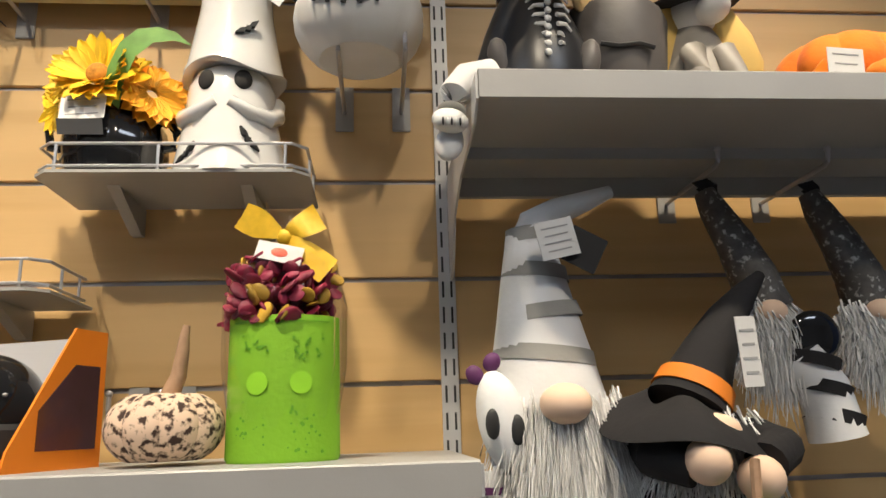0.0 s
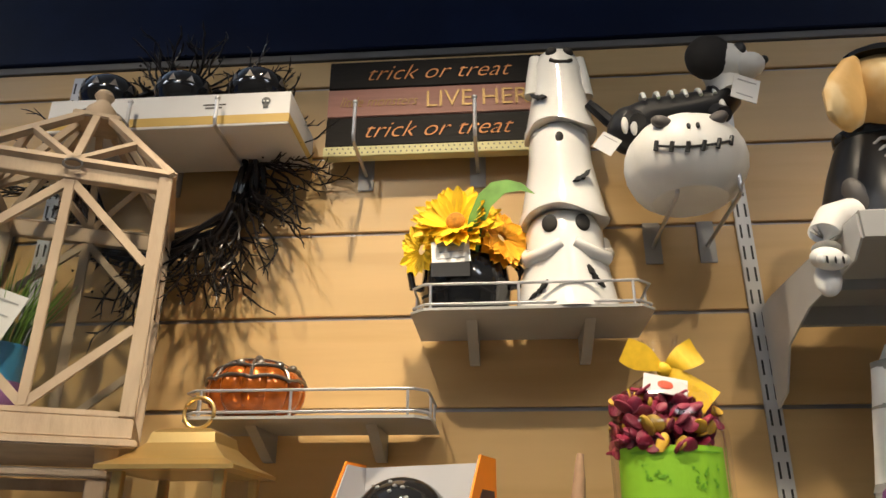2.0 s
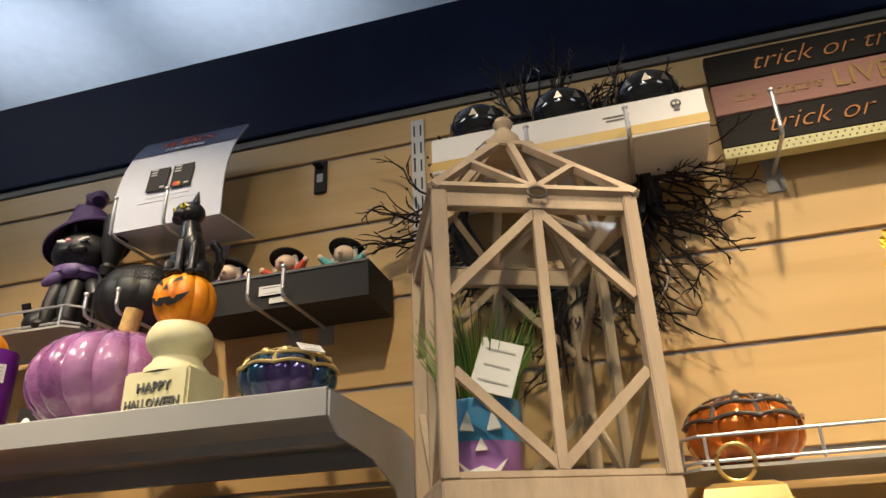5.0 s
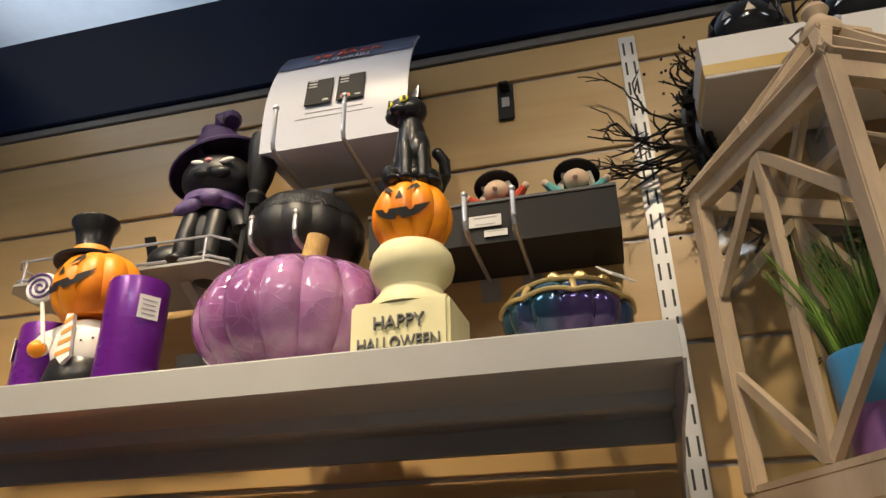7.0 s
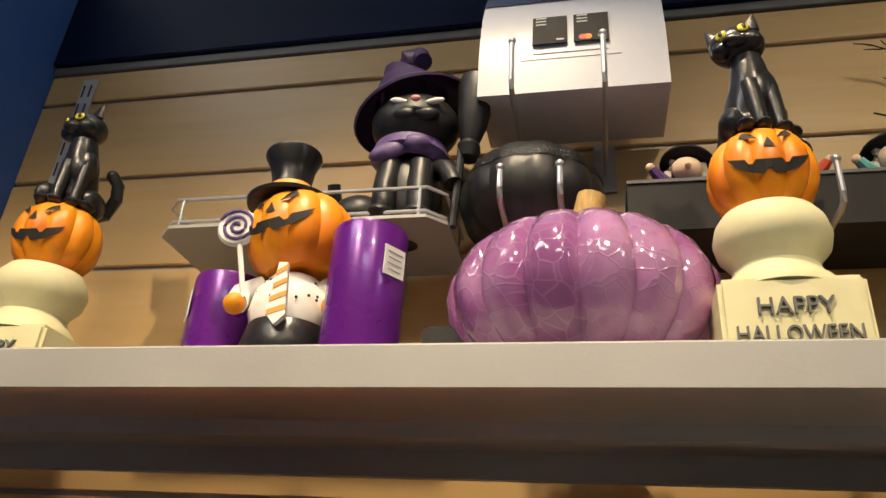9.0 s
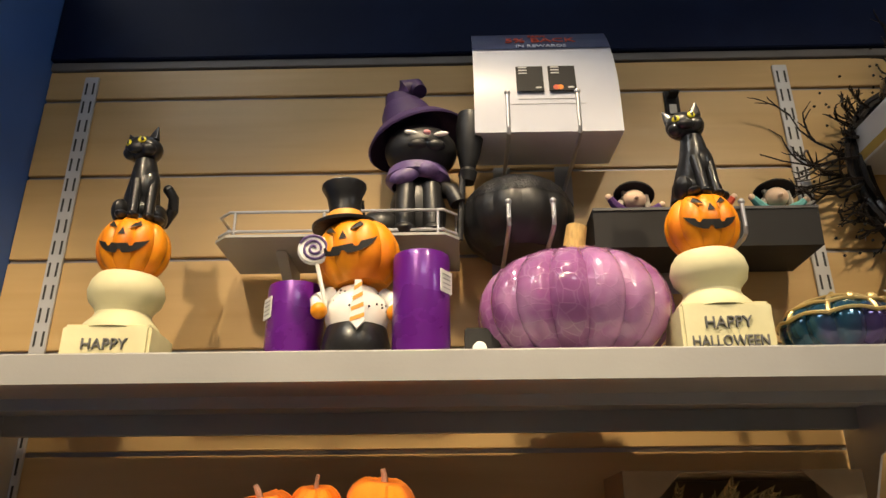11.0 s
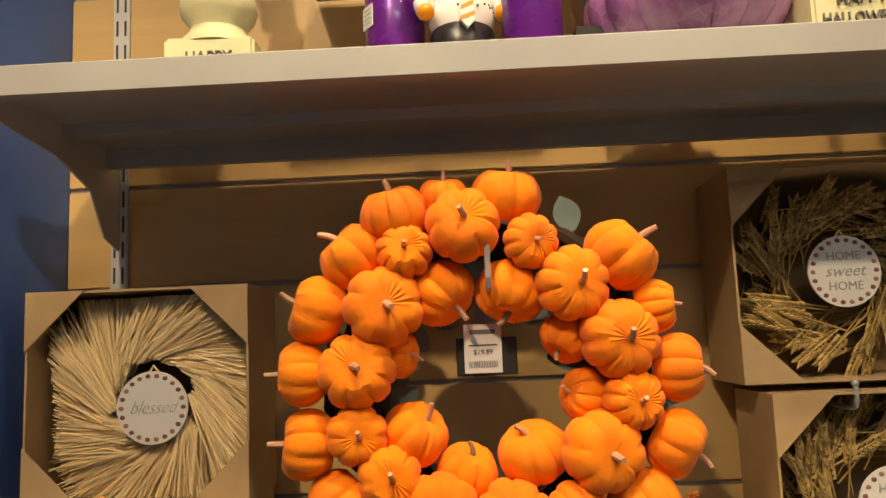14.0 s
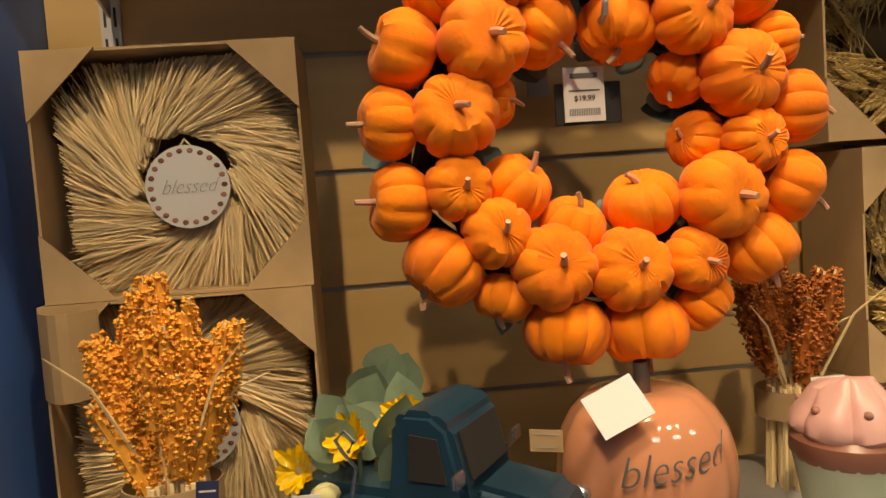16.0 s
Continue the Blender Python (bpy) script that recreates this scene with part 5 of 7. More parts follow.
# ---- salmon pumpkin ----
t = thing("ceramic_pumpkin", "glossy salmon ceramic pumpkin with script lettering", "pumpkin ornament", pose(-1.832, 0.835, 1.012))
bm = B()
gourd(bm, 0.088, 0.178, 8, 0.035, 72, dip=0.10)
part("body", bm, "salmon", t)
bm = B()
stem(bm, (0, 0, 0.158), (0.1, -0.1, 1), 0.038, 0.010, 0.007, 0.1, 10)
part("stem", bm, "pewter", t, "dark pewter stem")
words("blessed", 0.043, R(-0.002, -0.0885, 0.120, 90, -6, 4), "grey_ink", t, 0.0006, 0.4, 0.0008, bend=lambda x, y: -(0.0885 - math.sqrt(max(0.0001, 0.0885 ** 2 - x * x))) * 0.97 - y * y * 4, sx=0.8)
label_card(t, 0.050, 0.042, R(-0.046, -0.070, 0.174, -38, -24, 0), "price_tag", 0)

# ---- cupcake jar ----
t = thing("cupcake_jar", "ceramic cupcake jar with pink icing lid", "jar", pose(-1.624, 0.825, 1.012) @ Matrix.Scale(0.9, 4))
bm = B()
lathe(bm, [(0.040, 0), (0.046, 0.01), (0.058, 0.085), (0.060, 0.095)], 40, ribs=20, depth=0.03)
part("cup", bm, "mint", t, "mint fluted cup")
bm = B()
lathe(bm, [(0.059, 0.093), (0.063, 0.102), (0.062, 0.116), (0.055, 0.122)], 36)
part("cake_rim", bm, "choc", t)
bm = B()
lathe(bm, [(0.055, 0.118), (0.061, 0.126), (0.060, 0.138), (0.054, 0.148), (0.046, 0.158), (0.038, 0.168), (0.024, 0.178), (0.002, 0.183)], 60, ribs=6, depth=0.13)
for v in bm.verts:
    v.co *= 1 + 0.06 * noise.noise(v.co * 34)
part("icing_lid", bm, "pink_icing", t, "pink icing lid")
for k in range(6):
    bm = B()
    a = k * 1.05 + 0.3
    ball(bm, (0.050 * math.cos(a), 0.050 * math.sin(a), 0.152), 0.005, 8)
    part("sprinkle", bm, "plank_pink", t)
label_card(t, 0.036, 0.060, R(0.050, -0.052, 0.118, 0, 6, 12), "price_tag", 4)

# ---- glass jar with wire clip ----
t = thing("clip_jar", "clear glass jar with a wire clip lid", "jar", pose(-2.158, 0.795, 1.012))
bm = B()
lathe(bm, [(0.036, 0), (0.040, 0.006), (0.040, 0.10), (0.034, 0.115), (0.034, 0.128)], 30, cap=False)
ob = part("jar", bm, "glass", t)
bm = B()
lathe(bm, [(0.038, 0.128), (0.040, 0.132), (0.036, 0.140), (0.002, 0.144)], 30)
part("lid", bm, "glass", t)
bm = B()
tube(bm, [(0.040, -0.006, 0.108), (0.046, -0.01, 0.135), (0.036, -0.012, 0.150), (0.030, -0.012, 0.162), (0.038, -0.012, 0.170), (0.046, -0.012, 0.160), (0.040, -0.012, 0.150)], 0.002, 6)
part("wire_clip", bm, "chrome", t)
bm = B()
for k in range(9):
    ball(bm, (0.018 * math.cos(k * 2.4) * (k / 9) ** 0.5, 0.018 * math.sin(k * 2.4), 0.02 + 0.011 * k), (0.014, 0.012, 0.010), 8)
part("filling", bm, "dotted", t, "cream potpourri filling")
label_card(t, 0.024, 0.018, R(0.004, -0.0415, 0.118), "sticker", 2, "paper", "card_navy")

# ---------------- lantern bay ----------------
hook(-0.101, 2.034, 0.20, 0.05)
hook(-0.013, 2.034, 0.20, 0.05)

# sunflower cauldron
t = thing("sunflower_pot", "black glazed cauldron pot with artificial sunflowers", "flower pot", pose(-0.408, 1.015, 1.842))
bm = B()
lathe(bm, [(0.050, 0), (0.064, 0.012), (0.070, 0.045), (0.066, 0.080), (0.054, 0.098), (0.058, 0.106), (0.056, 0.110), (0.050, 0.108), (0.046, 0.095)], 44, ribs=12, depth=0.05)
part("pot", bm, "black_gloss", t)
for s in (-1, 1):
    bm = B()
    tube(bm, [(s * 0.064, -0.01, 0.05), (s * 0.080, -0.012, 0.052), (s * 0.084, -0.012, 0.075), (s * 0.072, -0.01, 0.092), (s * 0.060, -0.01, 0.090)], 0.006, 8)
    part("handle", bm, "black_gloss", t)
bm = B()
petals(bm, (-0.012, -0.052, 0.142), 26, 0.014, 0.052, 0.009, (-0.15, -0.95, 0.42), 50, 0.8)
petals(bm, (-0.012, -0.048, 0.140), 26, 0.014, 0.064, 0.010, (-0.15, -0.95, 0.42), 51, 0.45)
petals(bm, (-0.012, -0.044, 0.138), 24, 0.014, 0.070, 0.011, (-0.15, -0.95, 0.42), 55, 0.15)
petals(bm, (-0.066, -0.03, 0.108), 22, 0.008, 0.044, 0.009, (-0.7, -0.8, 0.0), 52, 0.2)
part("sunflower", bm, "sun_petal", t, "yellow fabric sunflower petals")
# Right-hand flower, its shade put into the orange petal colour.
bm = B()
petals(bm, (0.058, -0.04, 0.122), 24, 0.008, 0.050, 0.011, (0.65, -0.75, 0.25), 53, 0.1)
petals(bm, (0.056, -0.036, 0.120), 20, 0.008, 0.054, 0.011, (0.65, -0.75, 0.25), 54, -0.2)
part("shaded_flower", bm, "shaded_petal", t, "sunflower petals coloured orange for shade")
bm = B()
ball(bm, (-0.012, -0.052, 0.143), (0.015, 0.008, 0.015), 16)
part("flower_centre", bm, "seed", t)
bm = B()
rows = []
for p in ((0.012, -0.062, 0.100), (0.020, -0.074, 0.135), (0.034, -0.078, 0.168), (0.054, -0.074, 0.190), (0.078, -0.066, 0.198), (0.100, -0.060, 0.194)):
    rows.append(p)
side = [bm.verts.new((x - 0.011, y, z + 0.006)) for x, y, z in rows]
other = [bm.verts.new((x + 0.009, y + 0.005, z - 0.011)) for x, y, z in rows]
for k in range(5):
    bm.faces.new((side[k], side[k + 1], other[k + 1], other[k]))
part("leaf", bm, "green_leaf", t, "green ribbon leaf")
label_card(t, 0.056, 0.040, R(-0.018, -0.074, 0.085, -16, -4, 0), lines=3)
bm = B()
cube(bm, -0.028, 0.028, 0, 0.0012, -0.010, 0.010)
part("tag_fold", bm, "grey_ink", t, smooth=False, at=R(-0.018, -0.078, 0.056, 24, 0, 0))


# ghost stack
def ghost_profile(h, top, low):
    return [(low * 1.00, 0.0), (low * 0.99, 0.006), (low * 0.94, h * 0.08), ((low * 0.55 + top * 0.45) * 0.97, h * 0.30), (top * 1.03, h * 0.58), (top, h * 0.78), (top * 0.86, h * 0.90), (top * 0.5, h * 0.985), (0.003, h)]


t = thing("ghost_stack", "stack of three white ceramic ghosts with bats", "figurine", pose(-0.255, 1.022, 1.842))
z = 0.0
for idx, (h, top, low, dx, turn) in enumerate(((0.176, 0.061, 0.084, 0.0, 0), (0.180, 0.050, 0.072, 0.002, -4), (0.166, 0.041, 0.060, 0.006, 6))):
    zz = (0.0, 0.158, 0.318)[idx]
    bm = B()
    lathe(bm, ghost_profile(h, top, low), 48)
    for v in bm.verts:
        a = math.atan2(v.co.y, v.co.x)
        k = v.co.z / h
        v.co.x *= 1 + 0.025 * math.sin(5 * a) * (1 - k)
        v.co.y *= 1 + 0.04 * math.sin(4 * a + 1) * (1 - k)
        if idx and k < 0.03:
            v.co.z += 0.008 * math.sin(3 * a + idx)
        front = math.exp(-((a + math.pi / 2) / 0.9) ** 2)
        ridge = math.exp(-((k - 0.47 - 0.06 * math.cos(3.2 * (a + math.pi / 2))) / 0.07) ** 2) * front
        v.co.x *= 1 + 0.07 * ridge
        v.co.y *= 1 + 0.10 * ridge
    g = part("ghost", bm, "ceramic_white", t, at=R(dx, 0, zz, 0, 0, turn))
    prof = ghost_profile(h, top, low)

    def on_g(ang, k, out=1.0):
        r = float(np.interp(k * h, [p[1] for p in prof], [p[0] for p in prof])) * out
        return Vector((r * math.sin(ang), -r * math.cos(ang), k * h))

    for s in (-1, 1):
        bm = B()
        if idx == 0:
            tube(bm, [on_g(s * 1.75, 0.72, 0.96), on_g(s * 1.45, 0.58, 0.99), on_g(s * 1.0, 0.49, 1.0), on_g(s * 0.55, 0.50, 1.02), on_g(s * 0.14, 0.58, 1.0)], 0.0145, 12, 0.010)
        elif idx == 1:
            tube(bm, [on_g(s * 1.5, 0.86, 0.9), on_g(s * 0.95, 0.84, 0.95), on_g(s * 0.35, 0.88, 0.94)], 0.008, 10, 0.005)
        else:
            tube(bm, [on_g(s * 1.5, 0.45, 0.96), on_g(s * 1.45, 0.65, 1.0), on_g(s * 1.4, 0.90, 1.05)], 0.015, 12, 0.011)
        part("arm" if idx != 1 else "brow", bm, "ceramic_white", g)
        if idx != 1:
            bm = B()
            c = on_g(s * 0.42, 0.78 if idx == 0 else 0.88, 0.985)
            ball(bm, c, (0.0125, 0.0055, 0.0155) if idx == 0 else (0.010, 0.006, 0.009), 16, pose(0, 0, 0, 0, s * 16, 0) @ pose(0, 0, 0, -14, 0, math.degrees(s * 0.42)))
            part("eye_hole", bm, "hole", g, "dark eye hole")
    bm = B()
    if idx == 1:
        ball(bm, (0, -top * 1.0, h * 0.72), (0.007, 0.005, 0.011), 12)
        part("mouth_hole", bm, "hole", g, "dark mouth hole")
    elif idx == 2:
        tube(bm, [on_g(-0.45, 0.76), on_g(-0.24, 0.725), on_g(0, 0.715), on_g(0.24, 0.725), on_g(0.45, 0.76)], 0.0036, 8)
        part("mouth_hole", bm, "hole", g, "dark smile")
    else:
        bm.free()
    bats = {0: ((-0.045, 0.16, 35), (0.036, 0.26, -50)), 1: ((0.032, 0.30, 38),), 2: ((-0.042, 0.32, -30),)}[idx]
    for bx, bz, turn2 in bats:
        rr = low * 0.90
        yy = -math.sqrt(max(0.0004, rr * rr - bx * bx)) - 0.0015
        bm = B()
        pts = [(-0.024, 0.004), (-0.012, 0.007), (-0.003, 0.003), (0, 0.006), (0.003, 0.003), (0.012, 0.007), (0.024, 0.004), (0.016, -0.001), (0.011, -0.004), (0.006, -0.001), (0, -0.007), (-0.006, -0.001), (-0.011, -0.004), (-0.016, -0.001)]
        prism(bm, pts, -0.0016, 0.004)
        part("bat", bm, "bat", g, "black bat print", smooth=False, at=R(bx, yy, h * bz, 0, turn2 * -1, math.degrees(math.asin(bx / rr))) @ pose(0, 0, 0, -8, 0, 0) @ Matrix.Diagonal((0.85, 1, 0.7, 1)))

# white pumpkin with skeleton dog
t = thing("skeleton_dog_pumpkin", "white stitched pumpkin with a skeleton dog lying on it", "figurine", pose(-0.074, 0.955, 1.992, 0, 0, -4))
bm = B()
gourd(bm, 0.090, 0.138, 9, 0.035, 72, dip=0.12)
pk = part("pumpkin", bm, "matte_white", t, "white stitched pumpkin")
bm = B()


def on_pk(a, k, out=1.01):
    ang = math.asin(2 * k - 1)
    r = 0.090 * math.cos(ang) ** 0.72 * out
    return Vector((r * math.sin(a), -r * math.cos(a), 0.138 * k))


tube(bm, [on_pk(-0.62 + 0.124 * i, 0.38 + 0.10 * abs(-1 + 0.2 * i) ** 2) for i in range(11)], 0.0018, 6)
part("mouth_line", bm, "bat", pk)
for i in range(6):
    a = -0.6 + 0.24 * i
    kk = 0.38 + 0.10 * (a / 0.62) ** 2
    bm = B()
    tube(bm, [on_pk(a - 0.02, kk - 0.05), on_pk(a + 0.02, kk + 0.05)], 0.0034, 6)
    part("stitch", bm, "bat", pk)
for s in (-1, 1):
    bm = B()
    c = on_pk(s * 0.50, 0.76)
    ball(bm, c, (0.016, 0.010, 0.010), 12, pose(0, 0, 0, 0, -s * 25, 0))
    part("eye", bm, "grey_stone", pk, "dark eye patch")
    bm = B()
    ball(bm, on_pk(s * 0.07, 0.62), (0.003, 0.002, 0.005), 8)
    part("nostril", bm, "bat", pk)
bm = B()
ball(bm, (0, -0.01, 0.134), (0.030, 0.022, 0.006), 14)
part("leaf_top", bm, "green_leaf", pk)
bm = B()
tube(bm, [(-0.078, 0.020, 0.150), (-0.04, 0.020, 0.168), (0.02, 0.018, 0.172), (0.060, 0.014, 0.176), (0.074, 0.010, 0.195)], 0.034, 18, 0.030)
ball(bm, (-0.072, 0.018, 0.148), (0.036, 0.036, 0.040), 16)
tube(bm, [(-0.10, 0.025, 0.170), (-0.125, 0.02, 0.196), (-0.135, 0.015, 0.204)], 0.010, 8, 0.007)
for x in (-0.070, 0.055):
    tube(bm, [(x, -0.012, 0.150), (x + 0.004, -0.030, 0.135)], 0.016, 10, 0.013)
dg = part("dog_body", bm, "dog_black", t, "black dog body with painted bones")
for k in range(6):
    bm = B()
    x = -0.050 + 0.021 * k
    tube(bm, [(x, 0.018 + 0.037 * math.sin(q), 0.170 + 0.037 * math.cos(q)) for q in (0.1, -0.35, -0.8, -1.25)], 0.0042, 8, 0.003)
    part("rib", bm, "bone", dg, "painted white rib")
for x, zz in ((-0.085, 0.132), (-0.072, 0.128), (0.060, 0.150), (0.052, 0.138)):
    bm = B()
    ball(bm, (x, -0.026, zz), (0.0055, 0.006, 0.015), 10)
    part("leg_bone", bm, "bone", dg)
bm = B()
ball(bm, (0.078, -0.006, 0.238), (0.040, 0.036, 0.034), 20)
ball(bm, (0.108, -0.018, 0.226), (0.026, 0.024, 0.020), 16)
tube(bm, [(0.074, 0.0, 0.222), (0.080, 0.0, 0.19)], 0.028, 14, 0.026)
hd = part("dog_head", bm, "matte_white", t, "white dog head")
bm = B()
ball(bm, (0.052, -0.022, 0.245), (0.036, 0.026, 0.038), 16)
part("ear", bm, "black_cloth", hd, "black ear")
bm = B()
ball(bm, (0.132, -0.022, 0.232), 0.007, 10)
part("nose", bm, "bat", hd)
bm = B()
ball(bm, (0.096, -0.034, 0.248), (0.010, 0.006, 0.011), 12)
part("eye_ring", bm, "bat", hd)
label_card(t, 0.040, 0.050, R(0.096, -0.030, 0.178, -10, 20, 10), lines=2)
label_card(t, 0.034, 0.030, R(-0.112, -0.010, 0.112, 0, 40, -10), lines=1)

# trick or treat sign
t = thing("treat_sign", "three stacked wooden boards lettered trick or treat", "sign", pose(-0.462, 1.075, 2.182))
for i, mm in enumerate(("plank_black", "plank_pink", "plank_black")):
    bm = B()
    cube(bm, -0.196, 0.196, -0.010, 0.010, 0.060 * i + 0.0008, 0.060 * i + 0.0592, 0.0015)
    b = part("board", bm, mm, t, "", smooth=False)
    if i != 1:
        words("trick or treat", 0.046, R(0.0, -0.0112, 0.060 * i + 0.030) @ FACE, "copper_ink", b, 0.0004, 0.45, 0.0007, sx=1.06)
    else:
        words("little monsters", 0.030, R(-0.105, -0.0112, 0.030 + 0.060) @ FACE, "gold_ink", b, 0.0004, 0.4, 0.0005, sx=0.80)
        words("LIVE HERE", 0.048, R(0.085, -0.0112, 0.030 + 0.060) @ FACE, "gold_ink", b, 0.0004, sx=0.98)
bm = B()
cube(bm, -0.198, 0.198, -0.012, 0.010, -0.020, -0.0005, 0.001)
strip = part("dotted_base", bm, "dotted", t, "cream dotted base strip", smooth=False)
bm = B()
for k in range(40):
    for j in range(2):
        lathe(bm, [(0.0005, 0), (0.0016, 0), (0.0016, 0.0006), (0.0005, 0.0006)], 6, R(-0.192 + k * 0.0098 + 0.0049 * j, -0.0122, -0.006 - 0.008 * j, 90, 0, 0))
part("dots", bm, "grey_ink", strip)
hook(-0.590, 2.186, 0.125, 0.075)
hook(-0.390, 2.186, 0.125, 0.075)

# box of votives
t = thing("votive_box", "white carton with gold band holding black votive holders", "carton", pose(-0.893, 0.945, 2.158))
bm = B()
cube(bm, -0.205, 0.205, 0, 0.150, 0, 0.062, 0.001)
c = part("carton", bm, "box_white", t, smooth=False)
bm = B()
cube(bm, -0.2056, 0.2056, -0.0006, 0.1506, 0.004, 0.020)
part("gold_band", bm, "gold_band", c, smooth=False)
bm = B()
ball(bm, (0.165, -0.001, 0.044), (0.0075, 0.0012, 0.0075), 12)
cube(bm, 0.161, 0.169, -0.0016, 0, 0.032, 0.038)
part("skull_print", bm, "grey_ink", c)
bm = B()
for s in (-1, 1):
    ball(bm, (0.165 + s * 0.003, -0.0024, 0.043), (0.002, 0.0008, 0.0025), 8)
part("skull_eyes", bm, "paper", c)
bm = B()
cube(bm, 0.060, 0.098, -0.0012, 0, 0.040, 0.042)
cube(bm, 0.064, 0.092, -0.0012, 0, 0.034, 0.036)
part("print", bm, "grey_stone", c, smooth=False)
hook(-0.945, 2.186, 0.19, 0.05)
hook(-0.800, 2.186, 0.19, 0.05)
for k, x in enumerate((-1.028, -0.894, -0.762)):
    v = thing("votive_holder", "shiny black pumpkin votive holder with cut-out face", "candle holder", pose(x, 0.994, 2.220) @ Matrix.Scale(1.12, 4), "black votives")
    bm = B()
    lathe(bm, [(0.028, 0), (0.040, 0.012), (0.044, 0.030), (0.040, 0.048), (0.028, 0.058), (0.026, 0.060), (0.024, 0.056)], 28)
    b = part("cup", bm, "black_gloss", v)
    for a in (-1.2, -0.6, 0.0, 0.6, 1.2):
        bm = B()
        q = R(0.0432 * math.sin(a), -0.0432 * math.cos(a), 0.034, 0, 0, math.degrees(a))
        prism(bm, [(-0.006, -0.004), (0.006, -0.004), (0, 0.008)], -0.001, 0.001, m=q)
        part("cutout", bm, "pewter", b, "triangular cut-out", smooth=False)

# black twig wreath
t = thing("twig_wreath", "black glittered twig wreath hanging on the wall", "wreath", pose(-0.940, 1.070, 2.150))
rnd = random.Random(33)
bm = B()
for s in range(10):
    ph, rr = rnd.uniform(0, 6), rnd.uniform(0.142, 0.172)
    tube(bm, [((rr + 0.008 * math.sin(4 * k * math.pi / 24 + ph)) * math.cos(k * math.pi / 24), 0.014 * math.sin(3 * k * math.pi / 24 + ph), (rr + 0.008 * math.sin(4 * k * math.pi / 24 + ph)) * math.sin(k * math.pi / 24)) for k in range(49)], 0.0055, 5)
part("ring", bm, "twig_black", t)
bm = B()


def twig(p, d, L, r, depth):
    pts = [p]
    for k in range(4):
        d = (d + Vector((rnd.uniform(-1, 1), rnd.uniform(-0.7, 0.5), rnd.uniform(-1, 1))) * 0.33).normalized()
        p = p + d * L / 4
        if p.y > 0.03:
            p.y = 0.03
        pts.append(p)
        if depth and rnd.random() < 0.62:
            twig(p, (d + Vector((rnd.uniform(-1, 1), rnd.uniform(-0.6, 0.3), rnd.uniform(-1, 1))) * 0.8).normalized(), L * 0.42, r * 0.7, depth - 1)
    tube(bm, pts, r, 4, r * 0.45)


def reach(a):
    """Twigs are long at the lower side and in one tuft, short elsewhere."""
    if math.cos(a) < -0.25:
        return 1.15 if abs((a % (2 * math.pi)) - math.pi) < 0.16 else 0.33
    return 0.8 if math.sin(a) > 0.2 else 1.0


for k in range(165):
    a = 2 * math.pi * k / 165 + rnd.uniform(-0.05, 0.05)
    if 0.62 < (a % (2 * math.pi)) / math.pi < 0.75:
        continue
    p = Vector((0.165 * math.cos(a), rnd.uniform(-0.02, 0.015), 0.165 * math.sin(a)))
    b = a - 0.55 * (1 if math.cos(a) > 0 else -0.4) + rnd.uniform(-0.5, 0.5)
    twig(p, Vector((math.cos(b), rnd.uniform(-0.3, 0.1), math.sin(b))), rnd.uniform(0.08, 0.135) * reach(a), 0.0031, 2)
tagged(part("twig", bm, "twig_black", t, "branching black twigs"), kind="stuff")
bm = B()
for k in range(120):
    a = rnd.uniform(0, 2 * math.pi)
    rr = rnd.uniform(0.17, 0.25)
    ball(bm, (rr * math.cos(a), rnd.uniform(-0.03, 0.01), rr * math.sin(a)), 0.0024, 6)
tagged(part("beads", bm, "black_gloss", t, "shiny black beads"), kind="stuff")


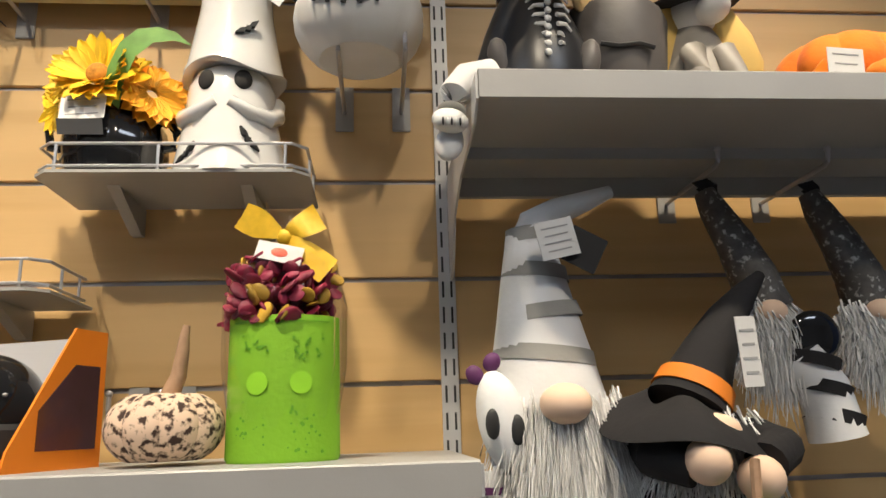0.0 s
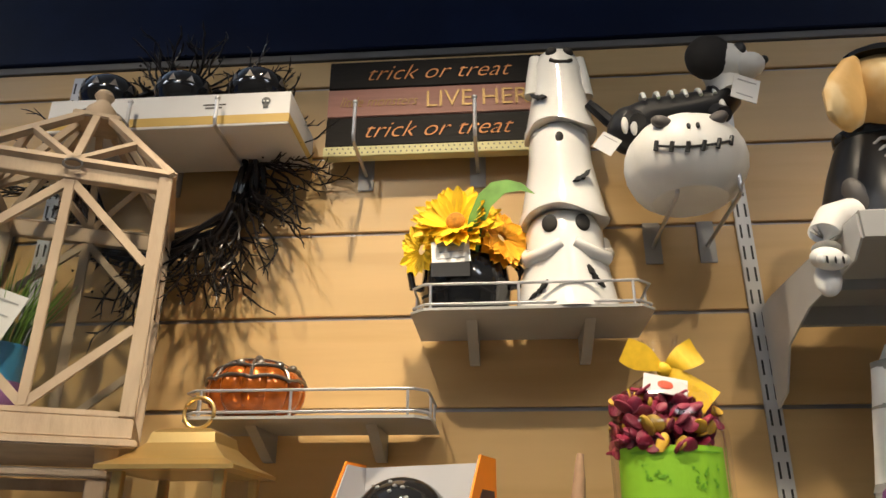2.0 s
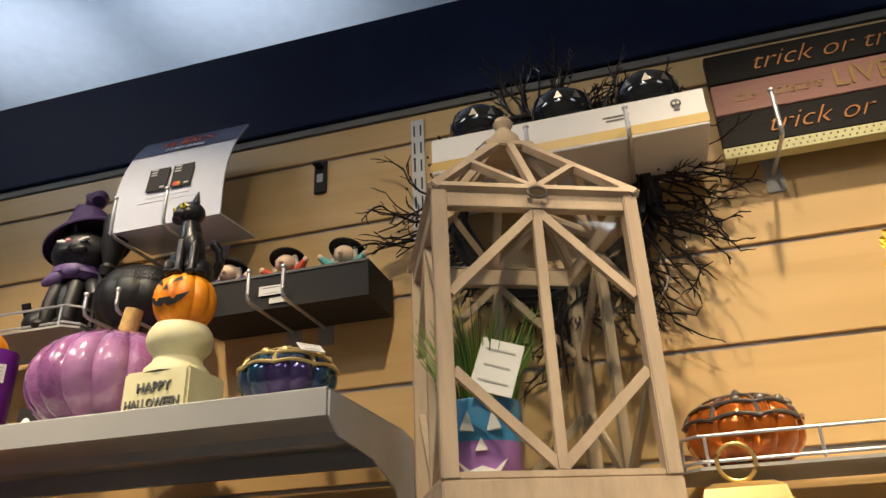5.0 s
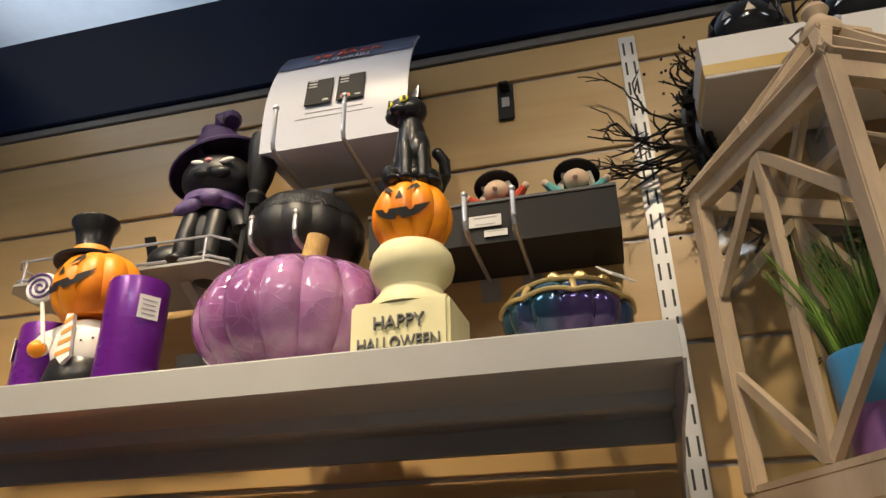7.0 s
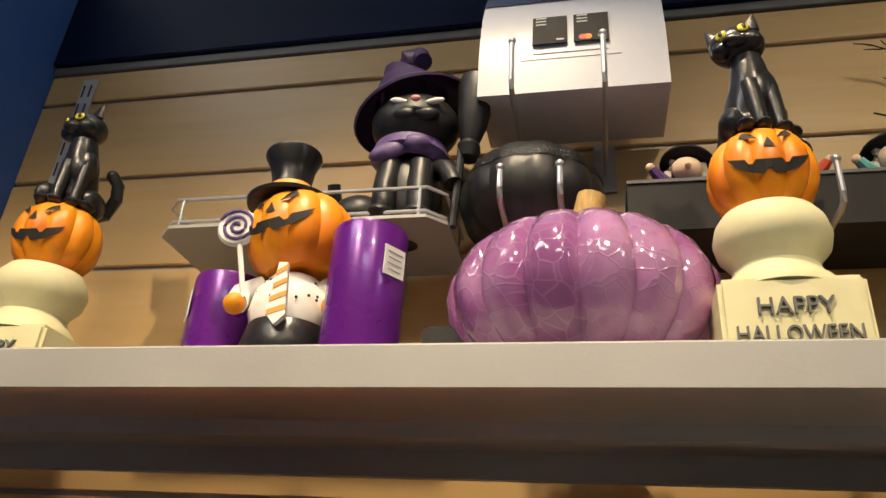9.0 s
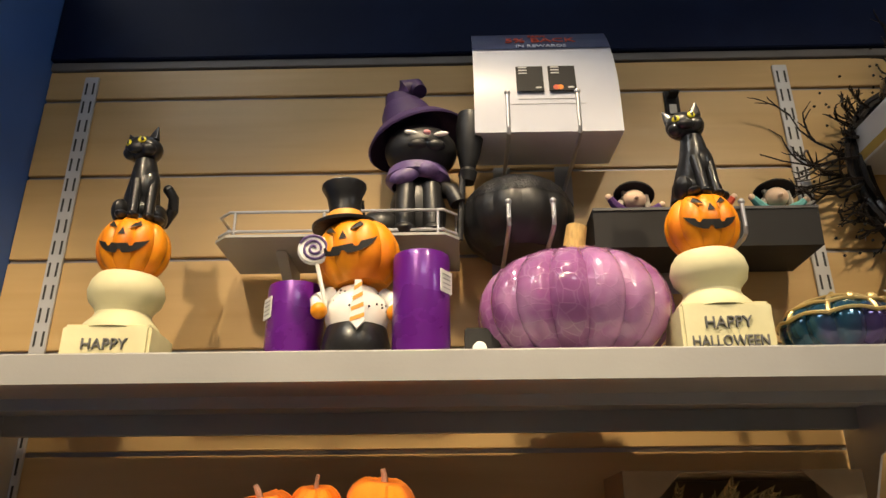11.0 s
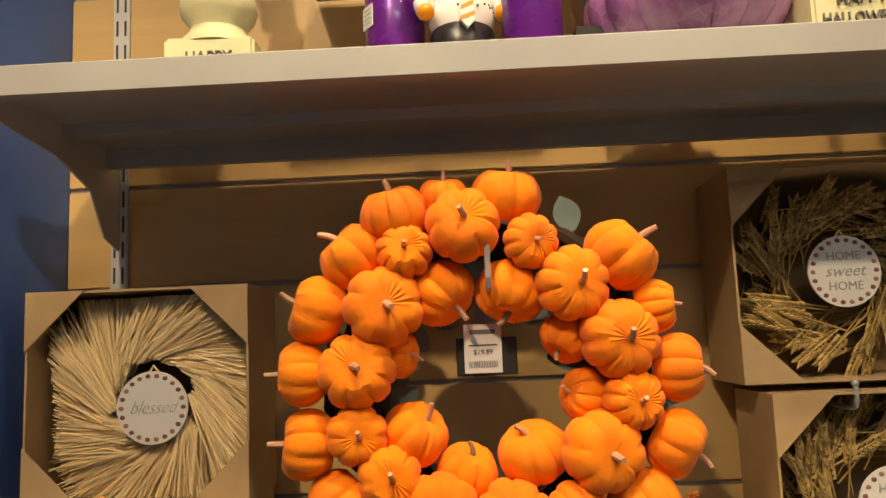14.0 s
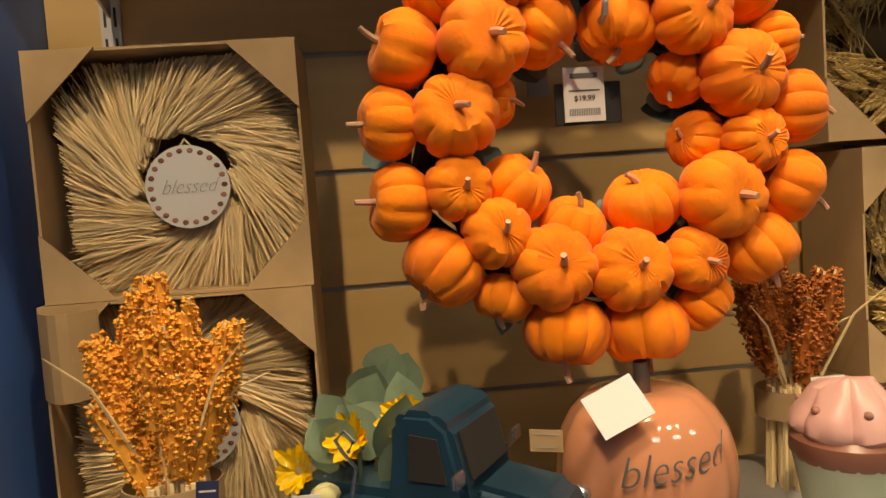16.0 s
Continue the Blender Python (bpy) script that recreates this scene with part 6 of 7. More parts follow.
# wooden lantern
def wood_lantern(place, turn):
    t = thing("wooden_lantern", "weathered wooden house lantern with glass sides", "lantern", pose(*place, 0, 0, turn))
    H0, a, w = 0.369, 0.127, 0.009
    bm = B()
    cube(bm, -a - 0.008, a + 0.008, -a - 0.008, a + 0.008, 0, 0.010, 0.002)
    part("base_board", bm, "wood_grey", t, smooth=False)
    bm = B()
    cube(bm, -a, a, -a, a, 0.0102, 0.036, 0.002)
    part("plinth", bm, "wood_grey", t, smooth=False)
    for sx in (-1, 1):
        for sy in (-1, 1):
            bm = B()
            cube(bm, sx * (a - w) - w, sx * (a - w) + w, sy * (a - w) - w, sy * (a - w) + w, 0.0365, H0, 0.0015)
            part("post", bm, "wood_grey", t, smooth=False)
            bm = B()
            prism(bm, [(sx * (a - 0.012), 0), (sx * (a - 0.040), 0), (sx * (a - 0.036), -0.022), (sx * (a - 0.014), -0.022)], sy * (a - 0.024) - 0.010, sy * (a - 0.024) + 0.010)
            part("foot", bm, "wood_grey", t, smooth=False)
    for k in range(4):
        q = pose(0, 0, 0, 0, 0, 90 * k)
        bm = B()
        i = a - 2 * w
        cube(bm, -i, i, -a + 0.003, -a + 0.017, H0 - 0.022, H0, 0.001, q)
        part("side_rail", bm, "wood_grey", t, smooth=False)
        bm = B()
        cube(bm, -i, i, -a + 0.003, -a + 0.017, 0.0365, 0.044, 0.001, q)
        part("side_rail", bm, "wood_grey", t, smooth=False)
        bm = B()
        cube(bm, -0.006, 0.006, -a + 0.004, -a + 0.014, 0.044, H0 - 0.022, 0.001, q)
        part("mullion", bm, "wood_grey", t, smooth=False)
        for s in (-1, 1):
            for (x0, z0, x1, z1) in ((s * i, H0 - 0.13, 0, H0 - 0.022), (s * i, 0.15, 0, 0.046)):
                bm = B()
                d = Vector((x1 - x0, 0, z1 - z0)).normalized() * 0.0055
                n = (-d.z, d.x)
                prism(bm, [(x0 + n[0], z0 + n[1]), (x1 + n[0], z1 + n[1]), (x1 - n[0], z1 - n[1]), (x0 - n[0], z0 - n[1])], -a + 0.005, -a + 0.013, m=q)
                part("brace", bm, "wood_grey", t, smooth=False)
        bm = B()
        cube(bm, -i, i, -a + 0.018, -a + 0.020, 0.044, H0 - 0.022, 0, q)
        part("pane", bm, "glass", t, "clear glass pane", smooth=False)
        # roof truss of this side, leaning in to the apex
        rise, inn = 0.128, a - 0.030
        lean = q @ R(0, -a + 0.002, H0) @ pose(0, 0, 0, -math.degrees(math.atan2(inn, rise)), 0, 0)
        Ls = math.hypot(rise, inn)
        for (x0, z0, x1, z1, ww) in ((-a, 0, -0.022, Ls, 0.006), (a, 0, 0.022, Ls, 0.006), (-a, 0.004, a, 0.004, 0.006), (0, 0, 0, Ls, 0.005), (0, 0.004, -a * 0.55, Ls * 0.55, 0.0045), (0, 0.004, a * 0.55, Ls * 0.55, 0.0045)):
            bm = B()
            d = Vector((x1 - x0, 0, z1 - z0)).normalized() * ww
            n = (-d.z, d.x)
            prism(bm, [(x0 + n[0], z0 + n[1]), (x1 + n[0], z1 + n[1]), (x1 - n[0], z1 - n[1]), (x0 - n[0], z0 - n[1])], -0.006, 0.004, m=lean)
            part("roof_bar", bm, "wood_grey", t, smooth=False)
    bm = B()
    zt = H0 + 0.128
    cube(bm, -0.034, 0.034, -0.034, 0.034, zt, zt + 0.009, 0.002)
    lathe(bm, [(0.020, zt + 0.009), (0.024, zt + 0.020), (0.022, zt + 0.030), (0.012, zt + 0.042), (0.010, zt + 0.046), (0.015, zt + 0.056), (0.011, zt + 0.064), (0.003, zt + 0.067)], 22)
    part("finial", bm, "wood_grey", t, "turned wooden finial")
    bm = B()
    tube(bm, [(-0.036, 0, zt + 0.004), (-0.042, 0, zt + 0.012), (-0.03, 0.0, zt + 0.024), (-0.022, 0, zt + 0.030)], 0.0018, 6)
    tube(bm, [(0.036, 0, zt + 0.004), (0.042, 0, zt + 0.012), (0.03, 0.0, zt + 0.024), (0.022, 0, zt + 0.030)], 0.0018, 6)
    part("wire_handle", bm, "pewter", t)
    bm = B()
    tube(bm, [(0.012 * math.cos(k * 0.6), -a - 0.005, H0 - 0.004 + 0.007 * math.sin(k * 0.6)) for k in range(12)], 0.002, 6)
    part("clasp", bm, "pewter", t, "wire clasp")
    return t


wood_lantern((-0.975, 0.898, 1.637), 24)
# wooden riser under the lantern
t = thing("wooden_riser", "weathered wooden stand under the lantern", "stand", pose(-0.975, 0.898, 1.483, 0, 0, 24))
for sx in (-1, 1):
    for sy in (-1, 1):
        bm = B()
        cube(bm, sx * 0.095 - 0.012, sx * 0.095 + 0.012, sy * 0.095 - 0.012, sy * 0.095 + 0.012, 0, 0.120, 0.002)
        part("leg", bm, "wood_grey", t, smooth=False)
for k in range(4):
    bm = B()
    cube(bm, -0.108, 0.108, -0.112, -0.094, 0.1205, 0.131, 0.002, pose(0, 0, 0, 0, 0, 90 * k) @ R(0, 0, 0.0003 * (k % 2) - 0.0003))
    part("top_bar", bm, "wood_grey", t, smooth=False)

# grass pot in the lantern
t = thing("grass_pot", "blue and lilac jack-o-lantern pot with artificial grass", "plant pot", pose(-1.022, 0.848, 1.6735, 0, 0, 10) @ Matrix.Scale(1.16, 4))
bm = B()
lathe(bm, [(0.034, 0), (0.037, 0.004), (0.039, 0.042)], 30)
part("pot_base", bm, "pot_lilac", t, "lilac lower half")
bm = B()
lathe(bm, [(0.0392, 0.042), (0.041, 0.080), (0.040, 0.083), (0.036, 0.082), (0.034, 0.070)], 30)
b = part("pot_rim", bm, "pot_blue", t, "blue upper half")
for pts in ([(-0.020, 0.052), (-0.006, 0.050), (-0.012, 0.070)], [(0.006, 0.050), (0.020, 0.052), (0.012, 0.070)], [(-0.006, 0.032), (0.006, 0.032), (0, 0.044)], [(-0.024, 0.024), (-0.012, 0.014), (0, 0.018), (0.012, 0.014), (0.024, 0.024), (0.012, 0.006), (-0.012, 0.006)]):
    bm = B()
    prism(bm, pts, -0.0425, -0.034)
    part("face_cutout", bm, "white_paint", b, smooth=False)
bm = B()
rnd = random.Random(44)
for k in range(170):
    a, q = rnd.uniform(0, 6.28), 0.032 * math.sqrt(rnd.random())
    p = Vector((q * math.cos(a), q * math.sin(a), 0.070))
    L = rnd.uniform(0.07, 0.125)
    d = Vector((math.cos(a) * q * 9, math.sin(a) * q * 9, 1)).normalized()
    tube(bm, [p, p + d * L * 0.5, p + d * L + Vector((math.cos(a), math.sin(a), -0.5)) * 0.012], 0.0017, 3, 0.0004)
tagged(part("grass", bm, "grass", t, "green plastic grass"), kind="stuff")
label_card(t, 0.042, 0.055, R(0.020, -0.052, 0.108, -8, 18, 0), "hang_tag", 3)

# amber pumpkin on rail shelf
web_pumpkin("amber_pumpkin", "amber mercury glass pumpkin with pewter web cap", (-0.722, 1.022, 1.694), 0.073, 0.092, "amber_glass", "pewter")

# gold lantern
t = thing("gold_lantern", "gold metal lantern with stepped roof and ring", "lantern", pose(-0.750, 0.890, 1.483))


def square(r, z):
    return (r * math.sqrt(2), z)


bm = B()
q45 = pose(0, 0, 0, 0, 0, 45)
lathe(bm, [square(0.084, 0.128), square(0.084, 0.133), square(0.066, 0.142), square(0.052, 0.154), square(0.046, 0.160), square(0.043, 0.163), square(0.040, 0.176), square(0.030, 0.182), square(0.002, 0.184)], 4, q45)
part("roof", bm, "gold", t, "stepped gold roof", smooth=False)
bm = B()
tube(bm, [(0.020 * math.cos(k * math.pi / 12), 0, 0.206 + 0.020 * math.sin(k * math.pi / 12)) for k in range(25)], 0.0026, 8)
part("ring", bm, "gold", t)
for sx in (-1, 1):
    for sy in (-1, 1):
        bm = B()
        cube(bm, sx * 0.062 - 0.006, sx * 0.062 + 0.006, sy * 0.062 - 0.006, sy * 0.062 + 0.006, 0.012, 0.1275, 0.001)
        part("post", bm, "gold", t, smooth=False)
bm = B()
cube(bm, -0.074, 0.074, -0.074, 0.074, 0, 0.0118, 0.002)
part("base", bm, "gold", t, smooth=False)
for k in range(4):
    bm = B()
    cube(bm, -0.056, 0.056, -0.064, -0.0625, 0.012, 0.1275, 0, pose(0, 0, 0, 0, 0, 90 * k))
    part("pane", bm, "glass", t, smooth=False)
bm = B()
lathe(bm, [(0.026, 0.0122), (0.026, 0.07), (0.003, 0.071)], 20)
part("candle", bm, "salmon", t, "peach pillar candle")

# orange carton with black globe
t = thing("orange_carton", "open orange Halloween carton with grey inside", "carton", pose(-0.478, 0.900, 1.483, 0, 0, -20))
for s in (-1, 1):
    bm = B()
    prism(bm, [(-0.075, 0), (0.060, 0), (0.060, 0.150), (0.010, 0.150), (-0.070, 0.020)], s * 0.095 - 0.0015, s * 0.095 + 0.0015, "x")
    side = part("side_panel", bm, "orange_card", t, "orange printed side", smooth=False)
    bm = B()
    prism(bm, [(-0.035, 0.020), (0.050, 0.020), (0.050, 0.110), (0.012, 0.110), (-0.035, 0.060)], s * 0.0972 - 0.0004, s * 0.0972 + 0.0004, "x")
    part("picture", bm, "photo_dark", side, "dark printed picture", smooth=False)
bm = B()
cube(bm, -0.0932, 0.0932, 0.057, 0.060, 0, 0.146)
part("inside_back", bm, "grey_card", t, "grey inside", smooth=False)
for s in (-1, 1):
    bm = B()
    prism(bm, [(-0.066, 0.012), (0.056, 0.012), (0.056, 0.146), (0.010, 0.146)], s * 0.0925 - 0.0006, s * 0.0925 + 0.0006, "x")
    part("inside_lining", bm, "grey_card", t, smooth=False)
bm = B()
cube(bm, -0.0932, 0.0932, -0.075, 0.0568, 0, 0.012)
part("carton_base", bm, "orange_card", t, smooth=False)
t2 = thing("black_globe", "glossy black globe lamp in the orange carton", "ornament", pose(-0.481, 0.890, 1.4955, 0, 0, -20))
bm = B()
lathe(bm, [(0.060, 0), (0.066, 0.004), (0.066, 0.030), (0.060, 0.036)], 32)
part("stand", bm, "black_matte", t2)
bm = B()
ball(bm, (0, 0, 0.055), (0.062, 0.062, 0.058), 30)
part("globe", bm, "black_gloss", t2)
bm = B()
rnd = random.Random(9)
for k in range(16):
    a, e = rnd.uniform(-1.4, 1.4), rnd.uniform(0.1, 1.1)
    c = Vector((0.0622 * math.sin(a) * math.cos(e), -0.0622 * math.cos(a) * math.cos(e), 0.055 + 0.0582 * math.sin(e)))
    ball(bm, c, (0.003, 0.003, 0.0022), 6)
tagged(part("sparkle_print", bm, "faint_ink", t2, "silver print on the globe"), kind="stuff")

# leopard pumpkin
t = thing("leopard_pumpkin", "leopard print fabric pumpkin with dried stem", "pumpkin ornament", pose(-0.283, 0.872, 1.483))
bm = B()
gourd(bm, 0.063, 0.080, 9, 0.08, 63, dip=0.16)
part("body", bm, "leopard", t)
bm = B()
tube(bm, [(0, 0, 0.056), (0.004, 0, 0.075), (0.012, 0, 0.095), (0.015, 0, 0.122), (0.016, 0, 0.137), (0.018, 0, 0.150)], 0.012, 10, 0.004)
part("stem", bm, "stem", t, "tall dried stem")
hook(-0.385, 1.5766, 0.12, 0.03)
hook(-0.322, 1.5766, 0.12, 0.03)

# lime bag with potpourri
t = thing("lime_bag", "lime green felt pot holding bagged potpourri", "gift bag", pose(-0.158, 0.880, 1.483))
bm = B()
lathe(bm, [(0.060, 0), (0.062, 0.004), (0.061, 0.155), (0.0595, 0.155), (0.0585, 0.006), (0.002, 0.006)], 40, squash=0.75)
felt = part("felt_pot", bm, "lime", t)


def on_felt(a, z):
    return R(0.0618 * math.sin(a), -0.0618 * 0.75 * math.cos(a), z, 0, 0, math.degrees(a) * 0.8)


for s in (-1, 1):
    bm = B()
    lathe(bm, [(0.001, 0), (0.012, 0), (0.012, 0.0008), (0.001, 0.0008)], 20, on_felt(s * 0.38, 0.082) @ pose(0, 0, 0, 90, 0, 0))
    part("eye_hole", bm, "lime_light", felt, "round eye hole")
bm = B()
rnd = random.Random(5)
for k in range(90):
    a, zz = rnd.uniform(-0.85, 0.85), rnd.choice((rnd.uniform(0.01, 0.065), rnd.uniform(0.105, 0.135)))
    if abs(a) < 0.2:
        a += 0.35
    s = rnd.uniform(0.0008, 0.0021)
    lathe(bm, [(0.0003, 0), (s, 0), (s, 0.0006), (0.0003, 0.0006)], 7, on_felt(a, zz) @ pose(0, 0, 0, 90, 0, 0))
for k in range(36):
    lathe(bm, [(0.0003, 0), (0.0011, 0), (0.0011, 0.0006), (0.0003, 0.0006)], 6, on_felt(-0.95 + 1.9 * k / 35, 0.148) @ pose(0, 0, 0, 90, 0, 0))
tagged(part("perforation", bm, "lime_dark", felt, "punched dots"), kind="stuff")
bm = B()
mu = B()
for k in range(760):
    a, q, zz = rnd.uniform(0, 6.28), math.sqrt(rnd.random()), rnd.uniform(0.05, 0.224)
    rr = (0.046 if zz < 0.150 else 0.064) * (1 if zz < 0.19 else math.sqrt(max(0.05, 1 - ((zz - 0.19) / 0.045) ** 2)))
    c = (rr * q * math.cos(a) - 0.004, rr * 0.75 * q * math.sin(a), zz)
    ball(mu if rnd.random() < 0.16 else bm, c, (rnd.uniform(0.008, 0.015), rnd.uniform(0.002, 0.005), rnd.uniform(0.006, 0.012)), 6, Euler((rnd.random() * 6, rnd.random() * 6, 0)).to_matrix().to_4x4())
tagged(part("petals_burgundy", bm, "burgundy", t, "burgundy potpourri"), kind="stuff")
tagged(part("petals_mustard", mu, "mustard", t, "mustard potpourri"), kind="stuff")
bm = B()
lathe(bm, [(0.057, 0.02), (0.070, 0.10), (0.071, 0.17), (0.060, 0.215), (0.030, 0.240), (0.014, 0.250), (0.020, 0.275), (0.026, 0.295)], 40, ribs=13, depth=0.10, cap=False, squash=0.78)
part("cellophane", bm, "film", t, "clear cellophane bag")
bm = B()
for sgn, tip in ((-1, (-0.048, -0.03, 0.272)), (1, (0.040, -0.03, 0.270)), (1, (0.050, -0.03, 0.205))):
    c, e = Vector((0, -0.018, 0.248)), Vector(tip)
    d = (e - c)
    n = Vector((-d.z, 0, d.x)).normalized()
    rows = []
    for k in range(6):
        u = k / 5
        w = 0.004 + 0.013 * math.sin(min(1, u * 1.1) * math.pi * 0.6)
        rows.append([bm.verts.new(c + d * u + n * w * s + Vector((0, -0.006 * math.sin(u * 5 + s), 0))) for s in (-1, 0, 1)])
    for ra, rb in zip(rows, rows[1:]):
        for j in (0, 1):
            bm.faces.new((ra[j], ra[j + 1], rb[j + 1], rb[j]))
ball(bm, (0, -0.018, 0.248), (0.010, 0.008, 0.010), 10)
part("bow", bm, "bow", t, "yellow organza bow")
bm = B()
cube(bm, -0.026, 0.026, -0.001, 0.0005, -0.012, 0.012, 0.0004)
tag = part("tag", bm, "paper", t, "white tag with orange leaf", smooth=False, at=R(-0.004, -0.032, 0.226, -20, 12, 0))
bm = B()
ball(bm, (0, -0.0012, 0), (0.010, 0.0008, 0.006), 10)
part("leaf_print", bm, "card_red", tag)

# ---------------- right bay: beagle and shelf ----------------
t = thing("beagle_statue", "beagle statue in a skeleton costume at the shelf edge", "statue", pose(0.145, 0.865, 1.890, 0, 0, 0))
bm = B()
lathe(bm, [(0.060, 0), (0.075, 0.015), (0.076, 0.05), (0.060, 0.10), (0.046, 0.135), (0.036, 0.155)], 26, squash=0.85)
body = part("body", bm, "dog_black", t, "black costume body")
bm = B()
for k in range(6):
    for s in (-1, 1):
        z0 = 0.128 - 0.014 * k
        w = 0.026 if k < 4 else 0.017
        rr = 0.050 + 0.003 * k
        tube(bm, [(0.012 + s * 0.007, -rr * 0.98, z0), (0.012 + s * w * 0.7, -rr * 0.90, z0 + 0.002), (0.012 + s * w, -rr * 0.80, z0 - 0.004)], 0.0030, 6, 0.0018)
for k in range(8):
    ball(bm, (0.012 - 0.0012 * k, -0.0475 - 0.0026 * k, 0.132 - 0.0125 * k), (0.0045, 0.003, 0.0045), 8)
part("rib_print", bm, "bone", body, "painted white rib cage")
for s in (-1, 1):
    bm = B()
    ball(bm, (s * 0.052 + 0.006, -0.034, 0.045), (0.016, 0.020, 0.034), 14, pose(0, 0, 0, 0, s * 14, 0))
    part("shoulder_print", bm, "grey_stone", body)
bm = B()
hm = R(0.010, -0.040, 0.204, 4, 0, 30)
ball(bm, hm @ Vector((0, 0, 0.0)), (0.052, 0.048, 0.050), 24)
hd = part("head", bm, "dog_tan", t, "tan beagle head")
bm = B()
ball(bm, hm @ Vector((0.004, -0.042, -0.020)), (0.032, 0.032, 0.024), 18)
for s in (-1, 1):
    ball(bm, hm @ Vector((s * 0.022, -0.046, -0.030)), (0.017, 0.018, 0.014), 12)
tube(bm, [hm @ Vector((0.002, -0.040, 0.0)), hm @ Vector((0, -0.044, 0.045))], 0.012, 8, 0.005)
part("muzzle", bm, "matte_white", hd, "white muzzle")
bm = B()
ball(bm, hm @ Vector((0.006, -0.074, -0.010)), (0.012, 0.008, 0.009), 12)
part("nose", bm, "bat", hd, "black nose")
for s in (-1, 1):
    bm = B()
    ball(bm, hm @ Vector((s * 0.022, -0.041, 0.014)), (0.0075, 0.005, 0.0065), 12)
    part("eye", bm, "choc", hd, "brown eye")
    bm = B()
    em = hm @ R(s * 0.048, -0.004, 0.026, 0, s * -26, 0)
    lathe(bm, [(0.006, 0.01), (0.020, -0.01), (0.034, -0.055), (0.036, -0.085), (0.022, -0.110), (0.004, -0.116)], 16, em, squash=0.35)
    part("ear", bm, "dog_tan", hd, "long tan ear")
bm = B()
tube(bm, [hm @ Vector((0.042, -0.058, -0.034)), hm @ Vector((-0.03, -0.066, -0.040))], 0.007, 8)
for s in (-0.034, 0.046):
    for dz in (-0.006, 0.007):
        ball(bm, hm @ Vector((s, -0.060, -0.036 + dz)), 0.0085, 10)
part("bone", bm, "matte_white", hd, "white bone in its mouth")
bm = B()
lathe(bm, [(0.047, 0.036), (0.044, 0.044), (0.026, 0.054), (0.002, 0.056)], 22, hm @ R(0, 0.0, 0.004, 8, 0, 0))
tube(bm, [hm @ Vector((0.046, -0.02, 0.02)), hm @ Vector((0.062, -0.03, 0.008)), hm @ Vector((0.058, -0.034, 0.0))], 0.007, 8)
hat = part("cap", bm, "black_gloss", hd, "small black cap")
bm = B()
ball(bm, hm @ Vector((0.006, -0.034, 0.053)), (0.012, 0.008, 0.006), 10)
part("skull_badge", bm, "bone", hat)
bm = B()
lathe(bm, [(0.040, 0.146), (0.043, 0.150), (0.043, 0.158), (0.038, 0.162)], 24, squash=0.9)
part("collar", bm, "black_gloss", t)
bm = B()
tube(bm, [(-0.062, -0.040, 0.024), (-0.092, -0.052, 0.014), (-0.108, -0.060, -0.008), (-0.112, -0.066, -0.030)], 0.022, 16, 0.0165)
ball(bm, (-0.116, -0.074, -0.046), (0.021, 0.019, 0.014), 18, pose(0, 0, 0, 30, 0, 20))
leg = part("hanging_paw", bm, "matte_white", t, "white paw hanging over the edge")
bm = B()
ball(bm, (-0.116, -0.064, -0.068), (0.016, 0.010, 0.024), 16, pose(0, 0, 0, -12, 14, 0))
part("sole", bm, "bone", leg, "beige sole of the paw")
for k in range(4):
    bm = B()
    ball(bm, (-0.130 + k * 0.0095, -0.088 + 0.0012 * k, -0.052), (0.0052, 0.006, 0.0070), 10)
    part("toe", bm, "matte_white", leg)
for k in range(3):
    bm = B()
    ball(bm, (-0.1252 + k * 0.0095, -0.0925 + 0.0012 * k, -0.054), (0.0012, 0.002, 0.005), 8)
    part("claw_line", bm, "bat", leg)

# grey box behind and plush on the right shelf
t = thing("grey_resin_pot", "dark grey resin skull pot on the shelf", "pot", pose(0.262, 0.922, 1.890) @ Matrix.Scale(1.15, 4))
bm = B()
lathe(bm, [(0.052, 0), (0.060, 0.010), (0.066, 0.06), (0.072, 0.115), (0.070, 0.122), (0.060, 0.120)], 28)
for v in bm.verts:
    v.co *= 1 + 0.05 * noise.noise(v.co * 22)
part("pot", bm, "grey_stone", t)
bm = B()
tube(bm, [(-0.03, -0.066, 0.072), (-0.01, -0.069, 0.068), (0.012, -0.069, 0.071), (0.03, -0.066, 0.068)], 0.003, 6)
part("brow_line", bm, "bat", t)
t = thing("hound_figure", "grey hound figure with yellow ears and black witch hat", "figurine", pose(0.372, 0.900, 1.890))
bm = B()
lathe(bm, [(0.056, 0), (0.060, 0.02), (0.048, 0.07), (0.036, 0.11), (0.026, 0.13)], 24)
for q in (-1, 1):
    tube(bm, [(q * 0.020, -0.040, 0.08), (q * 0.024, -0.056, 0.04), (q * 0.025, -0.060, 0.006)], 0.017, 10, 0.015)
part("body", bm, "hound_grey", t, "grey-beige body")
for q in (-1, 1):
    bm = B()
    lathe(bm, [(0.006, 0.01), (0.018, -0.01), (0.030, -0.055), (0.030, -0.095), (0.018, -0.122), (0.004, -0.128)], 16, R(q * 0.036, -0.010, 0.165, 0, q * -16, 0), squash=0.4)
    part("ear", bm, "straw_yellow", t, "long yellow ear")
bm = B()
ball(bm, (0.012, -0.044, 0.140), (0.022, 0.026, 0.018), 14)
snout = part("snout", bm, "bone", t, "pale snout")
bm = B()
ball(bm, (0.014, -0.070, 0.148), (0.008, 0.006, 0.006), 10)
part("nose", bm, "bat", snout)
bm = B()
ball(bm, (0, -0.006, 0.150), 0.034, 18)
part("head", bm, "bone", t)
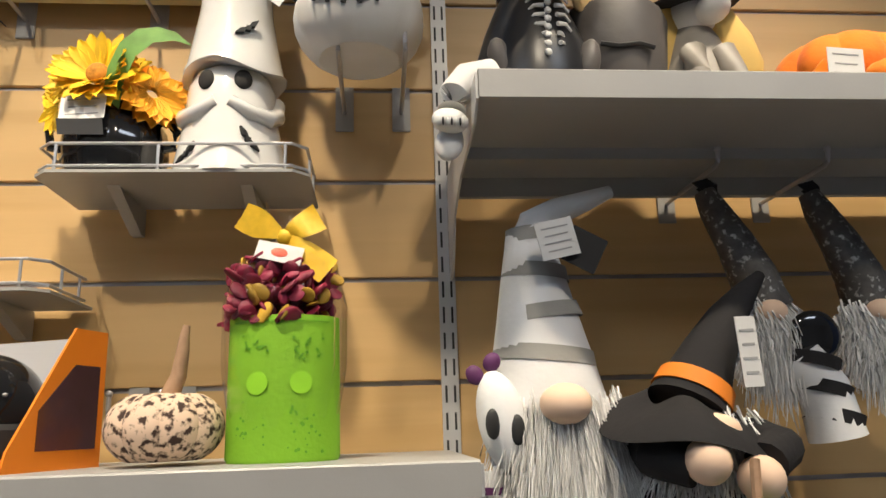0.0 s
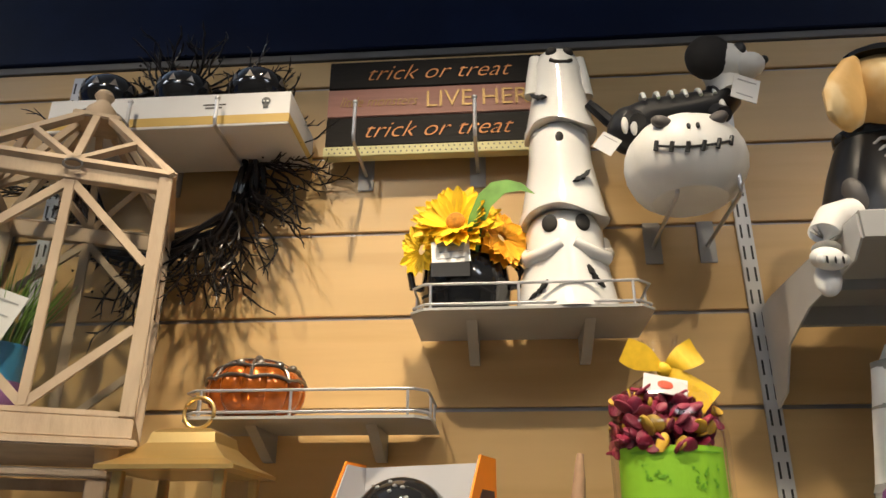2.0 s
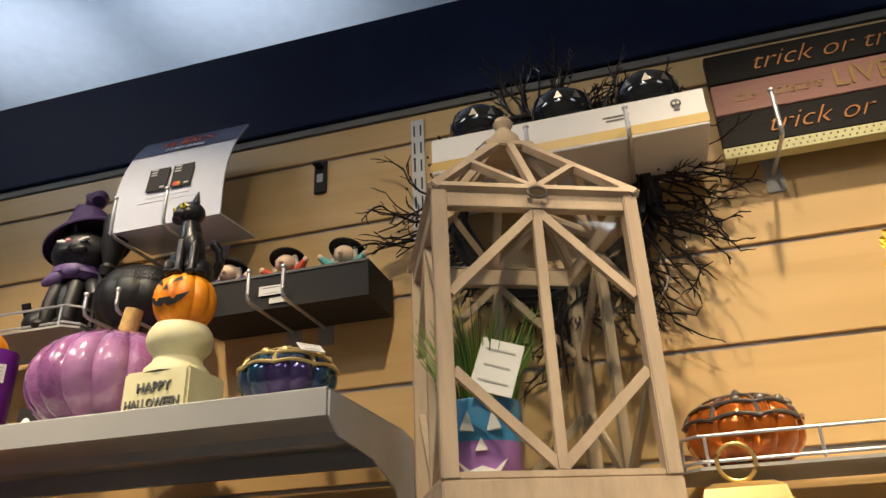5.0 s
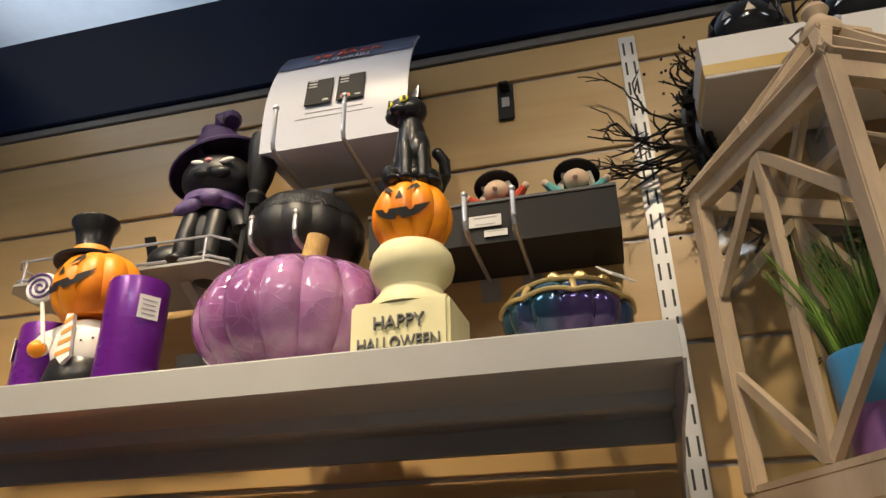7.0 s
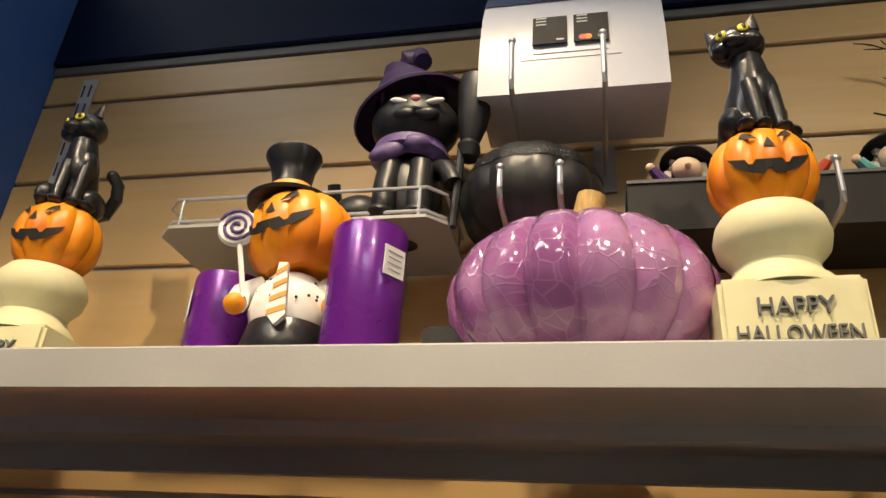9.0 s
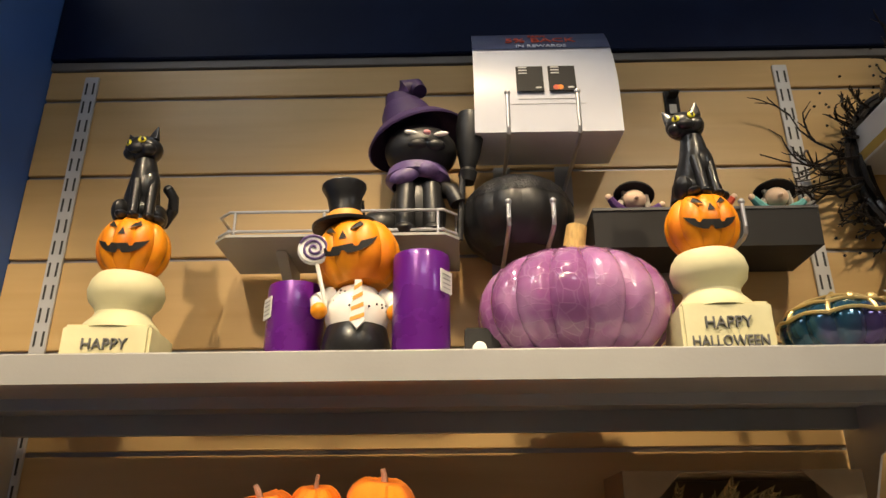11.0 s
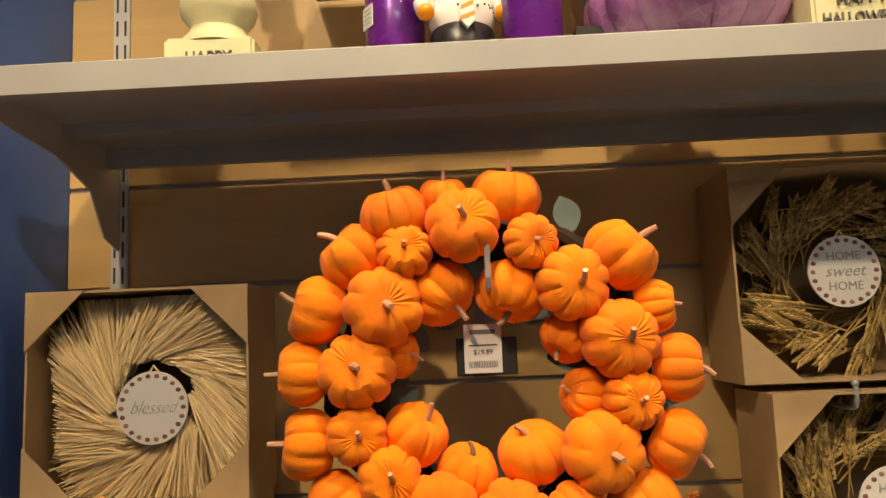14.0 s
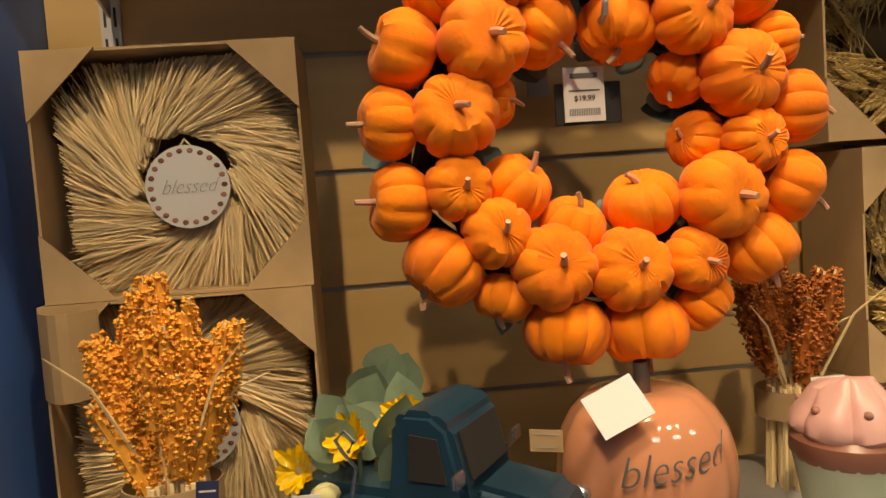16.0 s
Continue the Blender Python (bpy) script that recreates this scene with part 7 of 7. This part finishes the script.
bm = B()
lathe(bm, [(0.070, -0.004), (0.071, 0.000), (0.036, 0.010), (0.026, 0.040), (0.012, 0.075), (0.002, 0.080)], 26, R(-0.002, 0, 0.168, 10, -8, 0))
hat = part("hat", bm, "black_cloth", t, "black witch hat")
bm = B()
lathe(bm, [(0.0375, 0.009), (0.034, 0.022)], 26, R(-0.002, 0, 0.168, 10, -8, 0), cap=False)
part("hat_band", bm, "orange_band", hat)
t = thing("orange_plush", "orange pumpkin plush with white price tag", "plush toy", pose(0.560, 0.890, 1.890))
bm = B()
gourd(bm, 0.092, 0.120, 9, 0.10, dip=0.14, m=R(0.02, 0.02, 0))
part("body", bm, "orange_velvet", t)
bm = B()
ball(bm, (0.03, -0.085, 0.024), (0.050, 0.022, 0.022), 16)
part("foot", bm, "orange_velvet", t)
bm = B()
ball(bm, (-0.068, -0.06, 0.012), (0.024, 0.018, 0.011), 12)
ball(bm, (0.085, -0.062, 0.030), (0.020, 0.018, 0.020), 12)
part("paw", bm, "bandage", t)
label_card(t, 0.046, 0.042, R(-0.044, -0.086, 0.036, 0, 4, 0), lines=3)
bm = B()
prism(bm, [(-0.088, 0.020), (-0.060, 0.052), (-0.020, 0.046), (-0.03, 0.01)], -0.07, -0.062)
part("bat_wing", bm, "orange_card", t, smooth=False)


# ---------------- gnomes ----------------
def fur_beard(parent, centre, w, depth, L, n, material, seed, r=0.004):
    rnd2 = random.Random(seed)
    bm = B()
    for k in range(n):
        u = rnd2.uniform(-1, 1)
        p = Vector(centre) + Vector((u * w, -depth * math.sqrt(1 - u * u * 0.85) + rnd2.uniform(0, 0.014), rnd2.uniform(-0.02, 0.03) - 0.35 * L * rnd2.random()))
        LL = L * rnd2.uniform(0.35, 1.0) * (1 - 0.45 * u * u)
        e = p + Vector((u * w * 0.25 + rnd2.uniform(-0.012, 0.012), -0.012 + rnd2.uniform(-0.01, 0.01), -LL))
        tube(bm, [p, (p + e) / 2 + Vector((rnd2.uniform(-0.006, 0.006), -0.008, 0)), e], r * rnd2.uniform(0.6, 1.2), 3, 0.0005)
    return tagged(part("beard", bm, material, parent, "long fluffy beard"), kind="stuff")


t = thing("mummy_gnome", "plush mummy gnome with grey striped white hat", "plush gnome", pose(0.165, 0.900, 1.300), "plush gnomes")
bm = B()
lathe(bm, [(0.080, 0), (0.095, 0.03), (0.090, 0.14), (0.070, 0.22), (0.03, 0.25)], 26, squash=0.8)
part("body", bm, "bandage", t)
bm = B()
prof = [(0.070, 0.228), (0.071, 0.236), (0.060, 0.29), (0.049, 0.340), (0.040, 0.385), (0.031, 0.425), (0.028, 0.440)]
lathe(bm, prof, 28, R(-0.010, 0, 0, 0, -3, 0), squash=0.8)
tube(bm, [(-0.032, 0, 0.43), (-0.026, -0.005, 0.452), (0.004, -0.01, 0.468), (0.040, -0.012, 0.480), (0.072, -0.012, 0.492)], 0.026, 12, 0.008)
hat = part("hat", bm, "bandage", t, "white felt pointed hat")
for zz, tilt, sc in ((0.285, 6, 1.02), (0.335, -7, 1.02), (0.385, 5, 1.03), (0.432, -5, 1.05)):
    bm = B()
    r0 = np.interp(zz, [p[1] for p in prof], [p[0] for p in prof]) * sc
    r1 = np.interp(zz + 0.020, [p[1] for p in prof], [p[0] for p in prof]) * sc
    lathe(bm, [(r0 + 0.001, -0.008), (r1 + 0.001, 0.010)], 28, R(-0.010 - 0.05 * (zz - 0.0) * 0.9, 0, zz + 0.006, 0, tilt, 0), cap=False, squash=0.8)
    part("stripe", bm, "grey_felt", hat, "grey felt stripe")
bm = B()
ball(bm, (-0.020, -0.080, 0.234), (0.028, 0.024, 0.022), 18)
part("nose", bm, "skin", t, "round peach nose")
fur_beard(t, (-0.012, 0.0, 0.226), 0.070, 0.078, 0.20, 3200, "grey_fur", 61, 0.0012)
label_card(t, 0.045, 0.045, R(-0.012, -0.062, 0.420, 0, -12, 0), lines=4)
bm = B()
cube(bm, -0.022, 0.022, 0, 0.001, -0.022, 0.022)
part("brand_tag", bm, "black_matte", t, "black square tag", smooth=False, at=R(0.020, -0.056, 0.408, 0, 28, 0))

t = thing("witch_gnome", "plush witch gnome in black hat with orange band", "plush gnome", pose(0.295, 0.850, 1.300), "plush gnomes")
bm = B()
lathe(bm, [(0.070, 0), (0.082, 0.03), (0.076, 0.12), (0.050, 0.19), (0.02, 0.21)], 24)
part("body", bm, "black_cloth", t)
bm = B()
hm = R(-0.026, -0.030, 0.222, 10, 6, 0)
lathe(bm, [(0.034, 0.014), (0.052, 0.004), (0.074, -0.006), (0.088, -0.020), (0.090, -0.023), (0.087, -0.023), (0.050, -0.001), (0.034, 0.008)], 34, hm, cap=False)
for v in bm.verts:
    a = math.atan2(v.co.y + 0.03, v.co.x + 0.026)
    v.co.z += 0.007 * math.sin(3 * a + 0.6)
crown = [(-0.012, -0.018, 0.226), (0.004, -0.012, 0.252), (0.026, -0.004, 0.286), (0.058, 0.010, 0.326), (0.092, 0.026, 0.358), (0.124, 0.044, 0.384)]
tube(bm, crown, 0.046, 20, 0.007)
hat = part("hat", bm, "black_cloth", t, "bent black velour hat")
bm = B()
tube(bm, [(-0.006, -0.0155, 0.236), (0.004, -0.012, 0.252)], 0.0455, 24, 0.0425)
part("hat_band", bm, "orange_band", hat, "orange band")
bm = B()
for k, s in enumerate((-1, 1)):
    tube(bm, [(s * 0.056, -0.02, 0.188), (s * 0.066, -0.055, 0.180), (s * 0.036, -0.082, 0.168)], 0.028, 12, 0.022)
part("sleeve", bm, "black_cloth", t)
for s in (-1, 1):
    bm = B()
    ball(bm, (s * 0.026 - 0.004, -0.096, 0.164 - 0.009 * s), 0.023, 16)
    part("mitten", bm, "skin", t, "peach round mitten")
bm = B()
ball(bm, (-0.012, -0.066, 0.202), (0.034, 0.022, 0.018), 16)
part("nose", bm, "skin", t, "peach nose")
fur_beard(t, (0.0, 0, 0.200), 0.062, 0.060, 0.10, 800, "white_fur", 62, 0.0016)
bm = B()
ball(bm, (0.0, -0.118, 0.118), (0.028, 0.018, 0.020), 14)
part("frog", bm, "olive", t, "green knitted frog")
bm = B()
tube(bm, [(0.0, -0.125, 0.135), (0.006, -0.118, 0.175)], 0.005, 8)
part("broomstick", bm, "stem", t)
label_card(t, 0.024, 0.075, R(0.046, -0.058, 0.282, 0, -2, 8), "hang_tag", 4)


def hanging_gnome(x, y, top, label, seed):
    t = thing("hanging_gnome", label, "plush gnome", pose(x, y, top), "hanging gnomes")
    bm = B()
    tube(bm, [(-0.030, 0, -0.004), (-0.022, -0.004, -0.03), (0.0, -0.006, -0.075), (0.020, -0.004, -0.120), (0.034, 0, -0.165)], 0.014, 12, 0.036)
    part("hat", bm, "sequin", t, "grey sequined stocking hat")
    bm = B()
    for k in range(7):
        prism(bm, [(-0.05 + 0.007 * k, 0.006 - 0.008 * (k % 2)), (-0.028 + 0.004 * k, 0.012), (-0.030 + 0.004 * k, -0.012 - 0.006 * (k % 3))], -0.012 + 0.004 * k, -0.009 + 0.004 * k)
    part("bow", bm, "black_cloth", t, "ragged black bow", smooth=False)
    bm = B()
    ball(bm, (0.026, -0.03, -0.172), (0.020, 0.016, 0.015), 14)
    part("nose", bm, "skin", t)
    bm = B()
    ball(bm, (0.018, 0, -0.215), (0.044, 0.036, 0.060), 18)
    part("body", bm, "grey_fur", t)
    fur_beard(t, (0.018, 0.0, -0.180), 0.044, 0.036, 0.10, 900, "grey_fur", seed, 0.0016)
    bm = B()
    for s in (0,):
        tube(bm, [(0.036, -0.025, -0.165), (0.050, -0.036, -0.195)], 0.003, 6)
        ball(bm, (0.072, -0.040, -0.205), (0.034, 0.010, 0.032), 16)
    part("eye_patch", bm, "black_gloss", t, "shiny black disc")
    bm = B()
    tube(bm, [(0.05, -0.03, -0.23), (0.075, -0.035, -0.27), (0.085, -0.035, -0.33)], 0.030, 14, 0.034)
    leg = part("leg", bm, "bandage", t, "white and black striped leg")
    for k in range(3):
        bm = B()
        zz = -0.245 - 0.034 * k
        lathe(bm, [(0.0345, 0), (0.0355, 0.016)], 20, R(0.062 + 0.010 * k, -0.033, zz, 0, 16, 0), cap=False)
        part("stripe", bm, "black_cloth", leg)
    return t


hanging_gnome(0.418, 0.950, 1.815, "hanging plush gnome with grey sequined hat", 71)
hanging_gnome(0.572, 0.960, 1.815, "hanging plush gnome with grey sequined hat", 72)
for x in (0.40, 0.554):
    hook(x, 1.882, 0.19, 0.02)

t = thing("zebra_plush", "white plush skeleton pony with purple bow", "plush toy", pose(0.076, 0.870, 1.300) @ Matrix.Diagonal((0.82, 0.82, 0.97, 1)))
bm = B()
lathe(bm, [(0.030, 0), (0.034, 0.02), (0.028, 0.10), (0.024, 0.17)], 18)
part("body", bm, "bandage", t)
for k in range(8):
    bm = B()
    lathe(bm, [(0.0345 - 0.0009 * k, 0.02 + 0.018 * k), (0.0340 - 0.0009 * k, 0.028 + 0.018 * k)], 18, cap=False)
    part("stripe", bm, "plum", t)
bm = B()
ball(bm, (0.006, -0.02, 0.225), (0.032, 0.030, 0.058), 18, pose(0, 0, 0, 0, -14, 0))
hd = part("head", bm, "bandage", t)
for dx, zz in ((-0.014, 0.222), (0.018, 0.215)):
    bm = B()
    ball(bm, (dx + 0.004, -0.046, zz), (0.010, 0.005, 0.017), 12)
    part("eye", bm, "bat", hd, "black oval eye")
bm = B()
for s in (-1, 1):
    ball(bm, (-0.016 + s * 0.012, -0.02, 0.284 + s * 0.007), (0.013, 0.007, 0.011), 12, pose(0, 0, 0, 0, s * -30, 0))
part("bow", bm, "plum", t, "plum ribbon bow")
